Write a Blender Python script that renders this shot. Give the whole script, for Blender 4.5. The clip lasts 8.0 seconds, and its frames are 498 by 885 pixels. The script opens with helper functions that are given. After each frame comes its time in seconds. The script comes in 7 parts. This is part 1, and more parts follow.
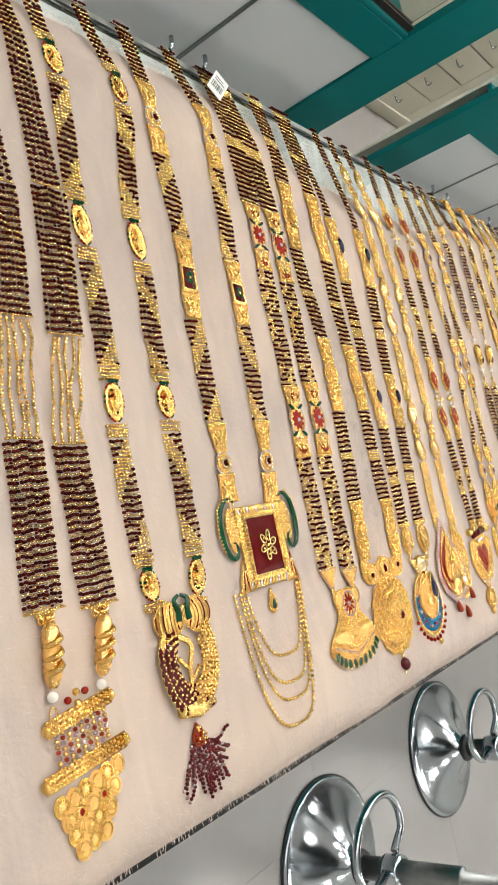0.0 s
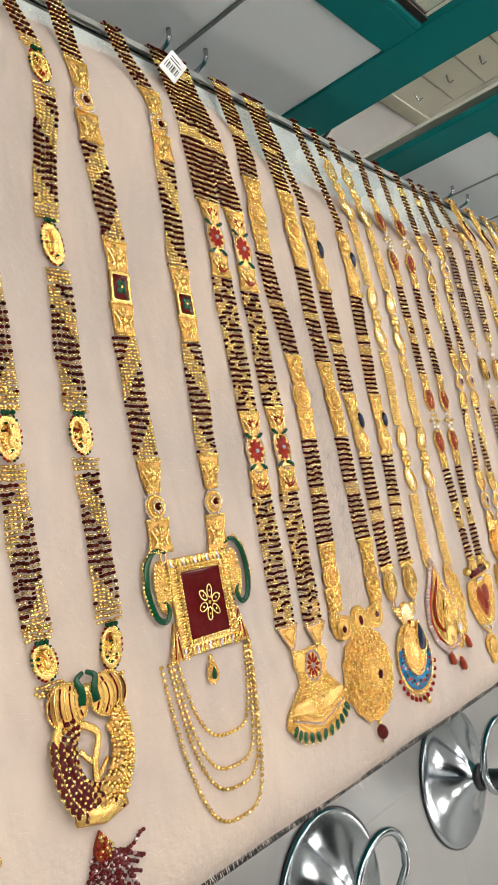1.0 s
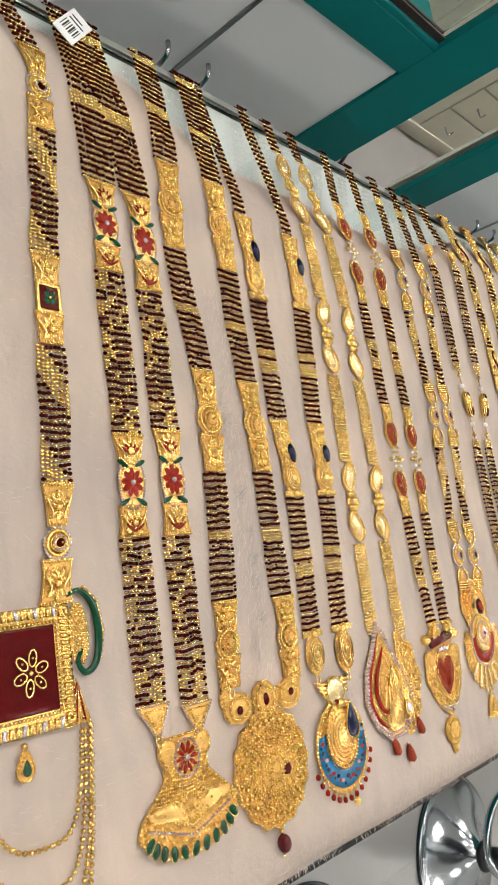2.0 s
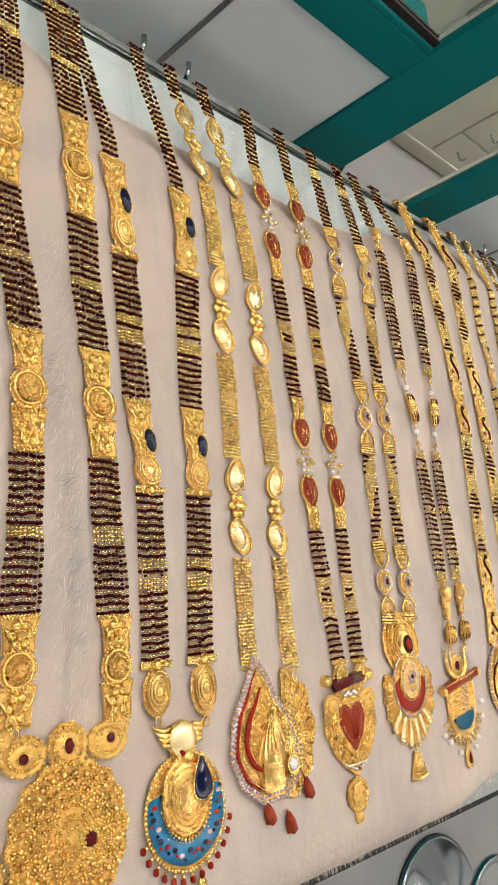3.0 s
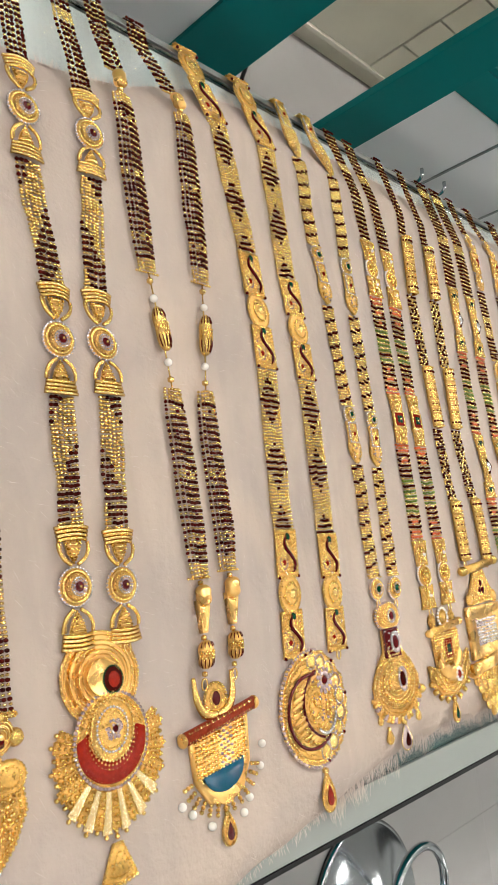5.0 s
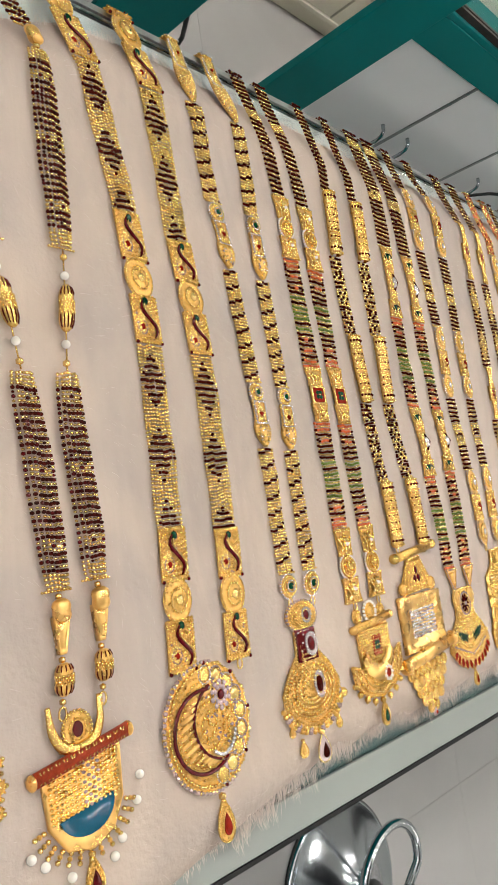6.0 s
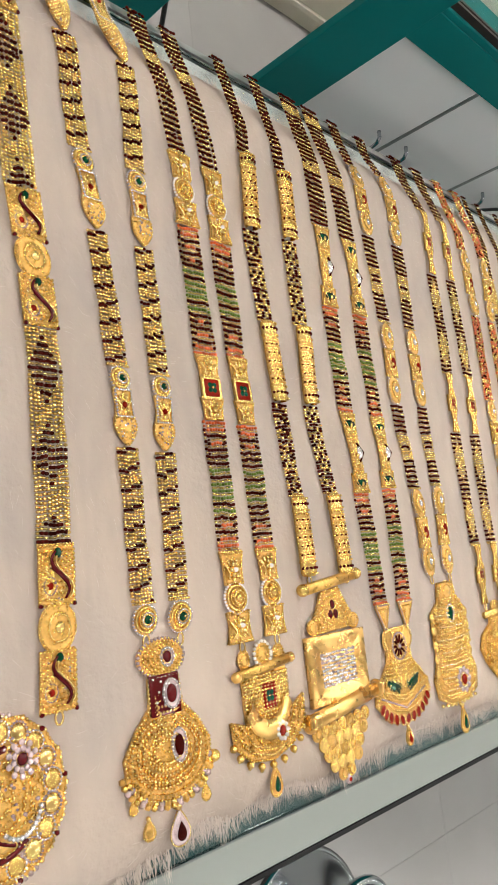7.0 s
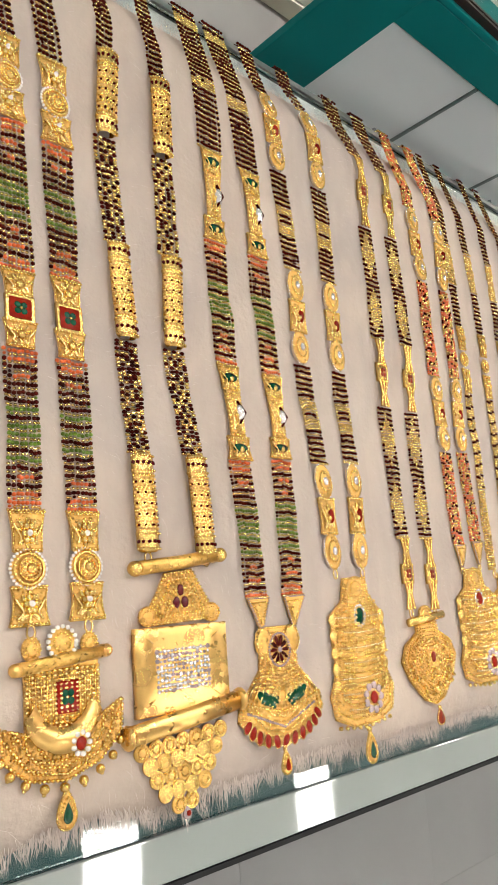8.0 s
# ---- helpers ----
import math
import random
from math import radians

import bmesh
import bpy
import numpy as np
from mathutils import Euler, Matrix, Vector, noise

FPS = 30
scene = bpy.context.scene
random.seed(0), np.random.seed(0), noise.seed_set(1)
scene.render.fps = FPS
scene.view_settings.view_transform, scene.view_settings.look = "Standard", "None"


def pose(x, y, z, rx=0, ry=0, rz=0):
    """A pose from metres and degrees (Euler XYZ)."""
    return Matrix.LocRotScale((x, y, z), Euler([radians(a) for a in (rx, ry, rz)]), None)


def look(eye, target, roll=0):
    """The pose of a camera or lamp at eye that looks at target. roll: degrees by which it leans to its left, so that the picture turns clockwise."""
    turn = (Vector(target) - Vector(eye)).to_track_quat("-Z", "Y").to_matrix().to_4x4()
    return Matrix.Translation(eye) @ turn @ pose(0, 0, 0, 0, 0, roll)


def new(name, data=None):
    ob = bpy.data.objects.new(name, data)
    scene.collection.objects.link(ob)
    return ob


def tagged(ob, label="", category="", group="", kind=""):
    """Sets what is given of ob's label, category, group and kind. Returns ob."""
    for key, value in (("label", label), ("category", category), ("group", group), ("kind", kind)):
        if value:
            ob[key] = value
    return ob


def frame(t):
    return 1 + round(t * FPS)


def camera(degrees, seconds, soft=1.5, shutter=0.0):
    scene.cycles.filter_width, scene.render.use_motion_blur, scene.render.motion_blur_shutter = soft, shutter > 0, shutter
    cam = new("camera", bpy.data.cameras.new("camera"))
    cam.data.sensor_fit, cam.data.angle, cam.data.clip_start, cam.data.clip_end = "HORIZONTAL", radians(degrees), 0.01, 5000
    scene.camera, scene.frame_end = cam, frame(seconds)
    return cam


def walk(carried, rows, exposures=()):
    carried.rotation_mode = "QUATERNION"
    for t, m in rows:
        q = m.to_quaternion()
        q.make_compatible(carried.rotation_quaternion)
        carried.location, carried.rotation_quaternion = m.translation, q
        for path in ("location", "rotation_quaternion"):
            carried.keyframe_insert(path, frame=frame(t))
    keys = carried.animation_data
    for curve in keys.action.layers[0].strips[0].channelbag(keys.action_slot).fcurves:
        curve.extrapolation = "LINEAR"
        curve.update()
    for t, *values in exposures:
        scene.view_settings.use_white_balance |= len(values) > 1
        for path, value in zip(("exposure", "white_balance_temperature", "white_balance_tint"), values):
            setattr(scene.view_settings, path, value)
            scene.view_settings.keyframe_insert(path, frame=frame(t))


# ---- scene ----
cam = camera(36.6, 8.0, 1.0)
PATH = [
    (0, (-0.072, -0.108, 1.135), (1.506, 0.128, -0.071), 73.3),
    (0.5, (-0.015, -0.096, 1.13), (1.547, 0.11, -0.102), 74.3),
    (1, (0.03, -0.086, 1.13), (1.565, 0.17, -0.126), 73.3),
    (1.2, (0.046, -0.079, 1.13), (1.56, 0.179, -0.15), 73.6),
    (2.3, (0.223, -0.097, 1.133), (1.677, 0.301, -0.182), 73.1),
    (2.5, (0.251, -0.101, 1.133), (1.691, 0.306, -0.195), 73.4),
    (3, (0.323, -0.112, 1.135), (1.741, 0.352, -0.197), 72.5),
    (3.5, (0.391, -0.132, 1.135), (1.789, 0.328, -0.219), 71.3),
    (4, (0.436, -0.129, 1.134), (1.878, 0.282, -0.19), 72.0),
    (4.5, (0.522, -0.109, 1.137), (1.99, 0.299, -0.158), 73.6),
    (5, (0.608, -0.096, 1.132), (2.054, 0.257, -0.204), 74.1),
    (5.2, (0.631, -0.096, 1.133), (2.093, 0.237, -0.191), 74.2),
    (6.3, (0.728, -0.082, 1.14), (2.195, 0.183, -0.194), 74.6),
    (6.5, (0.751, -0.085, 1.139), (2.211, 0.207, -0.197), 74.5),
    (7, (0.84, -0.096, 1.134), (2.273, 0.243, -0.22), 74.5),
    (7.5, (0.925, -0.115, 1.131), (2.327, 0.273, -0.242), 74.1),
    (8, (0.997, -0.138, 1.134), (2.366, 0.292, -0.26), 73.1),
]
EXPOSURES = [(0.0, 0.20), (0.5, 0.16), (1.2, 0.06), (2.5, -0.05), (5.0, -0.05), (6.5, -0.06), (8.0, 0.0)]
walk(cam, [(t, look(eye, target, roll)) for t, eye, target, roll in PATH], EXPOSURES)

# ---- light ----
world = bpy.data.worlds.new("room_air")
scene.world = world
world.use_nodes = True
world.node_tree.nodes["Background"].inputs[0].default_value = (0.8, 0.9, 1.0, 1)
world.node_tree.nodes["Background"].inputs[1].default_value = 0.3
CEILING = 2.75
PANEL_POWER = 39.5


# ---- materials ----
def material(name, colour, rough=0.5, metal=0.0, vary=0.0, scale=40.0, bump=0.0, bump_scale=200.0, coat=0.0,
             emit=0.0, rough_vary=0.0, random_vary=0.0, second=None, cell=0.0, spec=0.5):
    m = bpy.data.materials.new(name)
    m.use_nodes = True
    nt = m.node_tree
    b = nt.nodes["Principled BSDF"]
    b.inputs["Base Color"].default_value = (*colour, 1)
    b.inputs["Roughness"].default_value = rough
    b.inputs["Metallic"].default_value = metal
    b.inputs["Coat Weight"].default_value = coat
    b.inputs["Coat Roughness"].default_value = 0.08
    b.inputs["Specular IOR Level"].default_value = spec
    geo = nt.nodes.new("ShaderNodeTexCoord")
    if vary or rough_vary:
        n = nt.nodes.new("ShaderNodeTexNoise")
        n.inputs["Scale"].default_value = scale
        n.inputs["Detail"].default_value = 5
        nt.links.new(geo.outputs["Object"], n.inputs["Vector"])
        if vary:
            mix = nt.nodes.new("ShaderNodeMix")
            mix.data_type = "RGBA"
            mix.inputs[6].default_value = (*[c * (1 - vary) for c in colour], 1)
            mix.inputs[7].default_value = (*(second or [min(1, c * (1 + vary)) for c in colour]), 1)
            nt.links.new(n.outputs["Fac"], mix.inputs[0])
            last = mix.outputs[2]
            if random_vary:
                info = nt.nodes.new("ShaderNodeNewGeometry")
                hsv = nt.nodes.new("ShaderNodeHueSaturation")
                rng = nt.nodes.new("ShaderNodeMapRange")
                rng.inputs[3].default_value, rng.inputs[4].default_value = 1 - random_vary, 1 + random_vary
                nt.links.new(info.outputs["Random Per Island"], rng.inputs[0])
                nt.links.new(rng.outputs[0], hsv.inputs["Value"])
                nt.links.new(last, hsv.inputs["Color"])
                last = hsv.outputs[0]
            nt.links.new(last, b.inputs["Base Color"])
        if rough_vary:
            rr = nt.nodes.new("ShaderNodeMapRange")
            rr.inputs[3].default_value, rr.inputs[4].default_value = rough - rough_vary, rough + rough_vary
            nt.links.new(n.outputs["Fac"], rr.inputs[0])
            nt.links.new(rr.outputs[0], b.inputs["Roughness"])
    if bump:
        if cell:
            n2 = nt.nodes.new("ShaderNodeTexVoronoi")
            n2.inputs["Scale"].default_value = cell
        else:
            n2 = nt.nodes.new("ShaderNodeTexNoise")
            n2.inputs["Scale"].default_value = bump_scale
            n2.inputs["Detail"].default_value = 3
        nt.links.new(geo.outputs["Object"], n2.inputs["Vector"])
        bp = nt.nodes.new("ShaderNodeBump")
        bp.inputs["Strength"].default_value = bump
        bp.inputs["Distance"].default_value = 0.001
        nt.links.new(n2.outputs["Distance" if cell else "Fac"], bp.inputs["Height"])
        nt.links.new(bp.outputs[0], b.inputs["Normal"])
    if emit:
        b.inputs["Emission Color"].default_value = (*colour, 1)
        b.inputs["Emission Strength"].default_value = emit
    return m


TEAL = material("teal_laminate", (0.002, 0.165, 0.165), 0.45, vary=0.12, scale=6, bump=0.05, bump_scale=300, rough_vary=0.06, spec=0.2)
DOOR = material("grey_laminate", (0.82, 0.795, 0.80), 0.34, vary=0.04, scale=3, bump=0.03, bump_scale=150, rough_vary=0.05)
OLD_WHITE = material("old_white_laminate", (0.70, 0.68, 0.58), 0.45, vary=0.12, scale=7, bump=0.06, bump_scale=120, rough_vary=0.08)
FLOOR = material("floor_tile", (0.35, 0.335, 0.328), 0.24, vary=0.09, scale=5, bump=0.02, bump_scale=40, rough_vary=0.06)
GROUT = material("grout", (0.33, 0.315, 0.308), 0.6, vary=0.1)
WALL = material("wall_paint", (0.62, 0.63, 0.61), 0.7, vary=0.04, scale=4, bump=0.1, bump_scale=160)
CEIL = material("ceiling_paint", (0.78, 0.78, 0.76), 0.8, vary=0.03, scale=4, bump=0.1, bump_scale=160)
CHROME = material("chrome", (0.50, 0.53, 0.56), 0.15, 1.0, rough_vary=0.05, scale=25)
STEEL = material("dull_steel", (0.34, 0.35, 0.34), 0.35, 1.0, vary=0.2, scale=80, rough_vary=0.08)
DARK_TRIM = material("dark_edge_trim", (0.008, 0.008, 0.008), 0.5, vary=0.3, scale=60, spec=0.2)
BROWN_TRACK = material("brown_aluminium", (0.07, 0.045, 0.04), 0.35, 0.6, vary=0.2, scale=60)
RUBBER = material("black_rubber", (0.015, 0.015, 0.016), 0.5, vary=0.2, scale=60)
SEAT = material("black_leatherette", (0.02, 0.02, 0.022), 0.45, vary=0.2, scale=60, bump=0.3, bump_scale=400)
LAMP = material("lamp_diffuser", (1.0, 0.97, 0.93), 0.5, emit=PANEL_POWER)
BOARD = material("pale_green_board", (0.30, 0.32, 0.30), 0.04, vary=0.08, scale=12, rough_vary=0.02)
DEEP_TEAL = material("deep_teal_board", (0.002, 0.045, 0.045), 0.5, vary=0.15, scale=15)
PALE_REFLECTION = material("pale_glass_reflection", (0.47, 0.49, 0.48), 0.4, vary=0.05, scale=20)
FUR = material("cream_plush", (0.445, 0.36, 0.305), 0.9, vary=0.10, scale=6, bump=0.6, bump_scale=240, second=(0.55, 0.455, 0.388))


def mottle(m, low, high, scale, stretch):
    """Lays wide soft patches and combed streaks over a material's colour."""
    nt = m.node_tree
    b = nt.nodes["Principled BSDF"]
    last = b.inputs["Base Color"].links[0].from_socket
    geo = nt.nodes.new("ShaderNodeTexCoord")
    for sc, vec, a, z in ((scale, (1, 1, 1), low, high), (scale * 7, stretch, (0.95, 0.95, 0.955), (1.05, 1.05, 1.045))):
        mp = nt.nodes.new("ShaderNodeMapping")
        mp.inputs["Scale"].default_value = vec
        mp.inputs["Rotation"].default_value = (0, 0, 0.5)
        n = nt.nodes.new("ShaderNodeTexNoise")
        n.inputs["Scale"].default_value = sc
        n.inputs["Detail"].default_value = 4
        n.inputs["Distortion"].default_value = 1.2
        ramp = nt.nodes.new("ShaderNodeValToRGB")
        ramp.color_ramp.elements[0].position, ramp.color_ramp.elements[1].position = 0.32, 0.68
        ramp.color_ramp.elements[0].color, ramp.color_ramp.elements[1].color = (*[c / 1.2 for c in a], 1), (*[c / 1.2 for c in z], 1)
        mul = nt.nodes.new("ShaderNodeVectorMath")
        mul.operation = "MULTIPLY"
        up = nt.nodes.new("ShaderNodeVectorMath")
        up.operation = "SCALE"
        up.inputs[3].default_value = 1.2
        nt.links.new(geo.outputs["Object"], mp.inputs["Vector"])
        nt.links.new(mp.outputs[0], n.inputs["Vector"])
        nt.links.new(n.outputs["Fac"], ramp.inputs[0])
        nt.links.new(last, mul.inputs[0])
        nt.links.new(ramp.outputs[0], mul.inputs[1])
        nt.links.new(mul.outputs[0], up.inputs[0])
        last = up.outputs[0]
    nt.links.new(last, b.inputs["Base Color"])


mottle(FUR, (0.89, 0.905, 0.94), (1.08, 1.065, 1.03), 6, (1.0, 0.25, 1.0))
# Grey hair colour that paints the shade between parted pile.
SHADE_HAIR = material("grey_shade_hair", (0.30, 0.285, 0.265), 0.8, vary=0.3, scale=80)
FUR_HAIR = material("cream_hair", (0.56, 0.47, 0.41), 0.7, vary=0.1, scale=50, random_vary=0.12)


def glass_material(name, tint, rough=0.02):
    m = bpy.data.materials.new(name)
    m.use_nodes = True
    b = m.node_tree.nodes["Principled BSDF"]
    b.inputs["Base Color"].default_value = (*tint, 1)
    b.inputs["Roughness"].default_value = rough
    b.inputs["Transmission Weight"].default_value = 1.0
    b.inputs["IOR"].default_value = 1.5
    return m


GLASS = glass_material("green_glass", (0.95, 0.98, 0.965))
PANE = glass_material("pane_glass", (0.95, 0.98, 0.97))


# ---- mesh helpers ----
def mesh_of(bm, name, mats, smooth=False):
    me = bpy.data.meshes.new(name)
    bm.to_mesh(me)
    bm.free()
    for m in (mats if isinstance(mats, (list, tuple)) else [mats]):
        me.materials.append(m)
    if smooth:
        for poly in me.polygons:
            poly.use_smooth = True
    return me


def part(name, bm, mat, parent=None, label="", smooth=False, at=(0, 0, 0)):
    ob = new(name, mesh_of(bm, name, mat, smooth))
    ob.location = at
    ob.parent = parent
    if label:
        tagged(ob, label)
    return ob


def thing(name, label, category, group="", at=(0, 0, 0), kind=""):
    ob = new(name)
    ob.location = at
    ob.empty_display_size = 0.02
    return tagged(ob, label, category, group, kind)


def box(bm, x0, x1, y0, y1, z0, z1, bevel=0.0):
    r = bmesh.ops.create_cube(bm, size=1, matrix=Matrix.LocRotScale(((x0 + x1) / 2, (y0 + y1) / 2, (z0 + z1) / 2), None, (x1 - x0, y1 - y0, z1 - z0)))
    if bevel:
        edges = list({e for v in r["verts"] for e in v.link_edges})
        bmesh.ops.bevel(bm, geom=edges, offset=bevel, segments=2, affect="EDGES", profile=0.6)
    return bm


def boxed(*a):
    return box(bmesh.new(), *a)


def turned(profile, steps=32, bm=None, at=(0, 0, 0)):
    """A body of revolution about z from rows of radius and height."""
    bm = bm or bmesh.new()
    rings = []
    for r, z in profile:
        if r < 1e-6:
            rings.append([bm.verts.new((at[0], at[1], at[2] + z))])
        else:
            rings.append([bm.verts.new((at[0] + r * math.cos(2 * math.pi * k / steps), at[1] + r * math.sin(2 * math.pi * k / steps), at[2] + z)) for k in range(steps)])
    for a, b in zip(rings, rings[1:]):
        for k in range(steps):
            q = [a[k % len(a)], a[(k + 1) % len(a)], b[(k + 1) % len(b)], b[k % len(b)]]
            q = list(dict.fromkeys(q))
            if len(q) > 2:
                bm.faces.new(q)
    return bm


def tube(points, radius, sides=8, bm=None, closed=False):
    """A round bar along points."""
    bm = bm or bmesh.new()
    pts = [Vector(p) for p in points]
    n = len(pts)
    rings = []
    up = Vector((0, 0, 1))
    for i, p in enumerate(pts):
        a = pts[(i - 1) % n] if (closed or i) else pts[0]
        b = pts[(i + 1) % n] if (closed or i < n - 1) else pts[-1]
        d = (b - a).normalized()
        u = d.cross(up if abs(d.z) < 0.95 else Vector((1, 0, 0))).normalized()
        w = u.cross(d)
        r = radius[i] if isinstance(radius, (list, tuple)) else radius
        rings.append([bm.verts.new(p + r * (u * math.cos(2 * math.pi * k / sides) + w * math.sin(2 * math.pi * k / sides))) for k in range(sides)])
    pairs = list(zip(rings, rings[1:])) + ([(rings[-1], rings[0])] if closed else [])
    for a, b in pairs:
        for k in range(sides):
            bm.faces.new((a[k], a[(k + 1) % sides], b[(k + 1) % sides], b[k]))
    if not closed:
        bm.faces.new(rings[0][::-1])
        bm.faces.new(rings[-1])
    return bm


# ---- setting ----
X0, X1, Y0, Y1 = -2.2, 6.5, -3.2, 3.0
CAB = 0.892      # front of the wall units
BACK = 1.43      # front of the old cabinets behind the passage
TOP = 0.770      # top of the counter glass
FRONT, REAR = -0.281, 0.300

tagged(part("floor", boxed(X0, X1, Y0, Y1, -0.06, -0.004), GROUT), "polished pale grey stone tile floor", "floor", kind="structure")
# Ceiling and walls stay unseen, added to close the room for bounce and reflections.
tagged(part("ceiling", boxed(X0, X1, Y0, Y1, CEILING, CEILING + 0.1), CEIL), "plain white painted ceiling, unseen, added for bounce light", "ceiling", kind="structure")
for nm, b in (("wall_north", (X0, X1, Y1, Y1 + 0.12, 0, CEILING)), ("wall_south", (X0, X1, Y0 - 0.12, Y0, 0, CEILING)),
              ("wall_east", (X1, X1 + 0.12, Y0, Y1, 0, CEILING)), ("wall_west", (X0 - 0.12, X0, Y0, Y1, 0, CEILING))):
    tagged(part(nm, boxed(*b), WALL), "plain pale painted wall, unseen, added for bounce light", "wall", kind="structure")


def lamp_panel(x, y, w=0.22):
    t = thing("ceiling_light", "square white flat panel light of a ceiling set mostly added as fill", "ceiling light", "ceiling lights", (x, y, CEILING))
    bm = bmesh.new()
    h = w / 2
    for b in ((-h - .02, h + .02, -h - .02, -h), (-h - .02, h + .02, h, h + .02), (-h - .02, -h, -h, h), (h, h + .02, -h, h)):
        box(bm, *b, -0.018, 0)
    part("frame", bm, CEIL, t)
    part("diffuser", boxed(-h, h, -h, h, -0.012, -0.002), LAMP, t)
    return t


# Only the last two are known from glints; the other rows are added fill.
LIGHTS = [(x, y) for x in (-1.5, -0.5, 0.5, 1.5, 2.5, 3.5, 4.5, 5.5) for y in (-2.4, 0.35, 1.25)] + [(2.5, -0.91), (3.5, -0.93)]
for lx, ly in LIGHTS:
    # The added rows at -2.4 and 1.25 are enlarged to brighten doors and passage.
    lamp_panel(lx, ly, {-2.4: 0.24, 1.25: 0.32}.get(ly, 0.22))

# ---- counter ----
counter = thing("display_counter", "long display counter with a clear glass top over a pale board", "counter", at=(0, 0, 0))
part("body", boxed(-1.3, 3.6, FRONT + 0.03, REAR - 0.02, 0.08, TOP - 0.03), TEAL, counter, "teal laminate body")
part("plinth", boxed(-1.28, 3.58, FRONT + 0.07, REAR - 0.05, 0.0, 0.08), DARK_TRIM, counter)
part("board", boxed(-1.3, 3.6, FRONT + 0.026, REAR - 0.004, TOP - 0.03, TOP - 0.0085), DEEP_TEAL, counter, "dark teal board under the glass")
# The whitish reflection in the rear glass, put in as a pale strip.
part("rear_reflection", boxed(-1.3, 3.6, REAR - 0.082, REAR - 0.0045, TOP - 0.0083, TOP - 0.0081), PALE_REFLECTION, counter, "pale white-green strip painting the glass's reflection")
part("front_strip", boxed(-1.3, 3.6, FRONT + 0.002, FRONT + 0.026, TOP - 0.03, TOP + 0.0006, 0.0008), BOARD, counter, "smooth grey-green front strip")
part("glass_top", boxed(-1.3, 3.6, FRONT + 0.0265, REAR - 0.002, TOP - 0.008, TOP, 0.001), GLASS, counter, "clear green-tinted glass slab").visible_shadow = False
part("front_edge", boxed(-1.3, 3.6, FRONT - 0.0018, FRONT + 0.0012, TOP - 0.0060, TOP + 0.0005), DARK_TRIM, counter, "black edge strip")
part("rear_edge", boxed(-1.3, 3.6, REAR - 0.0015, REAR + 0.0035, TOP - 0.012, TOP + 0.0015), STEEL, counter, "dull metal edge strip")


def fur_front(x):
    a = min(1, max(0, (x - 0.92) / 0.22))
    return -0.279 * (1 - a) - 0.239 * a + (0.0025 + 0.003 * a) * noise.noise((x * 9, 0, 3)) + (0.001 + 0.0035 * a) * noise.noise((x * 38, 1, 3))


def fur_rear(x):
    bay = math.exp(-((x - 0.74) / 0.21) ** 6)
    return 0.279 - 0.042 * bay + 0.004 * noise.noise((x * 8, 7, 1)) + 0.0015 * noise.noise((x * 40, 7, 1))


def fur_height(x, y):
    return 0.0165 + 0.0018 * noise.noise((x * 7, y * 7, 0)) + 0.0009 * noise.noise((x * 24, y * 24, 5))


def rear_taper(x, y):
    """The pile is combed flat towards the rear edge."""
    t = min(1.0, max(0.0, (fur_rear(x) - y) / 0.040))
    return 0.2 + 0.8 * t * t * (3 - 2 * t)


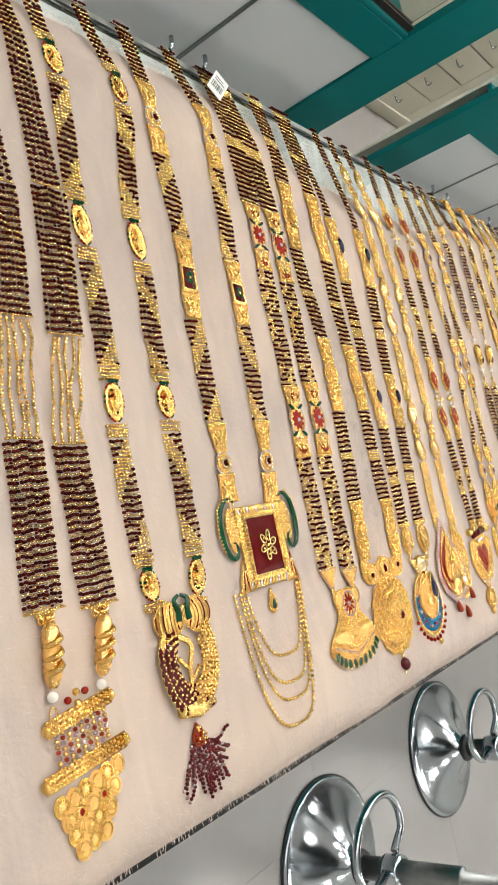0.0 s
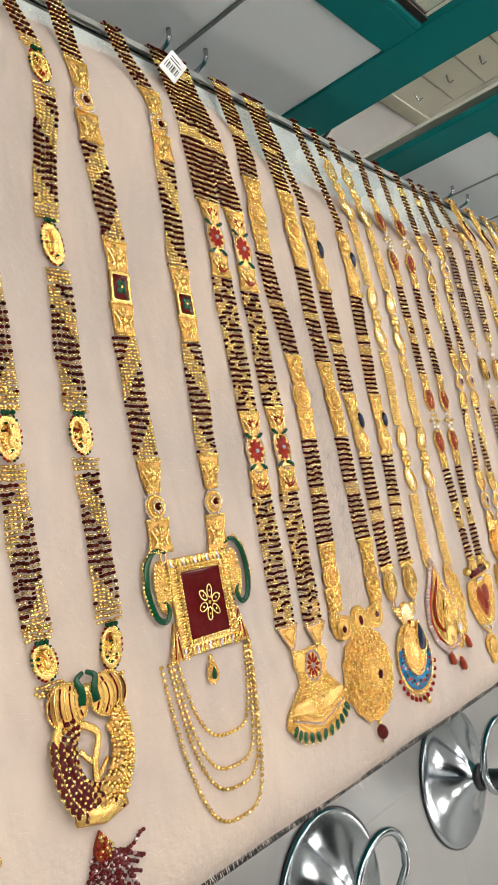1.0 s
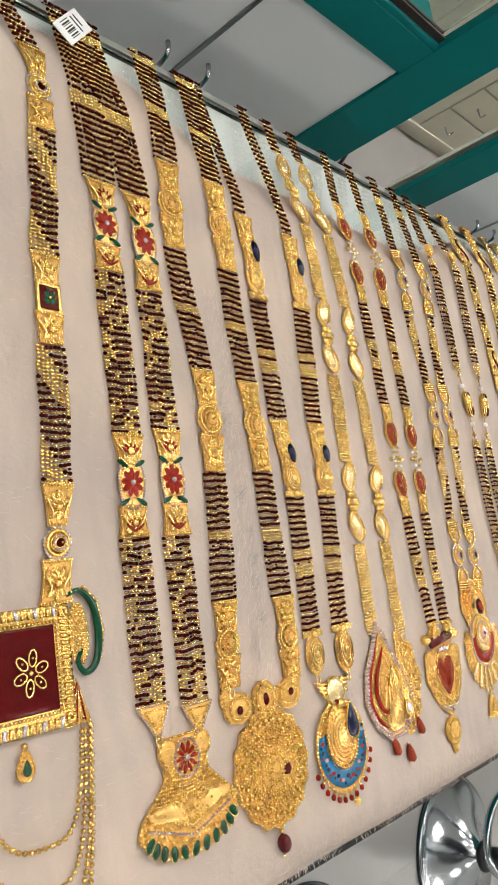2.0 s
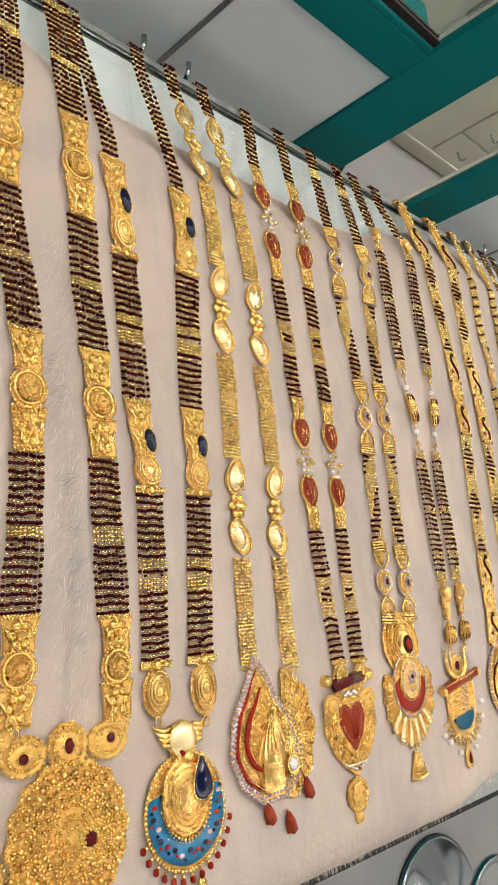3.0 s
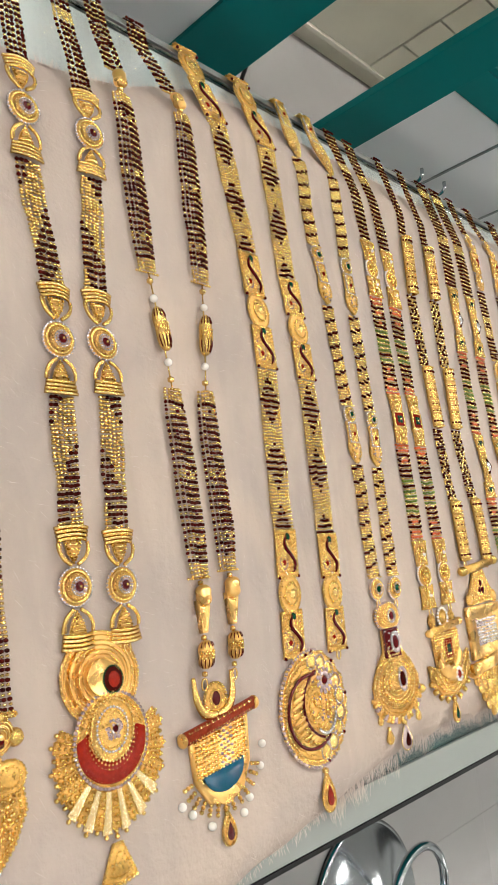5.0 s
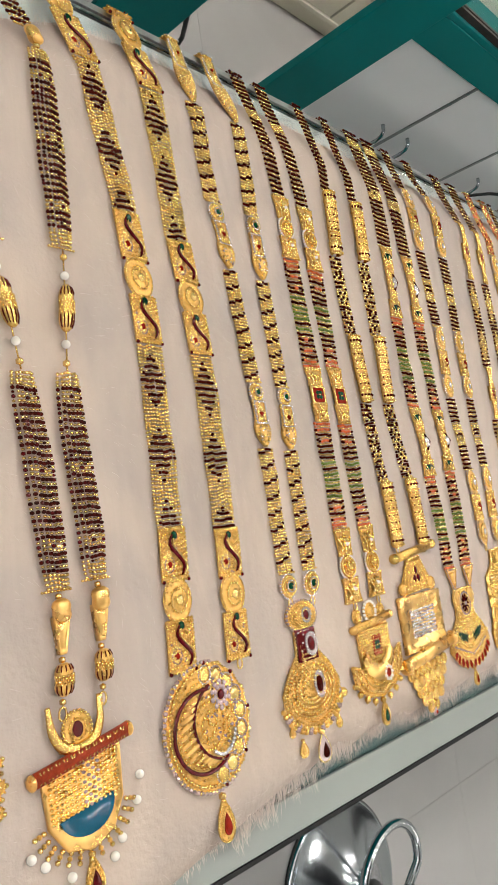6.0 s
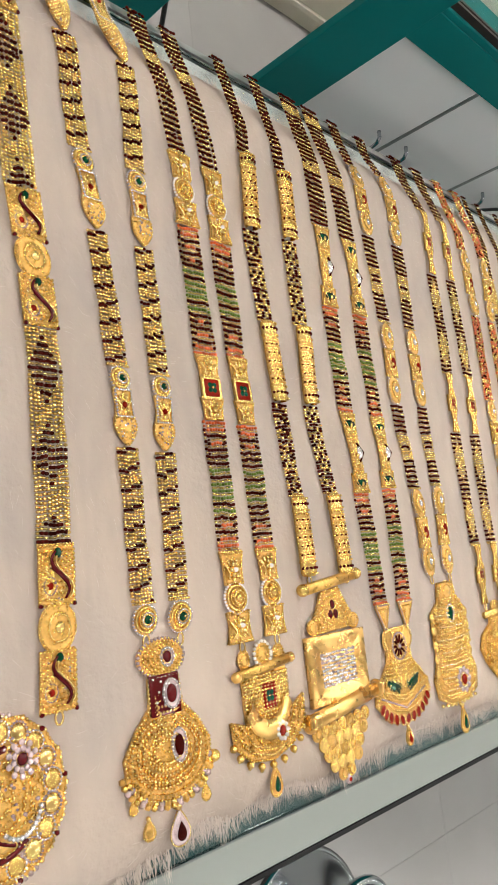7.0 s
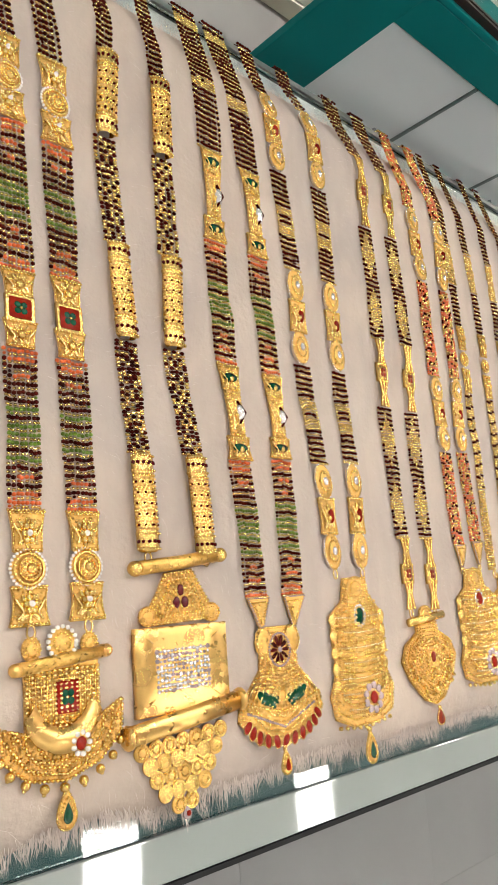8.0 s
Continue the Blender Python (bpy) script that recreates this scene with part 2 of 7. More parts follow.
def fur_cloth():
    t = thing("fur_cloth", "cream plush fur cloth spread over the counter glass", "cloth", at=(0, 0, TOP))
    nx, ny = 420, 90
    verts, faces = [], []
    for i in range(nx + 1):
        x = -0.9 + 4.0 * i / nx
        a, b = fur_front(x), fur_rear(x)
        for j in range(ny + 1):
            v = j / ny
            y = a + (b - a) * v
            e = min(v, 1 - v) * (b - a)
            h = fur_height(x, y) * rear_taper(x, y) * (min(1, e / (0.022 if v < 0.5 else 0.010)) ** 0.5 if e > 0 else 0)
            verts.append((x, y, max(0.0006, h)))
    for i in range(nx):
        for j in range(ny):
            k = i * (ny + 1) + j
            faces.append((k, k + ny + 1, k + ny + 2, k + 1))
    me = bpy.data.meshes.new("plush")
    me.from_pydata(verts, [], faces)
    me.materials.append(FUR)
    for poly in me.polygons:
        poly.use_smooth = True
    ob = new("plush", me)
    ob.parent = t
    rnd = random.Random(5)
    hv, hf = [], []

    def hair(x, y, z, dx, dy, dz, w):
        l = math.hypot(dx, dy) + 1e-6
        px, py = -dy / l * w, dx / l * w
        k = len(hv)
        hv.extend([(x - px, y - py, z), (x + px, y + py, z), (x + dx * .6 + px * .6, y + dy * .6 + py * .6, z + dz), (x + dx * .6 - px * .6, y + dy * .6 - py * .6, z + dz), (x + dx, y + dy, z + dz * 0.4)])
        hf.extend([(k, k + 1, k + 2, k + 3), (k + 3, k + 2, k + 4)])

    for _ in range(17000):     # front fringe, in tufts
        x = rnd.uniform(-0.5, 2.9)
        tuft = noise.noise((x * 38, 2, 9))
        if tuft < -0.25 and rnd.random() < 0.8:
            continue
        if x < 1.0 and rnd.random() < 0.6:
            continue
        ln = (0.006 if x > 1.04 else 0.003) + (0.010 if x > 1.04 else 0.005) * max(0, tuft + 0.3) * rnd.random()
        a = -math.pi / 2 + 0.5 * noise.noise((x * 20, 4, 4)) + rnd.uniform(-.35, .35)
        hair(x, fur_front(x) + rnd.uniform(0.001, 0.010), rnd.uniform(0.001, 0.009), ln * math.cos(a), ln * math.sin(a), rnd.uniform(-.001, .0015), 0.00024)
    x = 1.03
    while x < 2.9:             # long drawn-out tufts of the free front edge
        x += rnd.uniform(0.004, 0.013)
        lean = -math.pi / 2 + 0.55 * noise.noise((x * 7, 4, 4)) + rnd.uniform(-.35, .35)
        long = rnd.uniform(0.006, 0.015)
        tipx, tipy = x + long * math.cos(lean), fur_front(x) + long * math.sin(lean)
        wide = rnd.uniform(0.003, 0.007)
        for _ in range(26):
            bx = x + rnd.uniform(-wide, wide)
            by = fur_front(bx) + rnd.uniform(0.000, 0.007)
            e = rnd.uniform(0.55, 1.1)
            hair(bx, by, rnd.uniform(0.002, 0.010), (tipx + rnd.uniform(-.0012, .0012) - bx) * e, (tipy - by) * e, rnd.uniform(-.003, .001), 0.00020)
    for _ in range(900):      # parted pile where the necklaces were dragged
        y = rnd.uniform(-.16, .12)
        x = .548 + .012 * noise.noise((0, y * 20, 2)) + rnd.gauss(0, .006)
        a = -2.2 + rnd.uniform(-.5, .5)
        ln = rnd.uniform(0.006, 0.013)
        hair(x, y, fur_height(x, y) - 0.0006, ln * math.cos(a), ln * math.sin(a), rnd.uniform(0.0010, 0.0026), 0.00020)
    for _ in range(5000):     # rear fringe
        x = rnd.uniform(-0.5, 2.9)
        ln = rnd.uniform(0.003, 0.008)
        a = math.pi / 2 + rnd.uniform(-.6, .6)
        hair(x, fur_rear(x) - 0.003, rnd.uniform(0.001, 0.004), ln * math.cos(a), ln * math.sin(a), 0.0005, 0.00022)
    for _ in range(20000):     # loose hair lying on the pile
        x = rnd.uniform(-0.3, 2.3)
        y = rnd.uniform(fur_front(x) + .01, fur_rear(x) - .01)
        a = -0.5 + 2.2 * noise.noise((x * 6, y * 6, 8)) + rnd.uniform(-.5, .5)
        ln = rnd.uniform(0.004, 0.011)
        hair(x, y, fur_height(x, y) * rear_taper(x, y) - 0.0003, ln * math.cos(a), ln * math.sin(a), rnd.uniform(0.0002, 0.0009), 0.00011)
    split = len(hf)
    # grey tufts standing for shade where the pile parts
    for mx, my in ((.536, .035), (.537, .020), (.545, -.030), (.547, -.055), (.549, -.075), (.549, -.090), (.550, -.115)):
        for _ in range(26):
            x, y = mx + rnd.gauss(0, .0032), my + rnd.gauss(0, .0028)
            a = 0.5 + rnd.uniform(-.5, .5)
            ln = rnd.uniform(0.004, 0.009)
            hair(x, y, fur_height(x, y) + 0.0002, ln * math.cos(a), ln * math.sin(a), rnd.uniform(0.0002, 0.0006), 0.00016)
    me = bpy.data.meshes.new("hair")
    me.from_pydata(hv, [], hf)
    me.materials.append(FUR_HAIR)
    me.materials.append(SHADE_HAIR)
    me.polygons.foreach_set("material_index", [int(i >= split) for i in range(len(hf))])
    ob = new("hair", me)
    ob.parent = t
    tagged(ob, "loose cream pile hair with grey tufts as pile shade", kind="stuff")
    return t


fur_cloth()


# ---- wall units ----
def door_leaf(parent, x0, x1, z0, z1, handle_x, handle_z=0.240):
    d = part("door", boxed(x0 + 0.0015, x1 - 0.0015, CAB + 0.006, CAB + 0.024, z0, z1, 0.001), DOOR, parent, "plain pale grey laminate door")
    y = CAB + 0.006
    pts = [(handle_x, y, handle_z - 0.048), (handle_x, y - 0.016, handle_z - 0.047), (handle_x, y - 0.026, handle_z - 0.038)]
    pts += [(handle_x, y - 0.030, handle_z - 0.02), (handle_x, y - 0.030, handle_z + 0.02)]
    pts += [(handle_x, y - 0.026, handle_z + 0.038), (handle_x, y - 0.016, handle_z + 0.047), (handle_x, y, handle_z + 0.048)]
    part("handle", tube(pts, 0.0048, 10), CHROME, d, "curved chrome bow handle", smooth=True)
    return d


def wall_unit(x0, x1, doors, posts, label):
    u = thing("wall_unit", label, "cabinet", "teal wall units", (0, 0, 0))
    for a, b in posts:
        part("post", boxed(a, b, CAB, CAB + 0.018, 0.0, 2.15, 0.002), TEAL, u, "teal laminate upright")
    for a, b in zip(posts, posts[1:]):
        xa, xb = a[1], b[0]
        part("rail", boxed(xa, xb, CAB + 0.001, CAB + 0.02, 0.512, 0.592, 0.002), TEAL, u, "teal laminate cross rail")
        part("ledge", boxed(xa, xb, CAB + 0.003, CAB + 0.11, 0.592, 0.606, 0.003), TEAL, u, "teal ledge")
        part("kick_board", boxed(xa, xb, CAB + 0.01, CAB + 0.024, 0.0, 0.06), TEAL, u)
        part("head_rail", boxed(xa, xb, CAB + 0.001, CAB + 0.02, 2.02, 2.15), TEAL, u)
        part("track", boxed(xa, xb, CAB + 0.010, CAB + 0.016, 0.607, 0.622), BROWN_TRACK, u, "brown aluminium sliding track")
        part("track", boxed(xa, xb, CAB + 0.024, CAB + 0.030, 0.607, 0.622), BROWN_TRACK, u, "brown aluminium sliding track")
        g = part("glass_door", boxed(xa + .01, xb - .01, CAB + 0.0185, CAB + 0.0225, 0.61, 2.02), PANE, u, "clear sliding glass")
        g.visible_shadow = False
        part("back_panel", boxed(xa, xb, CAB + 0.112, CAB + 0.122, 0.0, 2.15), OLD_WHITE, u, "pale back panel of the showcase")
        for z in (0.98, 1.36, 1.72):
            part("shelf", boxed(xa + .005, xb - .005, CAB + 0.034, CAB + 0.11, z, z + 0.008), GLASS, u, "green-edged glass shelf")
            for k in (0.25, 0.75):
                bx = xa + (xb - xa) * k
                part("bracket", boxed(bx - .01, bx + .01, CAB + 0.05, CAB + 0.112, z - 0.05, z - 0.001, 0.003), TEAL, u, "small teal shelf bracket")
    for d in doors[1:]:
        part("joint_strip", boxed(d[0] - 0.0055, d[0] + 0.0055, CAB + 0.0035, CAB + 0.008, 0.064, 0.509, 0.0012), STEEL, u, "dull grey joint strip")
    for d in doors:
        door_leaf(u, d[0], d[1], 0.064, 0.509, d[2])
    return u


wall_unit(-1.6, 1.655, [(-.72, -.36, -.4), (-.36, .0, -.32), (.0, .37, .33), (.37, .74, .41), (.74, 1.112, 1.052), (1.112, 1.487, 1.155)],
          [(-1.0, -0.72), (1.487, 1.645)], "teal framed wall unit with grey doors and glazed showcase")
wall_unit(1.925, 4.2, [(2.066, 2.370, 2.302), (2.370, 2.72, 2.418), (2.72, 3.15, 2.82), (3.15, 3.5, 3.2)],
          [(1.925, 2.066), (3.5, 3.68)], "teal framed wall unit beside the passage with grey doors")


def old_cabinet():
    t = thing("drawer_cabinet", "old off-white cabinet with drawers behind the passage", "cabinet")
    part("plinth", boxed(1.2, 4.4, BACK + 0.012, BACK + 0.03, 0.0, 0.052), OLD_WHITE, t, "stained off-white plinth")
    part("bottom_rail", boxed(1.2, 4.4, BACK - 0.006, BACK + 0.02, 0.052, 0.066, 0.002), OLD_WHITE, t)
    part("carcass", boxed(1.2, 4.4, BACK + 0.03, BACK + 0.4, 0.0, 0.95), OLD_WHITE, t)
    for a, b in ((1.25, 1.66), (1.66, 2.09), (2.09, 2.513)):
        d = part("door", boxed(a + .002, b - .002, BACK, BACK + 0.026, 0.069, 0.93, 0.0015), OLD_WHITE, t, "plain off-white door")
        part("handle", boxed(b - 0.05, b - 0.04, BACK - 0.018, BACK - 0.001, 0.46, 0.56, 0.003), CHROME, d, "slim chrome handle")
    for c, (a, b) in enumerate(((2.517, 2.80), (2.90, 3.2), (3.21, 3.5))):
        for k in range(6):
            z = 0.06 + 0.128 * k
            d = part("drawer", boxed(a + .003, b - .003, BACK, BACK + 0.026, z + 0.003, z + 0.125, 0.0015), OLD_WHITE, t, "off-white drawer front")
            hx = a + 0.12
            bow = [(hx - 0.03 + 0.06 * s / 8, BACK - 0.016 * math.sin(math.pi * s / 8), z + 0.06 - 0.006 * math.sin(math.pi * s / 8)) for s in range(9)]
            part("pull", tube(bow, 0.0035, 8), CHROME, d, "small curved metal pull", smooth=True)
    part("stile", boxed(2.803, 2.897, BACK + .001, BACK + 0.026, 0.069, 0.93, 0.0015), OLD_WHITE, t)
    return t


old_cabinet()


# ---- bar stools ----
def bar_stool(x, y, turn=0.0):
    t = thing("bar_stool", "chrome bar stool with flared round base and loop footrest", "stool", "stools along the counter", (x, y, 0))
    prof = [(0, 0.0), (0.180, 0.0), (0.187, 0.003), (0.187, 0.008), (0.180, 0.012)]
    prof += [(0.178 - 0.150 * (k / 14), 0.012 + 0.052 * (k / 14) ** 1.5 + 0.012 * (k / 14) ** 6) for k in range(15)]
    prof += [(0.026, 0.082), (0, 0.082)]
    part("base", turned(prof, 64), CHROME, t, "wide flared chrome base", smooth=True)
    part("base_rim", turned([(0.1875, 0.0), (0.190, 0.001), (0.190, 0.006), (0.1875, 0.007)], 64), RUBBER, t, "black rim under the base")
    part("collar", turned([(0.0, 0.08), (0.036, 0.08), (0.037, 0.086), (0.033, 0.094), (0.0, 0.094)], 40), RUBBER, t, smooth=True)
    part("column", turned([(0, 0.09), (0.025, 0.09), (0.025, 0.33), (0.023, 0.335), (0.017, 0.336), (0.017, 0.56), (0, 0.56)], 40), STEEL, t, "steel gas lift column", smooth=True)
    part("clamp", turned([(0, 0.150), (0.033, 0.150), (0.034, 0.156), (0.034, 0.186), (0.033, 0.19), (0, 0.19)], 40), CHROME, t, "chrome footrest clamp", smooth=True)
    loop = []
    for k in range(25):
        a = -2.25 + 4.5 * k / 24
        loop.append((0.085 + 0.080 * math.cos(a), 0.105 * math.sin(a), 0.170))
    loop = [(0.026, -0.028, 0.17)] + loop + [(0.026, 0.028, 0.17)]
    rot = Matrix.Rotation(turn, 3, "Z")
    part("footrest", tube([rot @ Vector(p) for p in loop], 0.0095, 10), CHROME, t, "bent chrome tube footrest", smooth=True)
    part("seat", turned([(0, 0.56), (0.12, 0.56), (0.17, 0.572), (0.182, 0.595), (0.178, 0.62), (0.16, 0.632), (0, 0.636)], 48), SEAT, t, "round padded black seat", smooth=True)
    return t


for sx, sy, tr in ((1.397, -0.890, 2.0), (2.036, -0.845, 2.0), (3.13, -0.92, 2.0)):
    bar_stool(sx, sy, tr)

# ---- jewellery ----
GOLD = material("polished_gold", (0.96, 0.585, 0.175), 0.20, 1.0, vary=0.20, scale=260, bump=0.45, bump_scale=1000, rough_vary=0.08)
GOLD_BEAD = material("gold_bead", (0.98, 0.65, 0.235), 0.20, 1.0, vary=0.12, scale=200, random_vary=0.22)
GOLD_SATIN = material("satin_gold", (0.93, 0.565, 0.185), 0.28, 1.0, vary=0.12, scale=110, bump=0.2, bump_scale=600, rough_vary=0.08)
# Antique gold, also the ground that paints shade into gold recesses.
ANTIQUE = material("antique_and_recess_gold", (0.76, 0.435, 0.12), 0.30, 1.0, vary=0.40, scale=420, bump=0.6, bump_scale=900, rough_vary=0.1)
DARK = material("black_bead", (0.052, 0.005, 0.003), 0.22, vary=0.3, scale=200, random_vary=0.5, spec=0.03)
MAROON = material("maroon_enamel", (0.085, 0.004, 0.005), 0.12, vary=0.3, scale=150, coat=0.1, spec=0.3)
RED = material("red_enamel", (0.26, 0.013, 0.005), 0.24, vary=0.35, scale=420, bump=0.3, bump_scale=900, coat=0.05, spec=0.2)
RUST = material("rust_enamel", (0.27, 0.034, 0.011), 0.34, vary=0.45, scale=420, bump=0.8, bump_scale=600, spec=0.12)
CORAL = material("coral_bead", (0.66, 0.13, 0.035), 0.35, vary=0.2, scale=200, random_vary=0.25, spec=0.3)
GREEN = material("green_enamel", (0.002, 0.05, 0.018), 0.12, vary=0.3, scale=200, coat=0.15, spec=0.35)
MOSS = material("green_bead", (0.13, 0.20, 0.025), 0.3, vary=0.2, scale=200, random_vary=0.3, spec=0.3)
BLUE = material("blue_stone", (0.001, 0.002, 0.028), 0.08, vary=0.4, scale=200, coat=0.25, spec=0.35)
SKY = material("sky_blue_enamel", (0.008, 0.135, 0.27), 0.2, vary=0.35, scale=260, coat=0.3, spec=0.3)
TURQ = material("turquoise_enamel", (0.002, 0.075, 0.13), 0.22, vary=0.25, scale=180, coat=0.2, spec=0.3)
PEARL = material("pearl", (0.80, 0.76, 0.70), 0.22, vary=0.06, scale=120, coat=0.5)
CRYSTAL = material("white_stone", (0.80, 0.77, 0.76), 0.12, 0.75, vary=0.15, scale=500, bump=0.4, bump_scale=1200)
ROSE = material("pale_rose_stone", (0.72, 0.55, 0.54), 0.2, 0.6, vary=0.2, scale=500, bump=0.4, bump_scale=1200)
TAG = material("white_card", (0.8, 0.8, 0.8), 0.6, vary=0.03, scale=60)
INK = material("black_ink", (0.02, 0.02, 0.02), 0.6, vary=0.1)
PALE_GOLD = material("pale_cut_gold", (0.95, 0.71, 0.37), 0.2, 1.0, vary=0.15, scale=300, bump=0.3, bump_scale=1200, rough_vary=0.06)
PALETTE = [GOLD, GOLD_BEAD, DARK, MAROON, RED, RUST, CORAL, GREEN, MOSS, BLUE, TURQ, PEARL, CRYSTAL, ROSE, GOLD_SATIN, ANTIQUE, PALE_GOLD, SKY]
(M_GOLD, M_BEAD, M_DARK, M_MAROON, M_RED, M_RUST, M_CORAL, M_GREEN, M_MOSS, M_BLUE, M_TURQ, M_PEARL, M_CRYSTAL, M_ROSE, M_SATIN, M_ANTIQUE, M_PALE, M_SKY) = range(18)


def ball_template(seg, rings):
    vs, fs = [(0, 0, 1)], []
    for i in range(1, rings):
        a = math.pi * i / rings
        for k in range(seg):
            b = 2 * math.pi * (k + 0.5 * (i % 2)) / seg
            vs.append((math.sin(a) * math.cos(b), math.sin(a) * math.sin(b), math.cos(a)))
    vs.append((0, 0, -1))
    last = len(vs) - 1
    for k in range(seg):
        n = (k + 1) % seg
        fs.append((0, 1 + k, 1 + n))
        for i in range(rings - 2):
            p, q = 1 + i * seg, 1 + (i + 1) * seg
            fs.append((p + k, q + k, q + n, p + n))
        p = 1 + (rings - 2) * seg
        fs.append((last, p + n, p + k))
    return vs, fs


SMALL = ball_template(5, 3)
ROUND = ball_template(12, 7)
rng = random.Random(11)


def cloth_z(x, y):
    """Height of the support under a necklace."""
    y0 = fur_rear(x) - 0.040
    if y > y0:
        return TOP + 0.0030 + (fur_height(x, y0) - 0.0030) * min(1.0, max(0.0, (REAR - y) / (REAR - y0)))
    return TOP + max(0.0033, fur_height(x, y))


PENDANT_AT = [0.0, 0.0]     # where the pendant that is being built lies, beside its drawing's own origin


class Piece:
    """Collects the faces of one part. u and v are across and along; bend(v) is the centre line."""

    def __init__(self, bend=None):
        self.v, self.f, self.m, self.bend = [], [], [], bend
        self.du, self.dv = (0.0, 0.0) if bend else PENDANT_AT

    def place(self, u, v, z):
        v += self.dv
        x = (self.bend(v) if self.bend else self.du) + u
        if v > REAR + 0.001:
            over = v - REAR - 0.001
            return (x, REAR + 0.004 + z * math.sin(min(1.57, over / 0.004)) * 0.8, TOP + 0.0025 + z * math.cos(min(1.57, over / 0.004)) - max(0, over - 0.003))
        if not self.bend:
            z = 0.62 * z + 0.0002
        return (x, v, cloth_z(x, v) + z)

    def add(self, verts, faces, mat):
        k = len(self.v)
        self.v.extend(self.place(*p) for p in verts)
        self.f.extend(tuple(i + k for i in f) for f in faces)
        self.m.extend([mat] * len(faces))

    def ball(self, u, v, z, r, mat, ru=None, rv=None, fine=False):
        vs, fs = ROUND if fine else SMALL
        ru, rv = ru or r, rv or r
        x, y, zz = self.place(u, v, z)
        k = len(self.v)
        self.v.extend((x + a * ru, y + b * rv, zz + c * r) for a, b, c in vs)
        self.f.extend(tuple(i + k for i in f) for f in fs)
        self.m.extend([mat] * len(fs))

    def plate(self, outline, z0, h, mat, dome=0.0, rim=0.86, centre=None):
        """A plate with a raised rim edge and a domed face; the outline is star shaped about its centre."""
        n = len(outline)
        cu, cv = centre or (sum(p[0] for p in outline) / n, sum(p[1] for p in outline) / n)
        rows = [(1.0, 0.0), (1.0, h * 0.8), (0.97, h), (rim, h), (rim - 0.04, h * 0.8)]
        if dome:
            rows += [(rim * s, h * 0.8 + dome * (1 - s * s)) for s in (0.8, 0.5, 0.22)]
        vs, fs = [], []
        for s, z in rows:
            vs += [(cu + (a - cu) * s, cv + (b - cv) * s, z0 + z) for a, b in outline]
        vs.append((cu, cv, z0 + h * 0.8 + dome))
        for i in range(len(rows) - 1):
            for k in range(n):
                j = (k + 1) % n
                fs.append((i * n + k, i * n + j, (i + 1) * n + j, (i + 1) * n + k))
        b = (len(rows) - 1) * n
        for k in range(n):
            fs.append((b + k, b + (k + 1) % n, len(vs) - 1))
        fs.append(tuple(range(n))[::-1])
        size = max(math.hypot(a - cu, b - cv) for a, b in outline)
        # Large domed gold gets a darker ground, painting shade between its grains.
        self.add(vs, fs, M_ANTIQUE if mat == M_GOLD and dome and size > 0.006 else mat)
        if mat in (M_GOLD, M_ANTIQUE) and size > 0.006 and dome:
            big = size > 0.016
            k = 0
            for q in ((0.985, 0.90, 0.81, 0.72, 0.63, 0.54, 0.45, 0.36, 0.27, 0.18) if big else (0.97, 0.6)):
                zz = z0 + h if q > rim else z0 + h * 0.8 + dome * (1 - (q / rim) ** 2)
                self.grains([(cu + (a - cu) * q, cv + (b - cv) * q) for a, b in outline], zz + 0.0002, 0.0011 if big else 0.0007, (M_BEAD, M_GOLD, M_ANTIQUE)[k % 3] if mat == M_GOLD else (M_GOLD, M_ANTIQUE)[k % 2], step=0.0024 if big else 0.0019)
                k += 1

    def dome(self, u, v, ru, rv, h, mat, z0=0.0, n=16):
        vs, fs = [], []
        rows = ((1.0, 0.0), (0.96, 0.35), (0.78, 0.70), (0.45, 0.93))
        for s, z in rows:
            vs += [(u + ru * s * math.cos(2 * math.pi * k / n), v + rv * s * math.sin(2 * math.pi * k / n), z0 + h * z) for k in range(n)]
        vs.append((u, v, z0 + h))
        for i in range(len(rows) - 1):
            for k in range(n):
                j = (k + 1) % n
                fs.append((i * n + k, i * n + j, (i + 1) * n + j, (i + 1) * n + k))
        for k in range(n):
            fs.append((3 * n + k, 3 * n + (k + 1) % n, len(vs) - 1))
        self.add(vs, fs, mat)

    def wire(self, pts, r, mat, closed=False, sides=6):
        """A round wire through (u, v, z) points."""
        if not closed and 3 < len(pts) < 12:
            rad = r if isinstance(r, list) else [r] * len(pts)
            full = [(*q, w) for q, w in zip(pts, rad)]
            ext = [full[0]] + full + [full[-1]]
            fine = []
            for i in range(1, len(ext) - 2):
                for k in range(4):
                    h = k / 4
                    fine.append(tuple(0.5 * (2 * b + (c - a) * h + (2 * a - 5 * b + 4 * c - d) * h * h + (3 * b - a - 3 * c + d) * h ** 3) for a, b, c, d in zip(*ext[i - 1:i + 3])))
            fine.append(full[-1])
            pts, r = [q[:3] for q in fine], [q[3] for q in fine]
        n = len(pts)
        vs, fs = [], []
        for i, p in enumerate(pts):
            a = pts[(i - 1) % n] if closed or i else p
            b = pts[(i + 1) % n] if closed or i < n - 1 else p
            du, dv = b[0] - a[0], b[1] - a[1]
            l = math.hypot(du, dv) or 1
            nu, nv = -dv / l, du / l
            rr = r[i] if isinstance(r, list) else r
            for k in range(sides):
                c, s = math.cos(2 * math.pi * k / sides), math.sin(2 * math.pi * k / sides)
                vs.append((p[0] + nu * rr * c, p[1] + nv * rr * c, p[2] + rr * s))
        for i in range(n if closed else n - 1):
            j = (i + 1) % n
            for k in range(sides):
                l = (k + 1) % sides
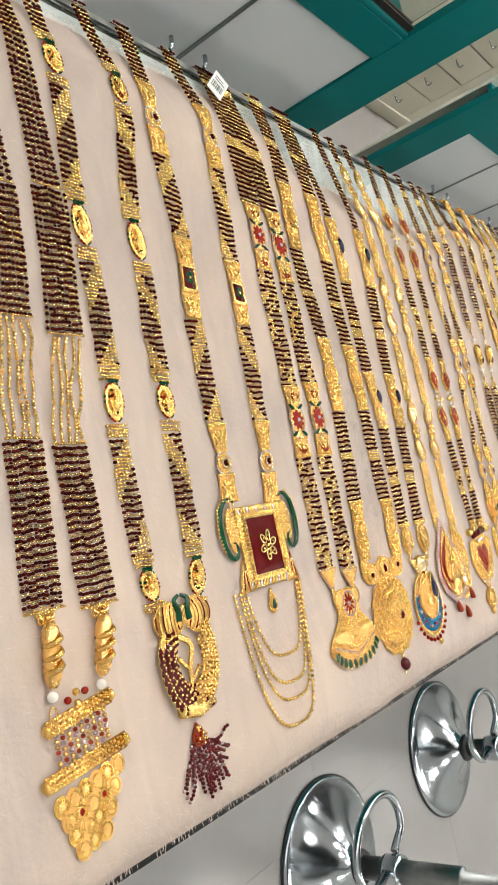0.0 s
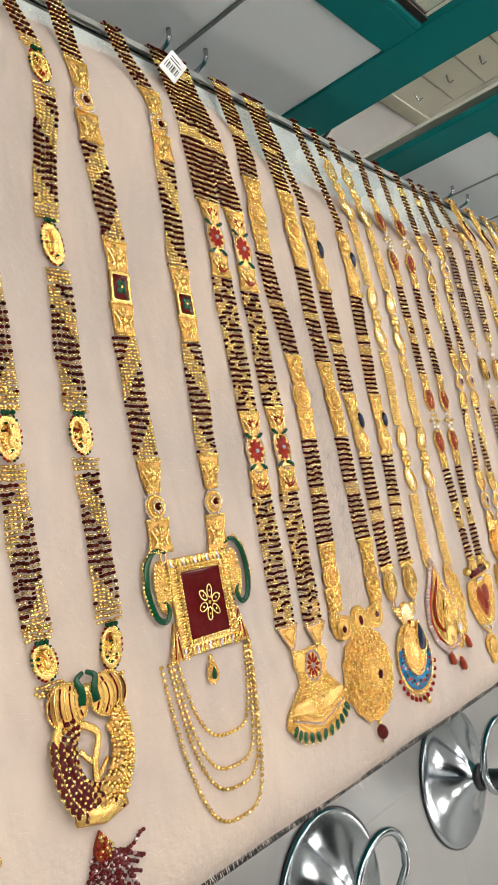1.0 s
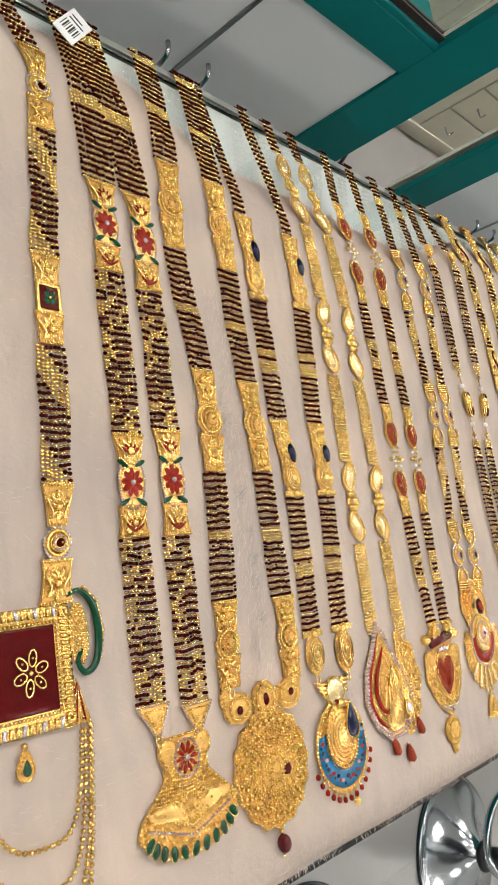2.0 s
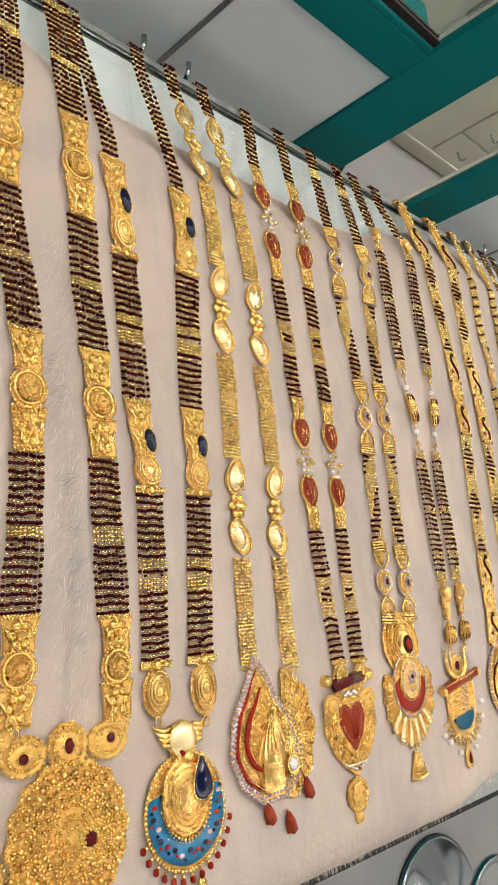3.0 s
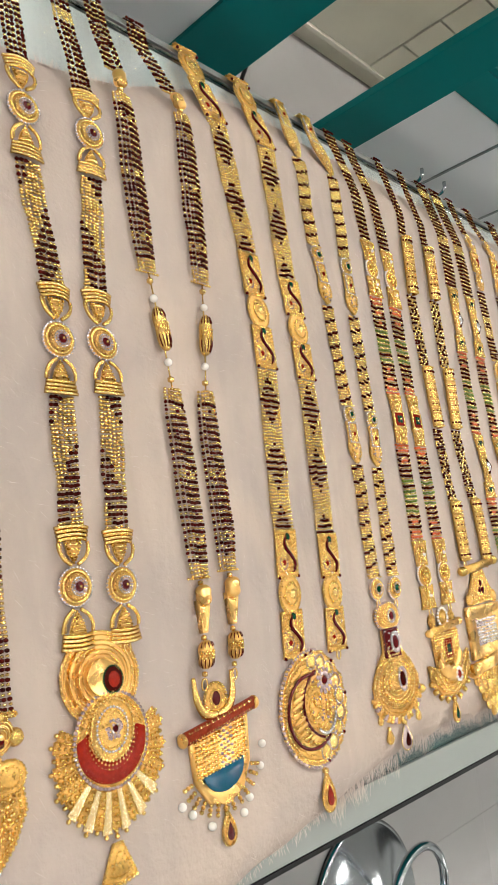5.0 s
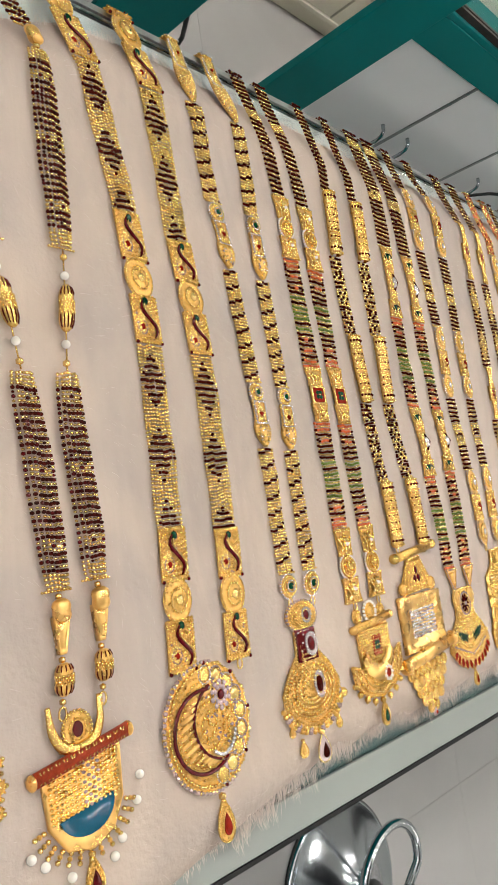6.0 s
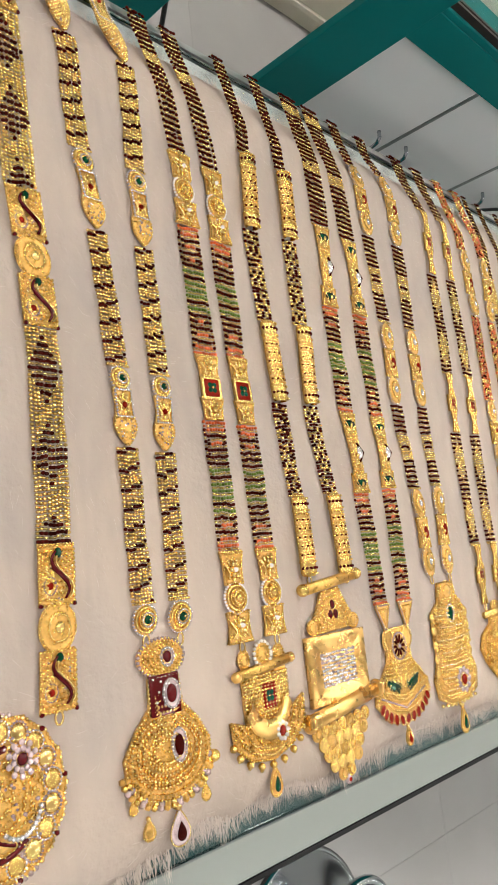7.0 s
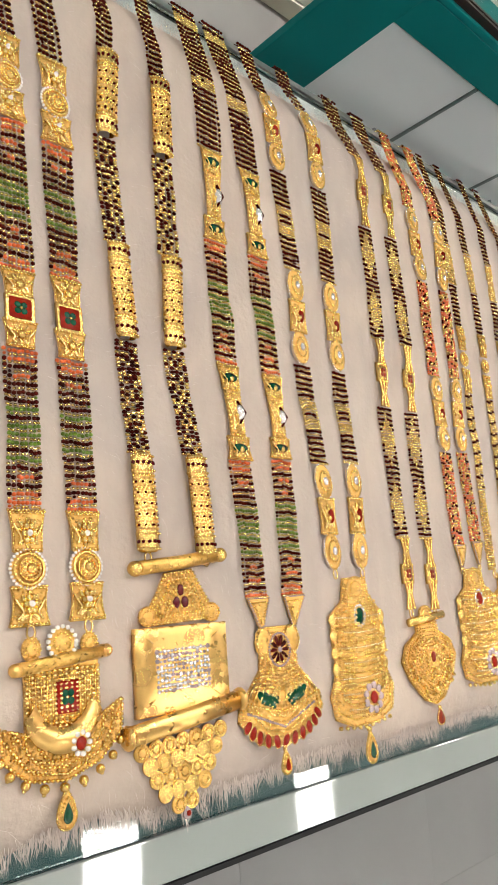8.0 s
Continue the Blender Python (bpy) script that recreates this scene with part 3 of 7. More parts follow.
                fs.append((i * sides + k, i * sides + l, j * sides + l, j * sides + k))
        if not closed:
            fs += [tuple(range(sides))[::-1], tuple((n - 1) * sides + k for k in range(sides))]
        self.add(vs, fs, mat)

    def grains(self, pts, z, r, mat, step=None, closed=True):
        """Small balls set side by side along a line."""
        step = step or 2.1 * r
        seq = list(pts) + ([pts[0]] if closed else [])
        carry = 0.0
        for a, b in zip(seq, seq[1:]):
            l = math.hypot(b[0] - a[0], b[1] - a[1])
            d = carry
            while d < l:
                self.ball(a[0] + (b[0] - a[0]) * d / l, a[1] + (b[1] - a[1]) * d / l, z, r, mat)
                d += step
            carry = d - l

    def scatter(self, u, v, ru, rv, z, r, mats, count, hole=0.0):
        for _ in range(count):
            a, s = rng.uniform(0, 6.283), math.sqrt(rng.uniform(hole * hole, 1))
            self.ball(u + ru * s * math.cos(a), v + rv * s * math.sin(a), z + rng.uniform(-0.2, 0.3) * r, r * rng.uniform(0.7, 1.2), rng.choice(mats))

    def put(self, name, parent, label="", lift=(0, 0, 0)):
        used = sorted(set(self.m))
        me = bpy.data.meshes.new(name)
        me.from_pydata(self.v, [], self.f)
        for i in used:
            me.materials.append(PALETTE[i])
        index = {m: i for i, m in enumerate(used)}
        me.polygons.foreach_set("material_index", [index[m] for m in self.m])
        me.polygons.foreach_set("use_smooth", [True] * len(self.f))
        me.update()
        ob = new(name, me)
        ob.parent = parent
        if label:
            tagged(ob, label)
        return ob


def oval(u, v, ru, rv, n=28, lobes=0, wave=0.0, a0=0.0, a1=2 * math.pi):
    full = abs(a1 - a0 - 2 * math.pi) < 1e-6
    out = []
    for k in range(n):
        a = a0 + (a1 - a0) * k / (n if full else n - 1)
        s = 1 + wave * math.cos(lobes * a)
        out.append((u + ru * s * math.cos(a), v + rv * s * math.sin(a)))
    return out


def rect(u0, u1, v0, v1, n=4):
    pts = []
    for (a, b), (c, d) in zip(((u0, v0), (u1, v0), (u1, v1), (u0, v1)), ((u1, v0), (u1, v1), (u0, v1), (u0, v0))):
        pts += [(a + (c - a) * k / n, b + (d - b) * k / n) for k in range(n)]
    return pts


def drop(u, v, ru, rv, n=24, lean=0.0):
    """A pear shape, point upwards."""
    out = []
    for k in range(n):
        a = 2 * math.pi * k / n - math.pi / 2
        w = math.cos(a) * (0.5 - 0.5 * math.sin(a)) ** 0.6 * 1.15
        s = math.sin(a)
        out.append((u + ru * w + lean * (s + 1) * 0.5, v + rv * s))
    return out


def shield(u, v0, v1, w_top, w_mid, w_bot, n=6):
    side = []
    for k in range(n + 1):
        s = k / n
        w = w_top * (1 - s) ** 2 + 2 * w_mid * s * (1 - s) + w_bot * s * s
        side.append((w, v1 + (v0 - v1) * s))
    return [(u + w, v) for w, v in side] + [(u - w, v) for w, v in side[::-1]]


# ---- links of the strands: each fills v from v0 (lower) to v1 (upper) with width w ----
def petal(p, u, v, ang, long, wide, z, h, mat, stretch=1.0):
    """One low domed petal that starts at (u, v) and points along ang."""
    ca, sa = math.cos(ang), math.sin(ang)
    out = []
    for k in range(9):
        q = 2 * math.pi * k / 9
        x, y = long * (.5 - .5 * math.cos(q)), wide * math.sin(q) * (.55 + .45 * (.5 - .5 * math.cos(q)))
        out.append((u + x * ca - y * sa, v + stretch * (x * sa + y * ca)))
    p.plate(out, z, h * .5, mat, h * .6, .8)


def el_plaque(p, v0, v1, w, stone=None, mat=M_GOLD, flare=0.8):
    """A chased plaque: a ground darkened as recess shade, a beaded border and a spray of petals about a small boss."""
    c, h = (v0 + v1) / 2, (v1 - v0)
    out = shield(0, v0, v1, w / 2, w * 0.36, w / 2 * flare)
    p.plate(out, 0.001, 0.0014, M_SATIN if mat == M_SATIN else M_ANTIQUE, 0.0004, .9)
    p.wire([(a * .96, b, .0024) for a, b in out], 0.0005, M_GOLD, True, 5)
    for vv, ww in ((v1 - .0009, w * .48), (v0 + .0009, w * .48 * flare)):
        p.grains([(-ww, vv), (ww, vv)], 0.0030, 0.0009, M_BEAD, closed=False)
    s = min(w * .45, h * .5)
    for k in range(5):
        a = math.pi * (.14 + .18 * k)
        petal(p, 0, c - h * .06, a, s * (.92 if k % 2 else 1.0), s * .17, .0024, .0016, M_BEAD if k % 2 else M_GOLD, h / w * .95 if h > w else 1.0)
    for k in range(3):
        a = -math.pi * (.25 + .25 * k)
        petal(p, 0, c - h * .10, a, s * .8, s * .19, .0024, .0014, M_GOLD if k % 2 else M_BEAD, h / w * .9 if h > w else 1.0)
    for sd in (-1, 1):
        p.wire([(sd * w * .40, c + h * .20, .003), (sd * w * .30, c + h * .02, .0036), (sd * w * .20, c - h * .16, .0036), (sd * w * .31 * flare, c - h * .33, .003)], 0.0007, M_BEAD, False, 5)
    p.dome(0, c - h * .06, w * .12, w * .12, .0018, stone if stone is not None else M_GOLD, .0036, 10)
    p.grains(oval(0, c - h * .06, w * .16, w * .16, 12), .0038, .0005, M_BEAD)
    p.scatter(0, c, w * 0.40, h * 0.42, 0.0028, 0.0006, [M_GOLD, M_BEAD, M_BEAD], 16, .55)


def el_round(p, v0, v1, w, stone=M_MAROON, rimmat=M_BEAD, scale=1.0):
    """A round boss in rings: set rim, plain ring, set inner ring and an off-centre stone."""
    c, r = (v0 + v1) / 2, min(v1 - v0, w * 1.05) / 2 * scale
    p.plate(oval(0, c, r * .97, r * .97, 24), 0.001, 0.0016, M_ANTIQUE, 0.0, 0.9)
    p.grains(oval(0, c, r, r, 24), 0.0022, 0.0010, rimmat)
    p.wire([(a, b, .0030) for a, b in oval(0, c, r * .80, r * .80, 24)], .0009, M_GOLD, True, 6)
    p.plate(oval(r * .06, c, r * .62, r * .62, 20), .0022, .0012, M_GOLD, .0008, .9)
    p.grains(oval(r * .10, c, r * 0.46, r * 0.46, 16), 0.0042, 0.0007, rimmat if rimmat != M_PEARL else M_BEAD)
    p.dome(r * .10, c, r * 0.30, r * 0.30, 0.0020, stone, 0.0036, 12)
    p.ball(r * .10, c, .0056, r * .09, M_GOLD)


def el_square(p, v0, v1, w, base=M_MAROON, mark=M_GREEN):
    c, h = (v0 + v1) / 2, (v1 - v0) / 2
    p.plate(rect(-w * .42, w * .42, c - h, c + h), 0.001, 0.0026, M_GOLD, 0, 0.8)
    p.add([(a, b, z) for z in (0.003, 0.0036) for a, b in rect(-w * .31, w * .31, c - h * .75, c + h * .75, n=1)], [(4, 5, 6, 7), (0, 1, 5, 4), (1, 2, 6, 5), (2, 3, 7, 6), (3, 0, 4, 7)], base)
    for k in range(4):
        a = math.pi / 4 + k * math.pi / 2
        p.dome(w * .13 * math.cos(a), c + h * .32 * math.sin(a), w * .10, h * .24, 0.001, mark, 0.0036, 8)
    p.dome(0, c, w * .05, h * .12, 0.0014, M_GOLD, 0.0036, 8)


def el_oval(p, v0, v1, w, mat=M_GOLD, stone=None, rimmat=M_BEAD):
    c, h = (v0 + v1) / 2, (v1 - v0) / 2
    p.plate(oval(0, c, w * .46, h), 0.001, 0.0018, mat, 0.0026, 0.82)
    p.grains(oval(0, c, w * .47, h), 0.0022, 0.00075, rimmat)
    p.wire([(a, b, 0.0042) for a, b in oval(0, c, w * .26, h * .55, 16)], 0.0004, M_BEAD, True, 5)
    p.dome(0, c, w * .13, h * .26, 0.0016, stone if stone is not None else M_BEAD, 0.0045, 10)


def el_leaf(p, v0, v1, w, lean=1):
    c, h = (v0 + v1) / 2, (v1 - v0) / 2
    out = [(lean * w * .12 * math.sin(math.pi * (b - c) / h / 2) + a, b) for a, b in [(w * .46 * math.cos(t) * abs(math.cos(t)) ** 0.3, c + h * math.sin(t)) for t in [2 * math.pi * k / 24 for k in range(24)]]]
    p.plate(out, 0.001, 0.0014, M_ANTIQUE, 0.0, 0.9)
    p.wire([(a * .95, c + (b - c) * .97, .0026) for a, b in out], .0006, M_GOLD, True, 5)
    p.plate([(a * .74 + lean * w * .05, c + (b - c) * .80) for a, b in out], 0.0018, 0.001, M_PALE, 0.0022, 0.92)
    for k in range(-4, 5):
        p.wire([(-lean * w * .10, c + h * (.17 * k + .10), 0.0048 - abs(k) * .0003), (lean * w * .32, c + h * (.17 * k - .06), 0.0036)], 0.00038, M_BEAD, False, 4)


def el_flower(p, v0, v1, w, mat=M_GOLD, heart=M_ANTIQUE, leaves=None, z=0.0014):
    c, h = (v0 + v1) / 2, (v1 - v0) / 2
    if mat == M_RED:
        for k in range(9):
            petal(p, 0, c, 2 * math.pi * (k + .3) / 9, w * .34, w * .095, z, .0011, M_RED, h / (w * .42))
        p.grains(oval(0, c, w * .37, h * .84, 24), z + .0004, .0006, M_BEAD)
        p.dome(0, c, w * .07, w * .07, .0016, heart, z + .001, 10)
    else:
        for k in range(6):
            a = 2 * math.pi * k / 6
            p.dome(w * .25 * math.cos(a), c + h * .56 * math.sin(a), w * .15, h * .28, 0.0024, mat, z, 10)
            p.ball(w * .25 * math.cos(a), c + h * .56 * math.sin(a), z + .0024, w * .04, M_BEAD)
        p.dome(0, c, w * .13, h * .26, 0.0034, heart, z + 0.0004, 10)
    if leaves is not None:
        for s in (-1, 1):
            for q in (-1, 1):
                petal(p, s * w * .10, c + q * h * .86, math.atan2(q * .55, s), w * .36, w * .075, z, .0014, leaves)


def el_shell(p, v0, v1, w, mat=M_RUST):
    c, h = (v0 + v1) / 2, (v1 - v0) / 2
    p.plate(shield(0, v0, v1, w * .30, w * .85, w * .12), 0.001, 0.0014, M_GOLD, 0.0, 0.9)
    p.plate(shield(0, v0 + h * .12, v1 - h * .12, w * .26, w * .76, w * .10), 0.0018, 0.0012, mat, 0.0028, 0.92)
    p.scatter(0, c, w * .34, h * .66, .0044, .0008, [M_RUST, M_GOLD, M_RED, M_RUST, M_BEAD], 46)
    p.grains(shield(0, v0 + h * .1, v1 - h * .1, w * .28, w * .80, w * .11), .003, .0007, M_BEAD)
    for k in range(-2, 3):
        p.wire([(w * .13 * k, c + h * .7, 0.0034), (w * .10 * k, c, 0.0056 - abs(k) * .0005), (w * .03 * k, c - h * .7, 0.0034)], 0.0007, M_GOLD if k % 2 else M_RUST, False, 4)
    for s in (-1, 1):
        p.ball(s * w * .45, c + h * .25, 0.002, 0.0014, M_RUST)
        p.ball(s * w * .38, c + h * .7, 0.002, 0.0011, M_BEAD)


def el_pearls(p, v0, v1, w):
    for k in range(6):
        v = v0 + (v1 - v0) * (k + .5) / 6
        for s in (-1, 0, 1):
            if rng.random() < 0.85:
                p.ball(s * w * .24 + rng.uniform(-.001, .001), v, 0.003, 0.0014, rng.choice([M_PEARL, M_BEAD, M_GOLD]), fine=False)
    c = (v0 + v1) / 2
    for s in (-1, 1):
        p.ball(s * w * .5, c, 0.0025, 0.0022, M_BEAD)


def el_cone(p, v0, v1, w, up=1, mat=M_GOLD):
    """A half bell: ribbed bands across its wide end, a ridged cone within two open side arcs."""
    ve, vn = (v1, v0) if up > 0 else (v0, v1)
    h = vn - ve
    for k in range(4):
        vv, ww = ve + h * (.05 + .105 * k), w * (.50 - .022 * k)
        p.wire([(-ww, vv, 0.0018), (-ww * .5, vv - h * .03, 0.0040), (0, vv - h * .04, 0.0048), (ww * .5, vv - h * .03, 0.0040), (ww, vv, 0.0018)], 0.0011, M_GOLD if k % 2 else M_BEAD, False, 6)
    for s in (-1, 1):
        p.wire([(s * w * .44, ve + h * .42, .0022), (s * w * .43, ve + h * .62, .0028), (s * w * .32, ve + h * .84, .0030), (s * w * .10, ve + h * 1.0, .0028)], .0011, M_GOLD, False, 6)
        p.grains([(s * w * .40, ve + h * .46), (s * w * .38, ve + h * .64), (s * w * .28, ve + h * .82), (s * w * .10, ve + h * .96)], .0036, .0006, M_BEAD, closed=False)
    p.plate([(-w * .25, ve + h * .40), (0, ve + h * .36), (w * .25, ve + h * .40), (w * .16, ve + h * .70), (0, ve + h * .97), (-w * .16, ve + h * .70)], .001, .0014, M_ANTIQUE, .0020, .9)
    for k in range(4):
        vv, ww = ve + h * (.46 + .12 * k), w * (.21 - .045 * k)
        p.wire([(-ww, vv, .0026), (0, vv + h * .03, .0050 - .0004 * k), (ww, vv, .0026)], .0006, M_GOLD if k % 2 else M_BEAD, False, 5)


def el_peacock(p, v0, v1, w, flip=1):
    """A cut-out panel with a curling enamel bird neck."""
    c, h = (v0 + v1) / 2, (v1 - v0) / 2
    p.plate(rect(-w * .48, w * .48, v0, v1), 0.001, 0.0012, M_ANTIQUE, 0.0004, 0.93)
    p.wire([(a * .98, b, .0022) for a, b in rect(-w * .48, w * .48, v0 + .0005, v1 - .0005)], .0005, M_GOLD, True, 5)
    for k in range(6):
        petal(p, -flip * w * .10, c - h * .25, math.pi * (.5 + flip * (.06 + .15 * k)), w * .36, w * .07, .002, .0018, M_BEAD if k % 2 else M_GOLD, h / w * 1.7)
    neck = [(flip * w * (.06 + .24 * math.sin(5.2 * s - 2.6)), c + h * .8 - h * 1.6 * s, 0.004) for s in [k / 12 for k in range(13)]]
    p.wire(neck, [0.0006 + .0006 * math.sin(math.pi * k / 12) for k in range(13)], M_MAROON, False, 6)
    p.wire([(u + flip * w * .12, v, 0.0038) for u, v, _ in neck], 0.0006, M_BEAD, False, 5)
    p.dome(flip * w * .02, c + h * .75, w * .10, h * .18, 0.002, M_GREEN, 0.003, 8)
    p.grains(oval(-flip * w * .20, c - h * .36, w * .17, h * .30, 14), .003, .0006, M_ROSE)
    p.dome(-flip * w * .2, c - h * .36, w * .08, h * .14, 0.0014, M_RED, 0.0030, 8)
    for s in (-1, 1):
        p.ball(s * w * .46, v0, 0.003, 0.0014, M_MAROON)
    p.scatter(0, c, w * .44, h * .9, 0.0026, 0.0008, [M_GOLD, M_BEAD, M_PALE, M_ROSE], 48, .25)


def el_enamel_ring(p, v0, v1, w):
    """An oval ring with red and green enamel and an open golden bird within."""
    c, h = (v0 + v1) / 2, (v1 - v0) / 2
    ring = oval(0, c, w * .42, h * .92, 24)
    p.plate(ring, 0.001, 0.0018, M_GOLD, 0.0, 0.72)
    p.scatter(0, c, w * .28, h * .6, .0026, .0008, [M_GOLD, M_BEAD, M_RED, M_GREEN], 22)
    for k in range(24):
        a, b = ring[k]
        p.ball(a, b, 0.0022, 0.0010, (M_RED, M_RED, M_GOLD, M_GREEN, M_GREEN, M_GOLD, M_GOLD, M_MAROON)[k % 8])
    p.wire([(w * .05 * s, c + h * (.55 - .28 * s), .0034) for s in range(4)], 0.0011, M_GOLD, False, 5)
    p.dome(w * .08, c - h * .1, w * .15, h * .34, 0.0026, M_GOLD, 0.0016, 10)
    for s in (-1, 0, 1):
        p.ball(s * w * .16, v1 - h * .06, 0.0034, 0.0016, M_GREEN)


def el_cylinder(p, v0, v1, w):
    """A pierced golden tube with banded ends."""
    r, h = w * .44, v1 - v0
    rows = [(0.0, .7), (.02, .95), (.05, 1.0), (.16, .98), (.18, 1.06), (.21, .95), (.5, .98), (.79, .95), (.82, 1.06), (.84, .98), (.95, 1.0), (.98, .95), (1.0, .7)]
    n = 14
    vs, fs = [], []
    for s, k in rows:
        vs += [(r * k * math.cos(2 * math.pi * i / n), v0 + h * s, -.001 + r * .6 + r * .6 * k * math.sin(2 * math.pi * i / n)) for i in range(n)]
    for j in range(len(rows) - 1):
        for i in range(n):
            fs.append((j * n + i, j * n + (i + 1) % n, (j + 1) * n + (i + 1) % n, (j + 1) * n + i))
    p.add(vs, fs, M_GOLD)
    for j in range(16):
        for i in range(9):
            a = math.pi * (i + .5 * (j % 2) + .3) / 9
            s = .23 + .54 * j / 15
            p.ball(r * .98 * math.cos(a), v0 + h * s, -.001 + r * .6 + r * .6 * math.sin(a), 0.0008, M_MAROON if j % 3 == 1 and i % 2 else (M_ANTIQUE, M_BEAD)[j % 2])
    for s in (.10, .90):
        for i in range(6):
            a = math.pi * (i + .5) / 6
            p.ball(r * math.cos(a), v0 + h * s, -.001 + r * .6 + r * .62 * math.sin(a), 0.0012, M_MAROON)
    for s in (.03, .18, .82, .97):
        for i in range(10):
            a = math.pi * (i + .5) / 10
            p.ball(r * 1.04 * math.cos(a), v0 + h * s, -.001 + r * .6 + r * .65 * math.sin(a), 0.0008, M_BEAD)


def el_capsule(p, v0, v1, w, mat=M_SATIN, ribs=0):
    """A barrel bead turned about its length; ribs adds dark grooves at both ends and a beaded waist."""
    h, r, n = v1 - v0, w / 2, 14
    rows = [(0.0, .35), (.05, .62), (.14, .88), (.28, 1.0), (.5, .94), (.72, 1.0), (.86, .88), (.95, .62), (1.0, .35)]
    vs, fs = [], []
    for s, k in rows:
        vs += [(r * k * math.cos(2 * math.pi * i / n), v0 + h * s, r * .9 + r * .9 * k * math.sin(2 * math.pi * i / n)) for i in range(n)]
    for j in range(len(rows) - 1):
        for i in range(n):
            fs.append((j * n + i, j * n + (i + 1) % n, (j + 1) * n + (i + 1) % n, (j + 1) * n + i))
    fs += [tuple(range(n))[::-1], tuple((len(rows) - 1) * n + i for i in range(n))]
    p.add(vs, fs, mat)
    for k in range(ribs + 1 if ribs else 0):
        a = math.pi * (k + .5) / (ribs + 1)
        for q0, q1 in ((.06, .34), (.66, .94)):
            p.wire([(r * 1.02 * kk * math.cos(a), v0 + h * q, r * .9 + r * .92 * kk * math.sin(a)) for q, kk in ((q0, .70), ((q0 + q1) / 2, .98 if q0 < .3 else .98), (q1, .98 if q0 < .3 else .70))], 0.00042, M_MAROON, False, 4)
    if ribs:
        for q in (.38, .46, .54, .62):
            for i in range(7):
                a = math.pi * (i + .5 * (q in (.46, .62)) + .25) / 7
                p.ball(r * .97 * math.cos(a), v0 + h * q, r * .9 + r * .9 * math.sin(a), .0009, M_BEAD if i % 2 else M_GOLD)


def el_cap(p, v0, v1, w):
    p.plate([(-w / 2, v1), (0, v1 + .0006), (w / 2, v1), (w * .28, (v0 + v1) / 2), (w * .08, v0), (-w * .08, v0), (-w * .28, (v0 + v1) / 2)], 0.001, 0.0018, M_GOLD, 0.0018, 0.86)
    p.grains([(-w / 2, v1), (-w * .08, v0), (w * .08, v0), (w / 2, v1)], 0.003, 0.0008, M_ROSE)
    p.ball(0, v0 - .002, 0.002, 0.0016, M_BEAD)


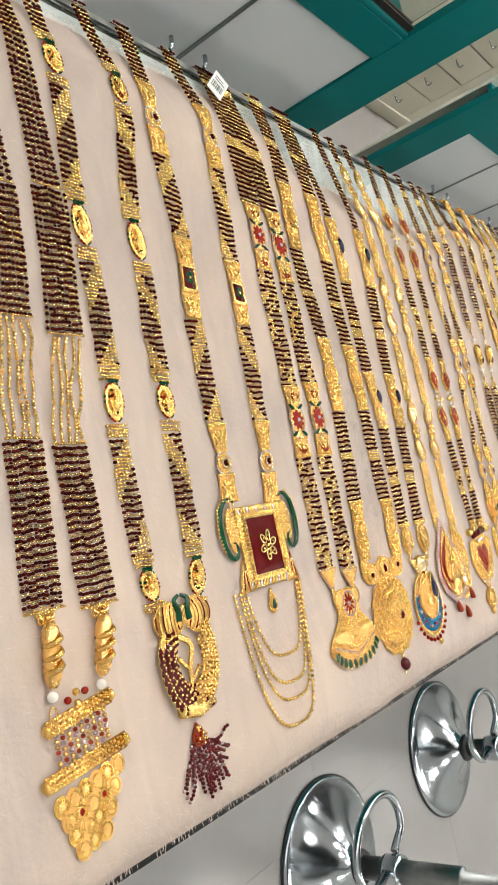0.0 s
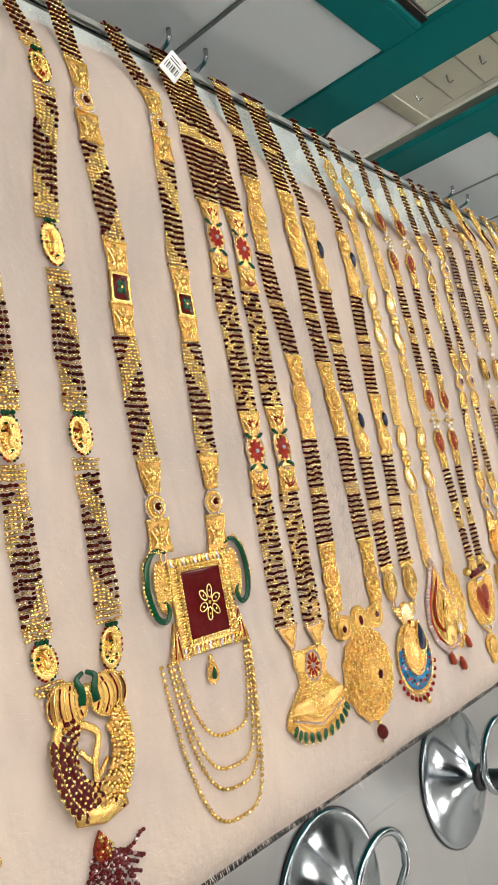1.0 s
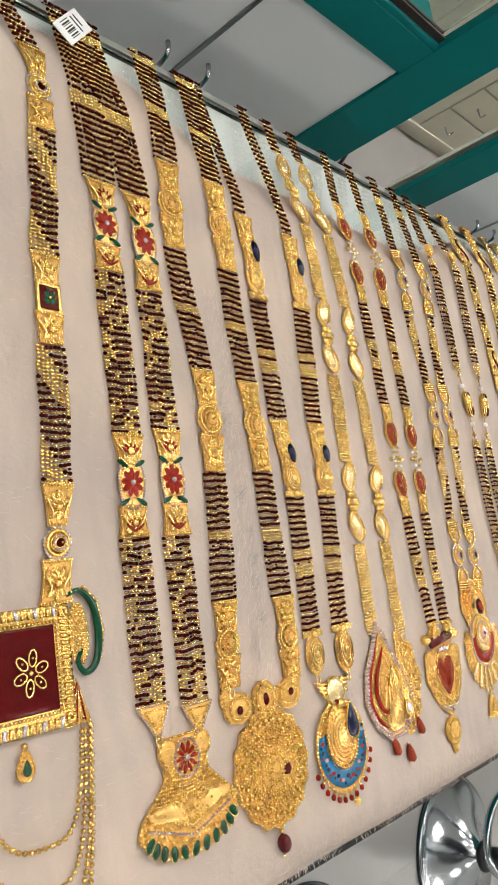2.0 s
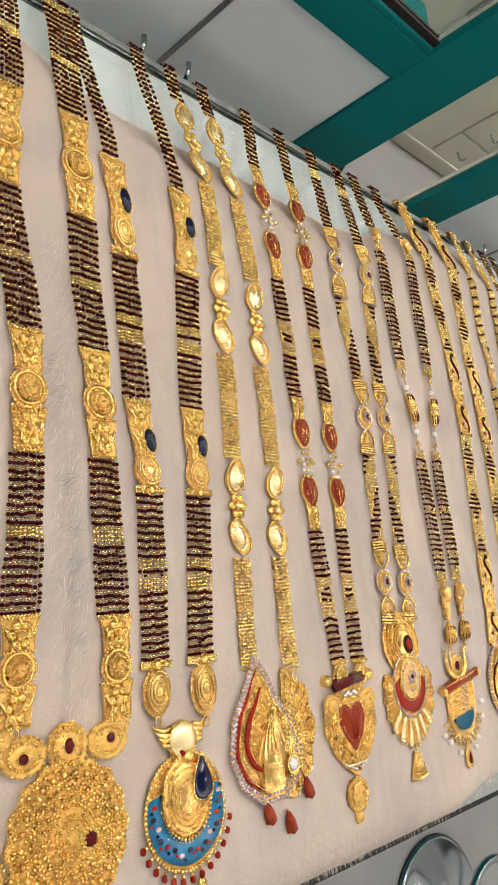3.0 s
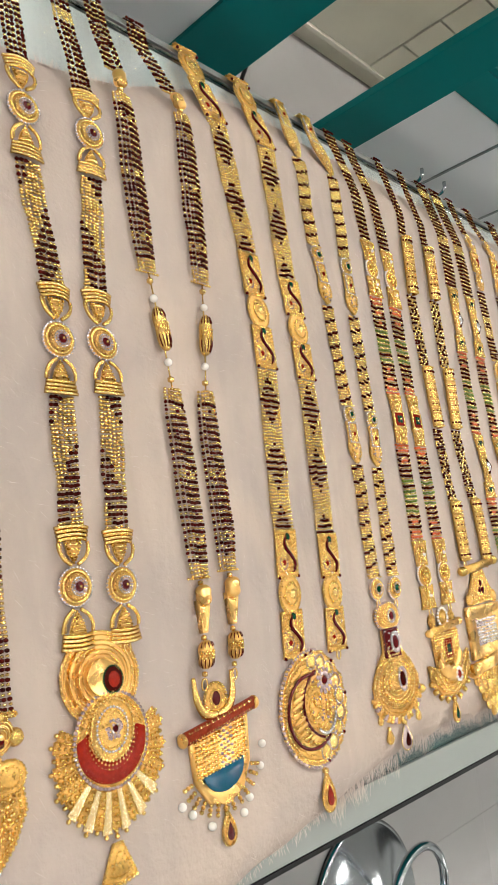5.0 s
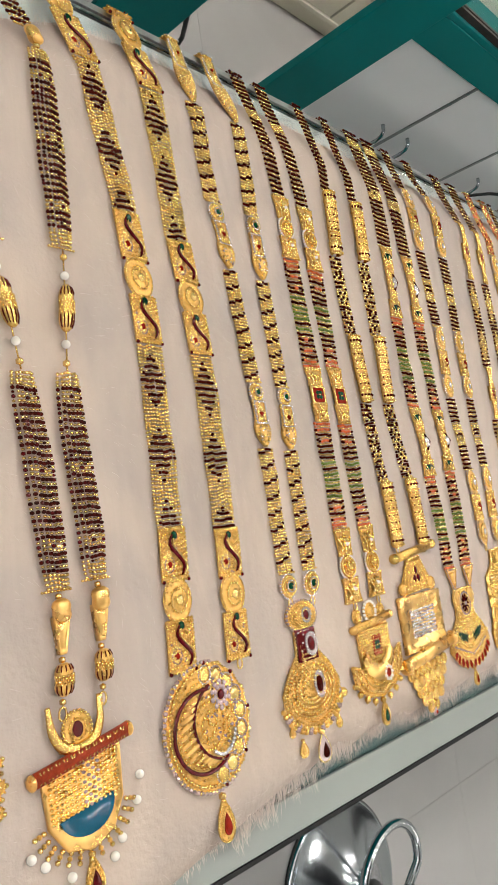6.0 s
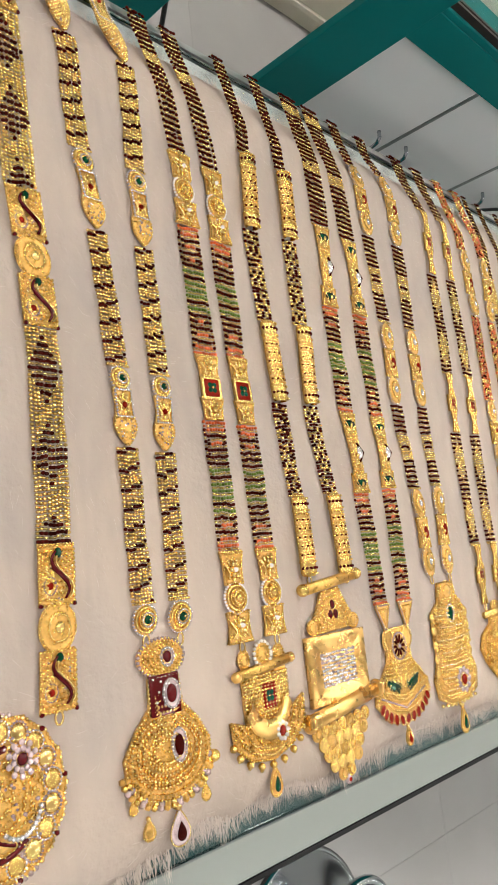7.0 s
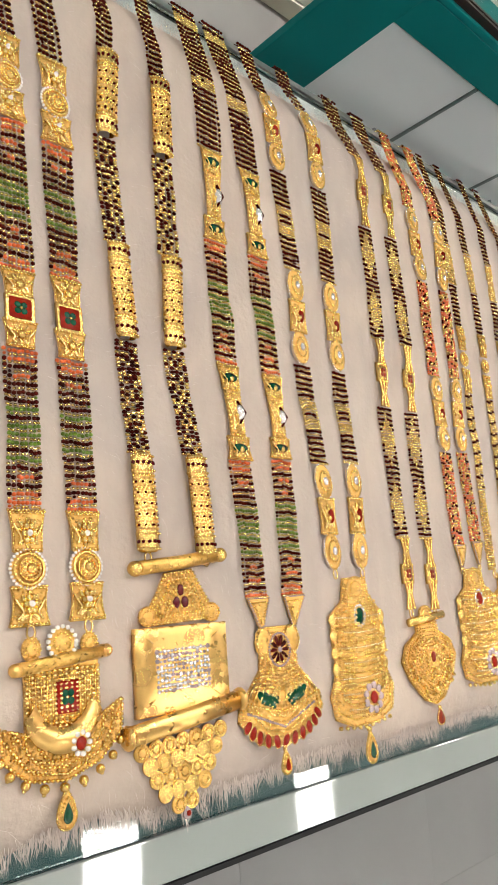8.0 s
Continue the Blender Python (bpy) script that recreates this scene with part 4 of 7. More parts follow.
LINKS = {
    # name: rows of (from, to, element), fractions from the upper end down
    "heart": [(0, .36, lambda p, a, b, w: el_plaque(p, a, b, w, flare=.55)), (.35, .66, lambda p, a, b, w: el_round(p, a, b, w * .8, M_DARK, M_CRYSTAL)), (.64, 1, lambda p, a, b, w: el_plaque(p, a, b, w * .95, flare=1.05))],
    "square": [(0, .34, el_plaque), (.33, .67, el_square), (.66, 1, el_plaque)],
    "square_red": [(0, .34, el_plaque), (.33, .68, lambda p, a, b, w: el_square(p, a, b, w, M_RED, M_GREEN)), (.66, 1, el_plaque)],
    "ring": [(0, .2, lambda p, a, b, w: rows_of(p, a, b, w, 7, "gold")), (.2, .8, el_enamel_ring), (.8, 1, lambda p, a, b, w: rows_of(p, a, b, w, 7, "gold"))],
    "flower_red": [(0, .3, lambda p, a, b, w: (el_plaque(p, a, b, w, flare=.7), [petal(p, 0, a + (b - a) * .3, math.pi * (.2 + .15 * k), w * .34, w * .05, .0036, .001, M_RED) for k in range(5)])), (.22, .74, lambda p, a, b, w: (p.plate(oval(0, (a + b) / 2, w * .40, (b - a) * .5), .001, .0016, M_SATIN, .001), p.grains(oval(0, (a + b) / 2, w * .42, (b - a) * .5), .0026, .0008, M_ROSE), el_flower(p, a + .005, b - .005, w * 1.05, M_RED, M_ROSE, M_GREEN, .0030))), (.7, 1, lambda p, a, b, w: (el_plaque(p, a, b, w * .9, flare=1.1), [petal(p, 0, a + (b - a) * .15, math.pi * (.2 + .15 * k), w * .36, w * .05, .0036, .001, M_RUST) for k in range(5)]))],
    "gold_flower": [(0, .34, lambda p, a, b, w: (el_plaque(p, a, b, w), el_flower(p, a, b, w * .9, z=.0028))), (.3, .68, lambda p, a, b, w: el_round(p, a, b, w, M_ANTIQUE)), (.64, 1, lambda p, a, b, w: (el_plaque(p, a, b, w), el_flower(p, a, b, w * .8, z=.0028)))],
    "blue": [(0, .3, el_plaque), (.24, .62, lambda p, a, b, w: (el_plaque(p, a, b, w * .9), p.grains(oval(w * .18, (a + b) / 2, w * .23, (b - a) * .36, 18), .0048, .0008, M_BEAD), p.dome(w * .18, (a + b) / 2, w * .20, (b - a) * .33, .0030, M_BLUE, .0044))), (.56, .96, lambda p, a, b, w: [el_oval(p, a, b, w)] + [p.wire([(x, y, .0046) for x, y in oval(0, (a + b) / 2, w * s, (b - a) * s * 1.05, 18)], .0005, M_BEAD, True, 5) for s in (.18, .28, .37)]), (.94, 1, lambda p, a, b, w: el_plaque(p, a, b, w * 1.1, flare=1))],
    "spiral": [(0, .1, lambda p, a, b, w: el_plaque(p, a, b, w * 1.15, flare=1)), (.08, 1, lambda p, a, b, w: [el_oval(p, a, b, w)] + [p.wire([(x, y, .0046) for x, y in oval(0, (a + b) / 2, w * s, (b - a) * s * 1.05, 18)], .0005, M_BEAD, True, 5) for s in (.2, .3, .39)])],
    "leaf": [(0, .38, lambda p, a, b, w: el_leaf(p, a, b, w * 1.22, 1)), (.33, .67, lambda p, a, b, w: el_flower(p, a, b, w * 1.35, M_GOLD, M_PALE)), (.62, 1, lambda p, a, b, w: el_leaf(p, a, b, w * 1.22, -1))],
    "shell": [(0, .17, lambda p, a, b, w: el_plaque(p, a, b, w * .85, mat=M_SATIN)), (.15, .39, lambda p, a, b, w: el_shell(p, a, b, w * 1.12)), (.37, .62, el_pearls), (.6, .85, lambda p, a, b, w: el_shell(p, a, b, w * 1.12)), (.83, 1, lambda p, a, b, w: el_plaque(p, a, b, w * .85, mat=M_SATIN))],
    "bow": [(0, .32, lambda p, a, b, w: el_cone(p, a, b, w * 1.3, 1)), (.3, .7, lambda p, a, b, w: (el_round(p, a, b, w * 1.22, M_MAROON, M_CRYSTAL), p.grains(oval(w * .06, (a + b) / 2, w * .21, w * .21, 12), .0046, .0009, M_ROSE))), (.68, 1, lambda p, a, b, w: el_cone(p, a, b, w * 1.3, -1))],
    "pearl_bead": [(0, 1, lambda p, a, b, w: p.wire([(0, a, .003), (0, (a + b) / 2, .0034), (0, b, .003)], .0005, M_GOLD, False, 5)), (0, .14, lambda p, a, b, w: p.ball(0, (a + b) / 2, .003, .0024, M_BEAD)), (.14, .32, lambda p, a, b, w: p.ball(0, (a + b) / 2, .0034, .0027, M_PEARL, fine=True)), (.31, .69, lambda p, a, b, w: el_capsule(p, a, b, w * .54, M_GOLD, 5)), (.7, .88, lambda p, a, b, w: p.ball(0, (a + b) / 2, .0034, .0027, M_PEARL, fine=True)), (.88, 1, lambda p, a, b, w: p.ball(0, (a + b) / 2, .003, .0024, M_BEAD))],
    "drop_cap": [(0, .8, lambda p, a, b, w: el_capsule(p, a, b, w * .56, M_SATIN)), (.7, 1, lambda p, a, b, w: p.ball(0, (a + b) / 2, .003, .0026, M_BEAD))],
    "bell": [(0, .08, lambda p, a, b, w: p.ball(0, (a + b) / 2, .003, .002, M_BEAD)), (.06, .28, lambda p, a, b, w: el_capsule(p, a, b, w * .60, M_SATIN, 0)), (.22, .55, lambda p, a, b, w: p.plate(shield(0, a, b, w * .28, w * .20, w * .11), .001, .004, M_SATIN, .0016, .8)), (.55, .64, lambda p, a, b, w: p.ball(0, (a + b) / 2, .003, .002, M_BEAD)), (.62, .9, lambda p, a, b, w: el_capsule(p, a, b, w * .58, M_ANTIQUE, 5)), (.9, 1, lambda p, a, b, w: p.ball(0, (a + b) / 2, .003, .002, M_BEAD))],
    "birds": [(0, .37, lambda p, a, b, w: el_peacock(p, a, b, w * 1.02, 1)), (.35, .66, lambda p, a, b, w: (el_oval(p, a, b, w * 1.1), p.scatter(0, (a + b) / 2, w * .3, (b - a) * .3, .0045, .0007, [M_BEAD], 20))), (.64, 1, lambda p, a, b, w: el_peacock(p, a, b, w * 1.02, 1))],
    "silver": [(0, .3, lambda p, a, b, w: el_round(p, a, b, w * .95, M_GREEN, M_CRYSTAL)), (.28, .66, lambda p, a, b, w: (el_plaque(p, a, b, w * .85, M_RED, flare=1), p.grains(rect(-w * .36, w * .36, a + .001, b - .001, n=1), .0036, .0009, M_CRYSTAL))), (.6, 1, lambda p, a, b, w: (p.plate(shield(0, a, b, w * .4, w * .75, w * .05), .001, .0016, M_GOLD, .002), p.scatter(0, (a + b) / 2, w * .36, (b - a) * .36, .0036, .0008, [M_CRYSTAL, M_ROSE, M_BEAD, M_ANTIQUE], 40)))],
    "round": [(0, 1, lambda p, a, b, w: el_round(p, a, b, w * 1.1, M_GREEN, M_CRYSTAL))],
    "plaques": [(0, .36, lambda p, a, b, w: (el_plaque(p, a, b, w), el_flower(p, a + .002, b - .004, w * .55, M_BEAD, M_PEARL, z=.0034))), (.34, .68, lambda p, a, b, w: el_round(p, a, b, w * 1.05, M_GOLD, M_PEARL)), (.66, 1, lambda p, a, b, w: (el_plaque(p, a, b, w, flare=1.1), el_flower(p, a + .004, b - .002, w * .55, M_BEAD, M_PEARL, z=.0034)))],
    "cylinder": [(0, 1, el_cylinder)],
    "cap": [(0, 1, el_cap)],
    "peacock_green": [(0, .25, lambda p, a, b, w: (el_plaque(p, a, b, w), p.dome(0, (a + b) / 2, w * .34, (b - a) * .2, .002, M_GREEN, .003))), (.2, .8, lambda p, a, b, w: (el_plaque(p, a, b, w * .75), p.dome(w * .2, (a + b) / 2, w * .2, (b - a) * .16, .0028, M_CRYSTAL, .003), p.wire([(w * .1, (a + b) / 2 + (b - a) * .2, .004), (w * .36, (a + b) / 2, .005), (w * .1, (a + b) / 2 - (b - a) * .2, .004)], .0009, M_DARK, False, 5))), (.76, 1, lambda p, a, b, w: (el_plaque(p, a, b, w, flare=1.1), p.dome(0, (a + b) / 2, w * .34, (b - a) * .2, .002, M_GREEN, .003)))],
    "oval_square": [(0, .34, lambda p, a, b, w: el_oval(p, a, b, w * 1.05, M_GOLD, M_CRYSTAL, M_CRYSTAL)), (.33, .67, lambda p, a, b, w: (el_plaque(p, a, b, w * 1.0, flare=1), p.dome(w * .1, (a + b) / 2, w * .16, (b - a) * .2, .0022, M_RED, .0034))), (.66, 1, lambda p, a, b, w: el_oval(p, a, b, w * 1.05, M_GOLD, M_CRYSTAL, M_CRYSTAL))],
    "twist": [(0, .4, lambda p, a, b, w: [p.wire([(s * w * (.12 + .26 * abs(q - .5)), a + (b - a) * q, .003) for q in (0, .25, .5, .75, 1)], .0013, M_GOLD, False, 5) for s in (-1, 0, 1)]), (.36, .64, lambda p, a, b, w: el_square(p, a, b, w * .9, M_GOLD, M_RUST)), (.6, 1, lambda p, a, b, w: [p.wire([(s * w * (.12 + .26 * abs(q - .5)), a + (b - a) * q, .003) for q in (0, .25, .5, .75, 1)], .0013, M_GOLD, False, 5) for s in (-1, 0, 1)])],
    "nugget": [(0, .12, lambda p, a, b, w: el_plaque(p, a, b, w * .5)), (.1, .8, lambda p, a, b, w: (el_capsule(p, a, b, w * .42, M_SATIN), [p.wire([(-w * .2, a + (b - a) * (k + .1) / 5, .005), (-w * .1, a + (b - a) * (k + .3) / 5, .0105), (0, a + (b - a) * (k + .5) / 5, .012), (w * .1, a + (b - a) * (k + .7) / 5, .0105), (w * .2, a + (b - a) * (k + .9) / 5, .005)], .0019, M_GOLD, False, 6) for k in range(1, 4)])), (.82, .96, lambda p, a, b, w: p.ball(0, (a + b) / 2, .0034, .0031, M_PEARL, fine=True))],
}
LINK_WORDS = {"pearl_bead": "gold barrel bead between two pearls", "cylinder": "pierced gold tube bead", "shell": "rust red shell links with small pearls",
              "ring": "oval enamelled gold ring link", "flower_red": "gold plaque with a red enamel flower", "blue": "gold plaque with a dark blue drop stone",
              "nugget": "knotted gold bead over a pearl", "cap": "triangular gold end cap", "silver": "link set with white stones", "birds": "gold bird panels about a round boss"}


def colour_of(kind, f, g, r, c):
    """The bead's material: f along the section from its upper end, g across, r and c the row and line."""
    gold, dark = M_BEAD, M_DARK
    if kind == "dark":
        return dark
    if kind in ("gold", "loose_gold"):
        return gold
    if kind == "banded":
        return gold if .40 < f < .47 or .51 < f < .60 else dark
    if kind == "one_bar":
        return gold if abs(f - .5) < .035 else dark
    if kind == "two_bars":
        return gold if abs(f - .28) < .025 or abs(f - .66) < .025 else dark
    if kind in ("stripes", "stripes_b"):
        return gold if .38 < (f * 1.35 + (g if kind == "stripes" else 1 - g) * .5) % 1.0 < .74 else dark
    if kind == "diagonal":
        return gold if .26 < (f * 1.05 + g * .45) % 1.0 < .80 else dark
    if kind == "diagonal_b":
        return gold if .26 < (f * 1.05 - g * .45 + .42) % 1.0 < .80 else dark
    if kind == "diamonds":
        q = (f * 2.5) % 1.0
        return dark if abs(q - .5) * 1.5 + abs(g - .5) * 1.05 < .57 else gold
    if kind == "mixed":
        n = noise.noise((g * 2.2 + 5, f * 11, 6.0)) + .25 * math.sin(g * 9 + f * 40)
        return dark if n > -.14 or rng.random() < .10 else gold
    if kind == "speckled":
        return dark if (r + 2 * c) % 4 == 0 or rng.random() < .2 else gold
    if kind == "thirds":
        return gold if .36 < f < .66 and not (abs(f - .5) < .05 and abs(g - .5) < .3) else dark
    if kind == "red_green":
        e = min(f, 1 - f)
        if e < .26 and abs(g - .5) < .50 - e * 1.5:
            return M_CORAL if r % 2 or e < .05 else dark
        if e > .29:
            return M_MOSS if r % 2 or abs(f - .5) < .05 else dark
        return dark
    if kind == "lines":
        return dark if (r + c // 3) % 5 == 1 else gold
    if kind == "woven":
        return (M_ANTIQUE if (r + abs(c - 3)) % 3 == 0 else gold) if (f * 3) % 1 < .62 else gold
    if kind == "bundle":
        if min(f, 1 - f) < .075:
            return gold
        q = (f * 3.0 + .15) % 1
        return (gold if (r + c) % 3 else M_MAROON) if .50 < q < .62 else (M_MAROON if (r * 3 + c) % 5 == 0 else dark)
    if kind == "coral":
        return M_CORAL if rng.random() < .4 else (dark if rng.random() < .25 else gold)
    if kind == "outline":
        q = (f * 2) % 1.0
        return gold if abs(q - .5) + abs(g - .5) * .8 < .42 else dark
    return gold


def rows_of(p, v0, v1, w, lines, kind, taper=None, arch=0.0):
    """Lines of beads strung from v1 down to v0: dark or coloured beads in cross rows with small gold spacers between them."""
    pitch = 0.0022
    rows = max(2, int((v1 - v0) / pitch))
    seed = rng.uniform(0, 90)
    solid = kind in ("gold", "woven", "lines", "coral", "speckled", "loose_gold")
    loose = kind == "loose_gold"
    bundle = kind == "bundle"
    for c in range(lines):
        g = (c + .5) / lines
        ph = rng.uniform(-.12, .12)
        stray = 0.0014 if c in (0, lines - 1) and not bundle else 0.0005
        for r in range(rows):
            f = (r + .5 + ph) / rows
            v = v1 - (v1 - v0) * f
            ww = w if taper is None else w * (taper + (1 - taper) * f)
            if bundle:
                ww *= .74 + .34 * math.sin(math.pi * min(1, max(0, f))) ** .5
            gap = ww / lines
            u = (g - .5) * ww + (0.0032 if loose else 0.0006) * noise.noise((c * 3.1 + seed, f * (3 if loose else 6), 0)) + 0.0011 * noise.noise((seed, f * 4, 3))
            u += stray * noise.noise((c * 7.7, f * 3, seed + 20))
            v += 0.0010 * noise.noise((c * .55, f * 14, seed)) + (0.0 if solid else 0.0009 * noise.noise((c * .35 + 4, r * .05, seed)))
            z = 0.0012 + arch * math.cos((g - .5) * 2.8) + rng.uniform(-.0002, .0003)
            m = colour_of(kind, f, g, r // 2 if not solid else r, c)
            wide = max(.00105, min(.0019, gap * .60))
            if loose:
                p.ball(u, v, z + .0008 * noise.noise((c, f * 5, seed)), .0013, m if rng.random() < .9 else M_ANTIQUE, rv=.0012)
            elif solid:
                p.ball(u, v, z, .00110, m, ru=max(wide, gap * .64) if kind == "woven" else wide, rv=.00118)
            elif m in (M_BEAD, M_GOLD):
                p.ball(u, v, z, .00105, m, ru=wide, rv=.00108)
            elif r % 2 == 0:
                p.ball(u, v, z, .00110, m, ru=max(wide, gap * .57), rv=.00128)
            else:
                q = rng.random()
                p.ball(u, v, z, .00080, M_BEAD if q < .95 else m, ru=max(.0010, min(.0016, gap * .46)), rv=.00090)


def strand_line(points):
    """The centre line of a strand through its link ends, as a smooth curve of x over y."""
    pts = sorted((v, x) for x, v in points)
    vs, xs = [p[0] for p in pts], [p[1] for p in pts]
    n = len(pts)
    slope = []
    for i in range(n):
        lo, hi = max(0, i - 1), min(n - 1, i + 1)
        slope.append((xs[hi] - xs[lo]) / (vs[hi] - vs[lo]))

    def bend(v):
        if v <= vs[0]:
            return xs[0] + slope[0] * max(v - vs[0], -0.01)
        if v >= vs[-1]:
            return xs[-1]
        i = max(k for k in range(n - 1) if vs[k] <= v)
        h = vs[i + 1] - vs[i]
        t = (v - vs[i]) / h
        return ((2 * t ** 3 - 3 * t * t + 1) * xs[i] + (t ** 3 - 2 * t * t + t) * h * slope[i]
                + (3 * t * t - 2 * t ** 3) * xs[i + 1] + (t ** 3 - t * t) * h * slope[i + 1])
    return bend


def necklace(label, a, b, kinds, w, lines, pendant, offset=(0.0, 0.0)):
    """Two strands, each given by the (x, y) of its link ends from the rear rail down, with a section of one kind between two ends."""
    t = thing("necklace", label, "necklace", "long necklaces on the counter", (0, 0, 0))
    for i, ends in enumerate((a, b)):
        bend = strand_line(ends)
        cuts = [0.335] + [y for _, y in ends[1:]]
        for k, kind in enumerate(kinds):
            v1, v0 = cuts[k], cuts[k + 1]
            taper, ln, ww = None, lines, w
            if isinstance(kind, tuple):
                kind, ln, ww, taper = kind
            p = Piece(bend)
            if kind in LINKS:
                for f0, f1, draw in LINKS[kind]:
                    draw(p, v1 - (v1 - v0) * f1, v1 - (v1 - v0) * f0, w)
                p.put("link", t, LINK_WORDS.get(kind, "chased gold link"))
            else:
                rows_of(p, v0 + .0008, v1 - .0008, ww, ln, kind + "_b" if i and kind in ("diagonal", "stripes") else kind, taper, 0.0035 if kind == "bundle" else 0.0)
                if k + 1 < len(kinds):
                    p.grains([(-ww * .5, v0 + .0006), (ww * .5, v0 + .0006)], 0.0022, 0.0009, M_BEAD, closed=False)
                p.put("bead_section", t, "strung rows of fine beads")
        low = cuts[-1]
        p = Piece(bend)
        p.wire([(0.0022 * math.cos(q * .7), low - .003 + .0034 * math.sin(q * .7), .0026) for q in range(9)], 0.0006, M_BEAD, True, 5)
        p.put("jump_ring", t)
    PENDANT_AT[:] = offset
    pendant(t)
    PENDANT_AT[:] = (0.0, 0.0)
    return t


def stone_part(body, name, outline, z, h, mat, label="", dome=0.002):
    p = Piece()
    p.plate(outline, z, h, mat, dome, 0.9)
    return p.put(name, body, label)


def hanging(body, u, v, r, mat, stone=None, long=1.7, name="drop"):
    """A small pear drop below a pendant; its top is at v."""
    p = Piece()
    p.ball(u, v - r * .25, .002, r * .25, M_BEAD)
    p.plate(drop(u, v - r * .4 - r * long * .5, r * .75, r * long * .55), .001, .002, mat, .0022, .82)
    p.grains(drop(u, v - r * .4 - r * long * .5, r * .75, r * long * .55), .0026, .0007, M_BEAD)
    if stone is not None:
        p.plate(drop(u, v - r * .5 - r * long * .55, r * .34, r * long * .28), .0044, .001, stone, .0014, .9)
    return p.put(name, body)


# ---- pendants ----
def pendant_coins(t):
    p = Piece()
    c = 0.207
    for v, hw in ((-.174, .0225), (-.200, .028)):
        for k, r in ((-.0034, .0012), (-.0012, .0019), (.0012, .0019), (.0034, .0012)):
            p.wire([(c - hw, v + k, .004), (c + hw, v + k + .006, .004)], r, M_GOLD, False, 8)
        for k in range(22):
            f = (k + .5) / 22
            for j in (-1, 0, 1):
                p.ball(c - hw + 2 * hw * f, v + .006 * f + .0026 * j + .0008 * (k % 2), .0062 - .0008 * abs(j), .0009, (M_BEAD, M_ANTIQUE)[(k + j) % 2])
        for s in (-1, 1):
            p.ball(c + s * hw, v + .003 + s * .003, .004, .0034, M_GOLD, ru=.002, fine=True)
    for r in range(7):
        for k in range(9):
            p.ball(c - .017 + .0042 * k, -.178 - .0028 * r + .0008 * k, .003, .0015, (M_ROSE, M_BEAD, M_BEAD, M_RUST)[(r + 2 * k) % 4])
    body = p.put("pendant", t, "barred gold pendant with coin cascade")
    for r, n in enumerate((6, 5, 4, 3)):
        for k in range(n):
            u, v = c - .001 * r + (k - (n - 1) / 2) * .0078, -.208 - .0088 * r + .0016 * (k - n / 2)
            q = Piece()
            q.plate(oval(u, v, .0053, .0058, 14), .0012 + .0009 * ((k + r) % 2), .0014, (M_GOLD, M_SATIN)[(k + r) % 2], .0016)
            q.grains(oval(u, v, .0034, .0038, 10), .0042, .0006, M_BEAD)
            q.dome(u, v, .0018, .0022, .0014, M_RED if r == 1 else M_BEAD, .003, 8)
            q.put("coin", body)
    q = Piece()
    for u, v in ((c, -.160), (c - .006, -.163), (c + .006, -.161), (c, -.166)):
        q.ball(u, v, .004, .0021, M_RED if u != c else M_GOLD, fine=True)
    q.put("flower", body, "tiny red flower")


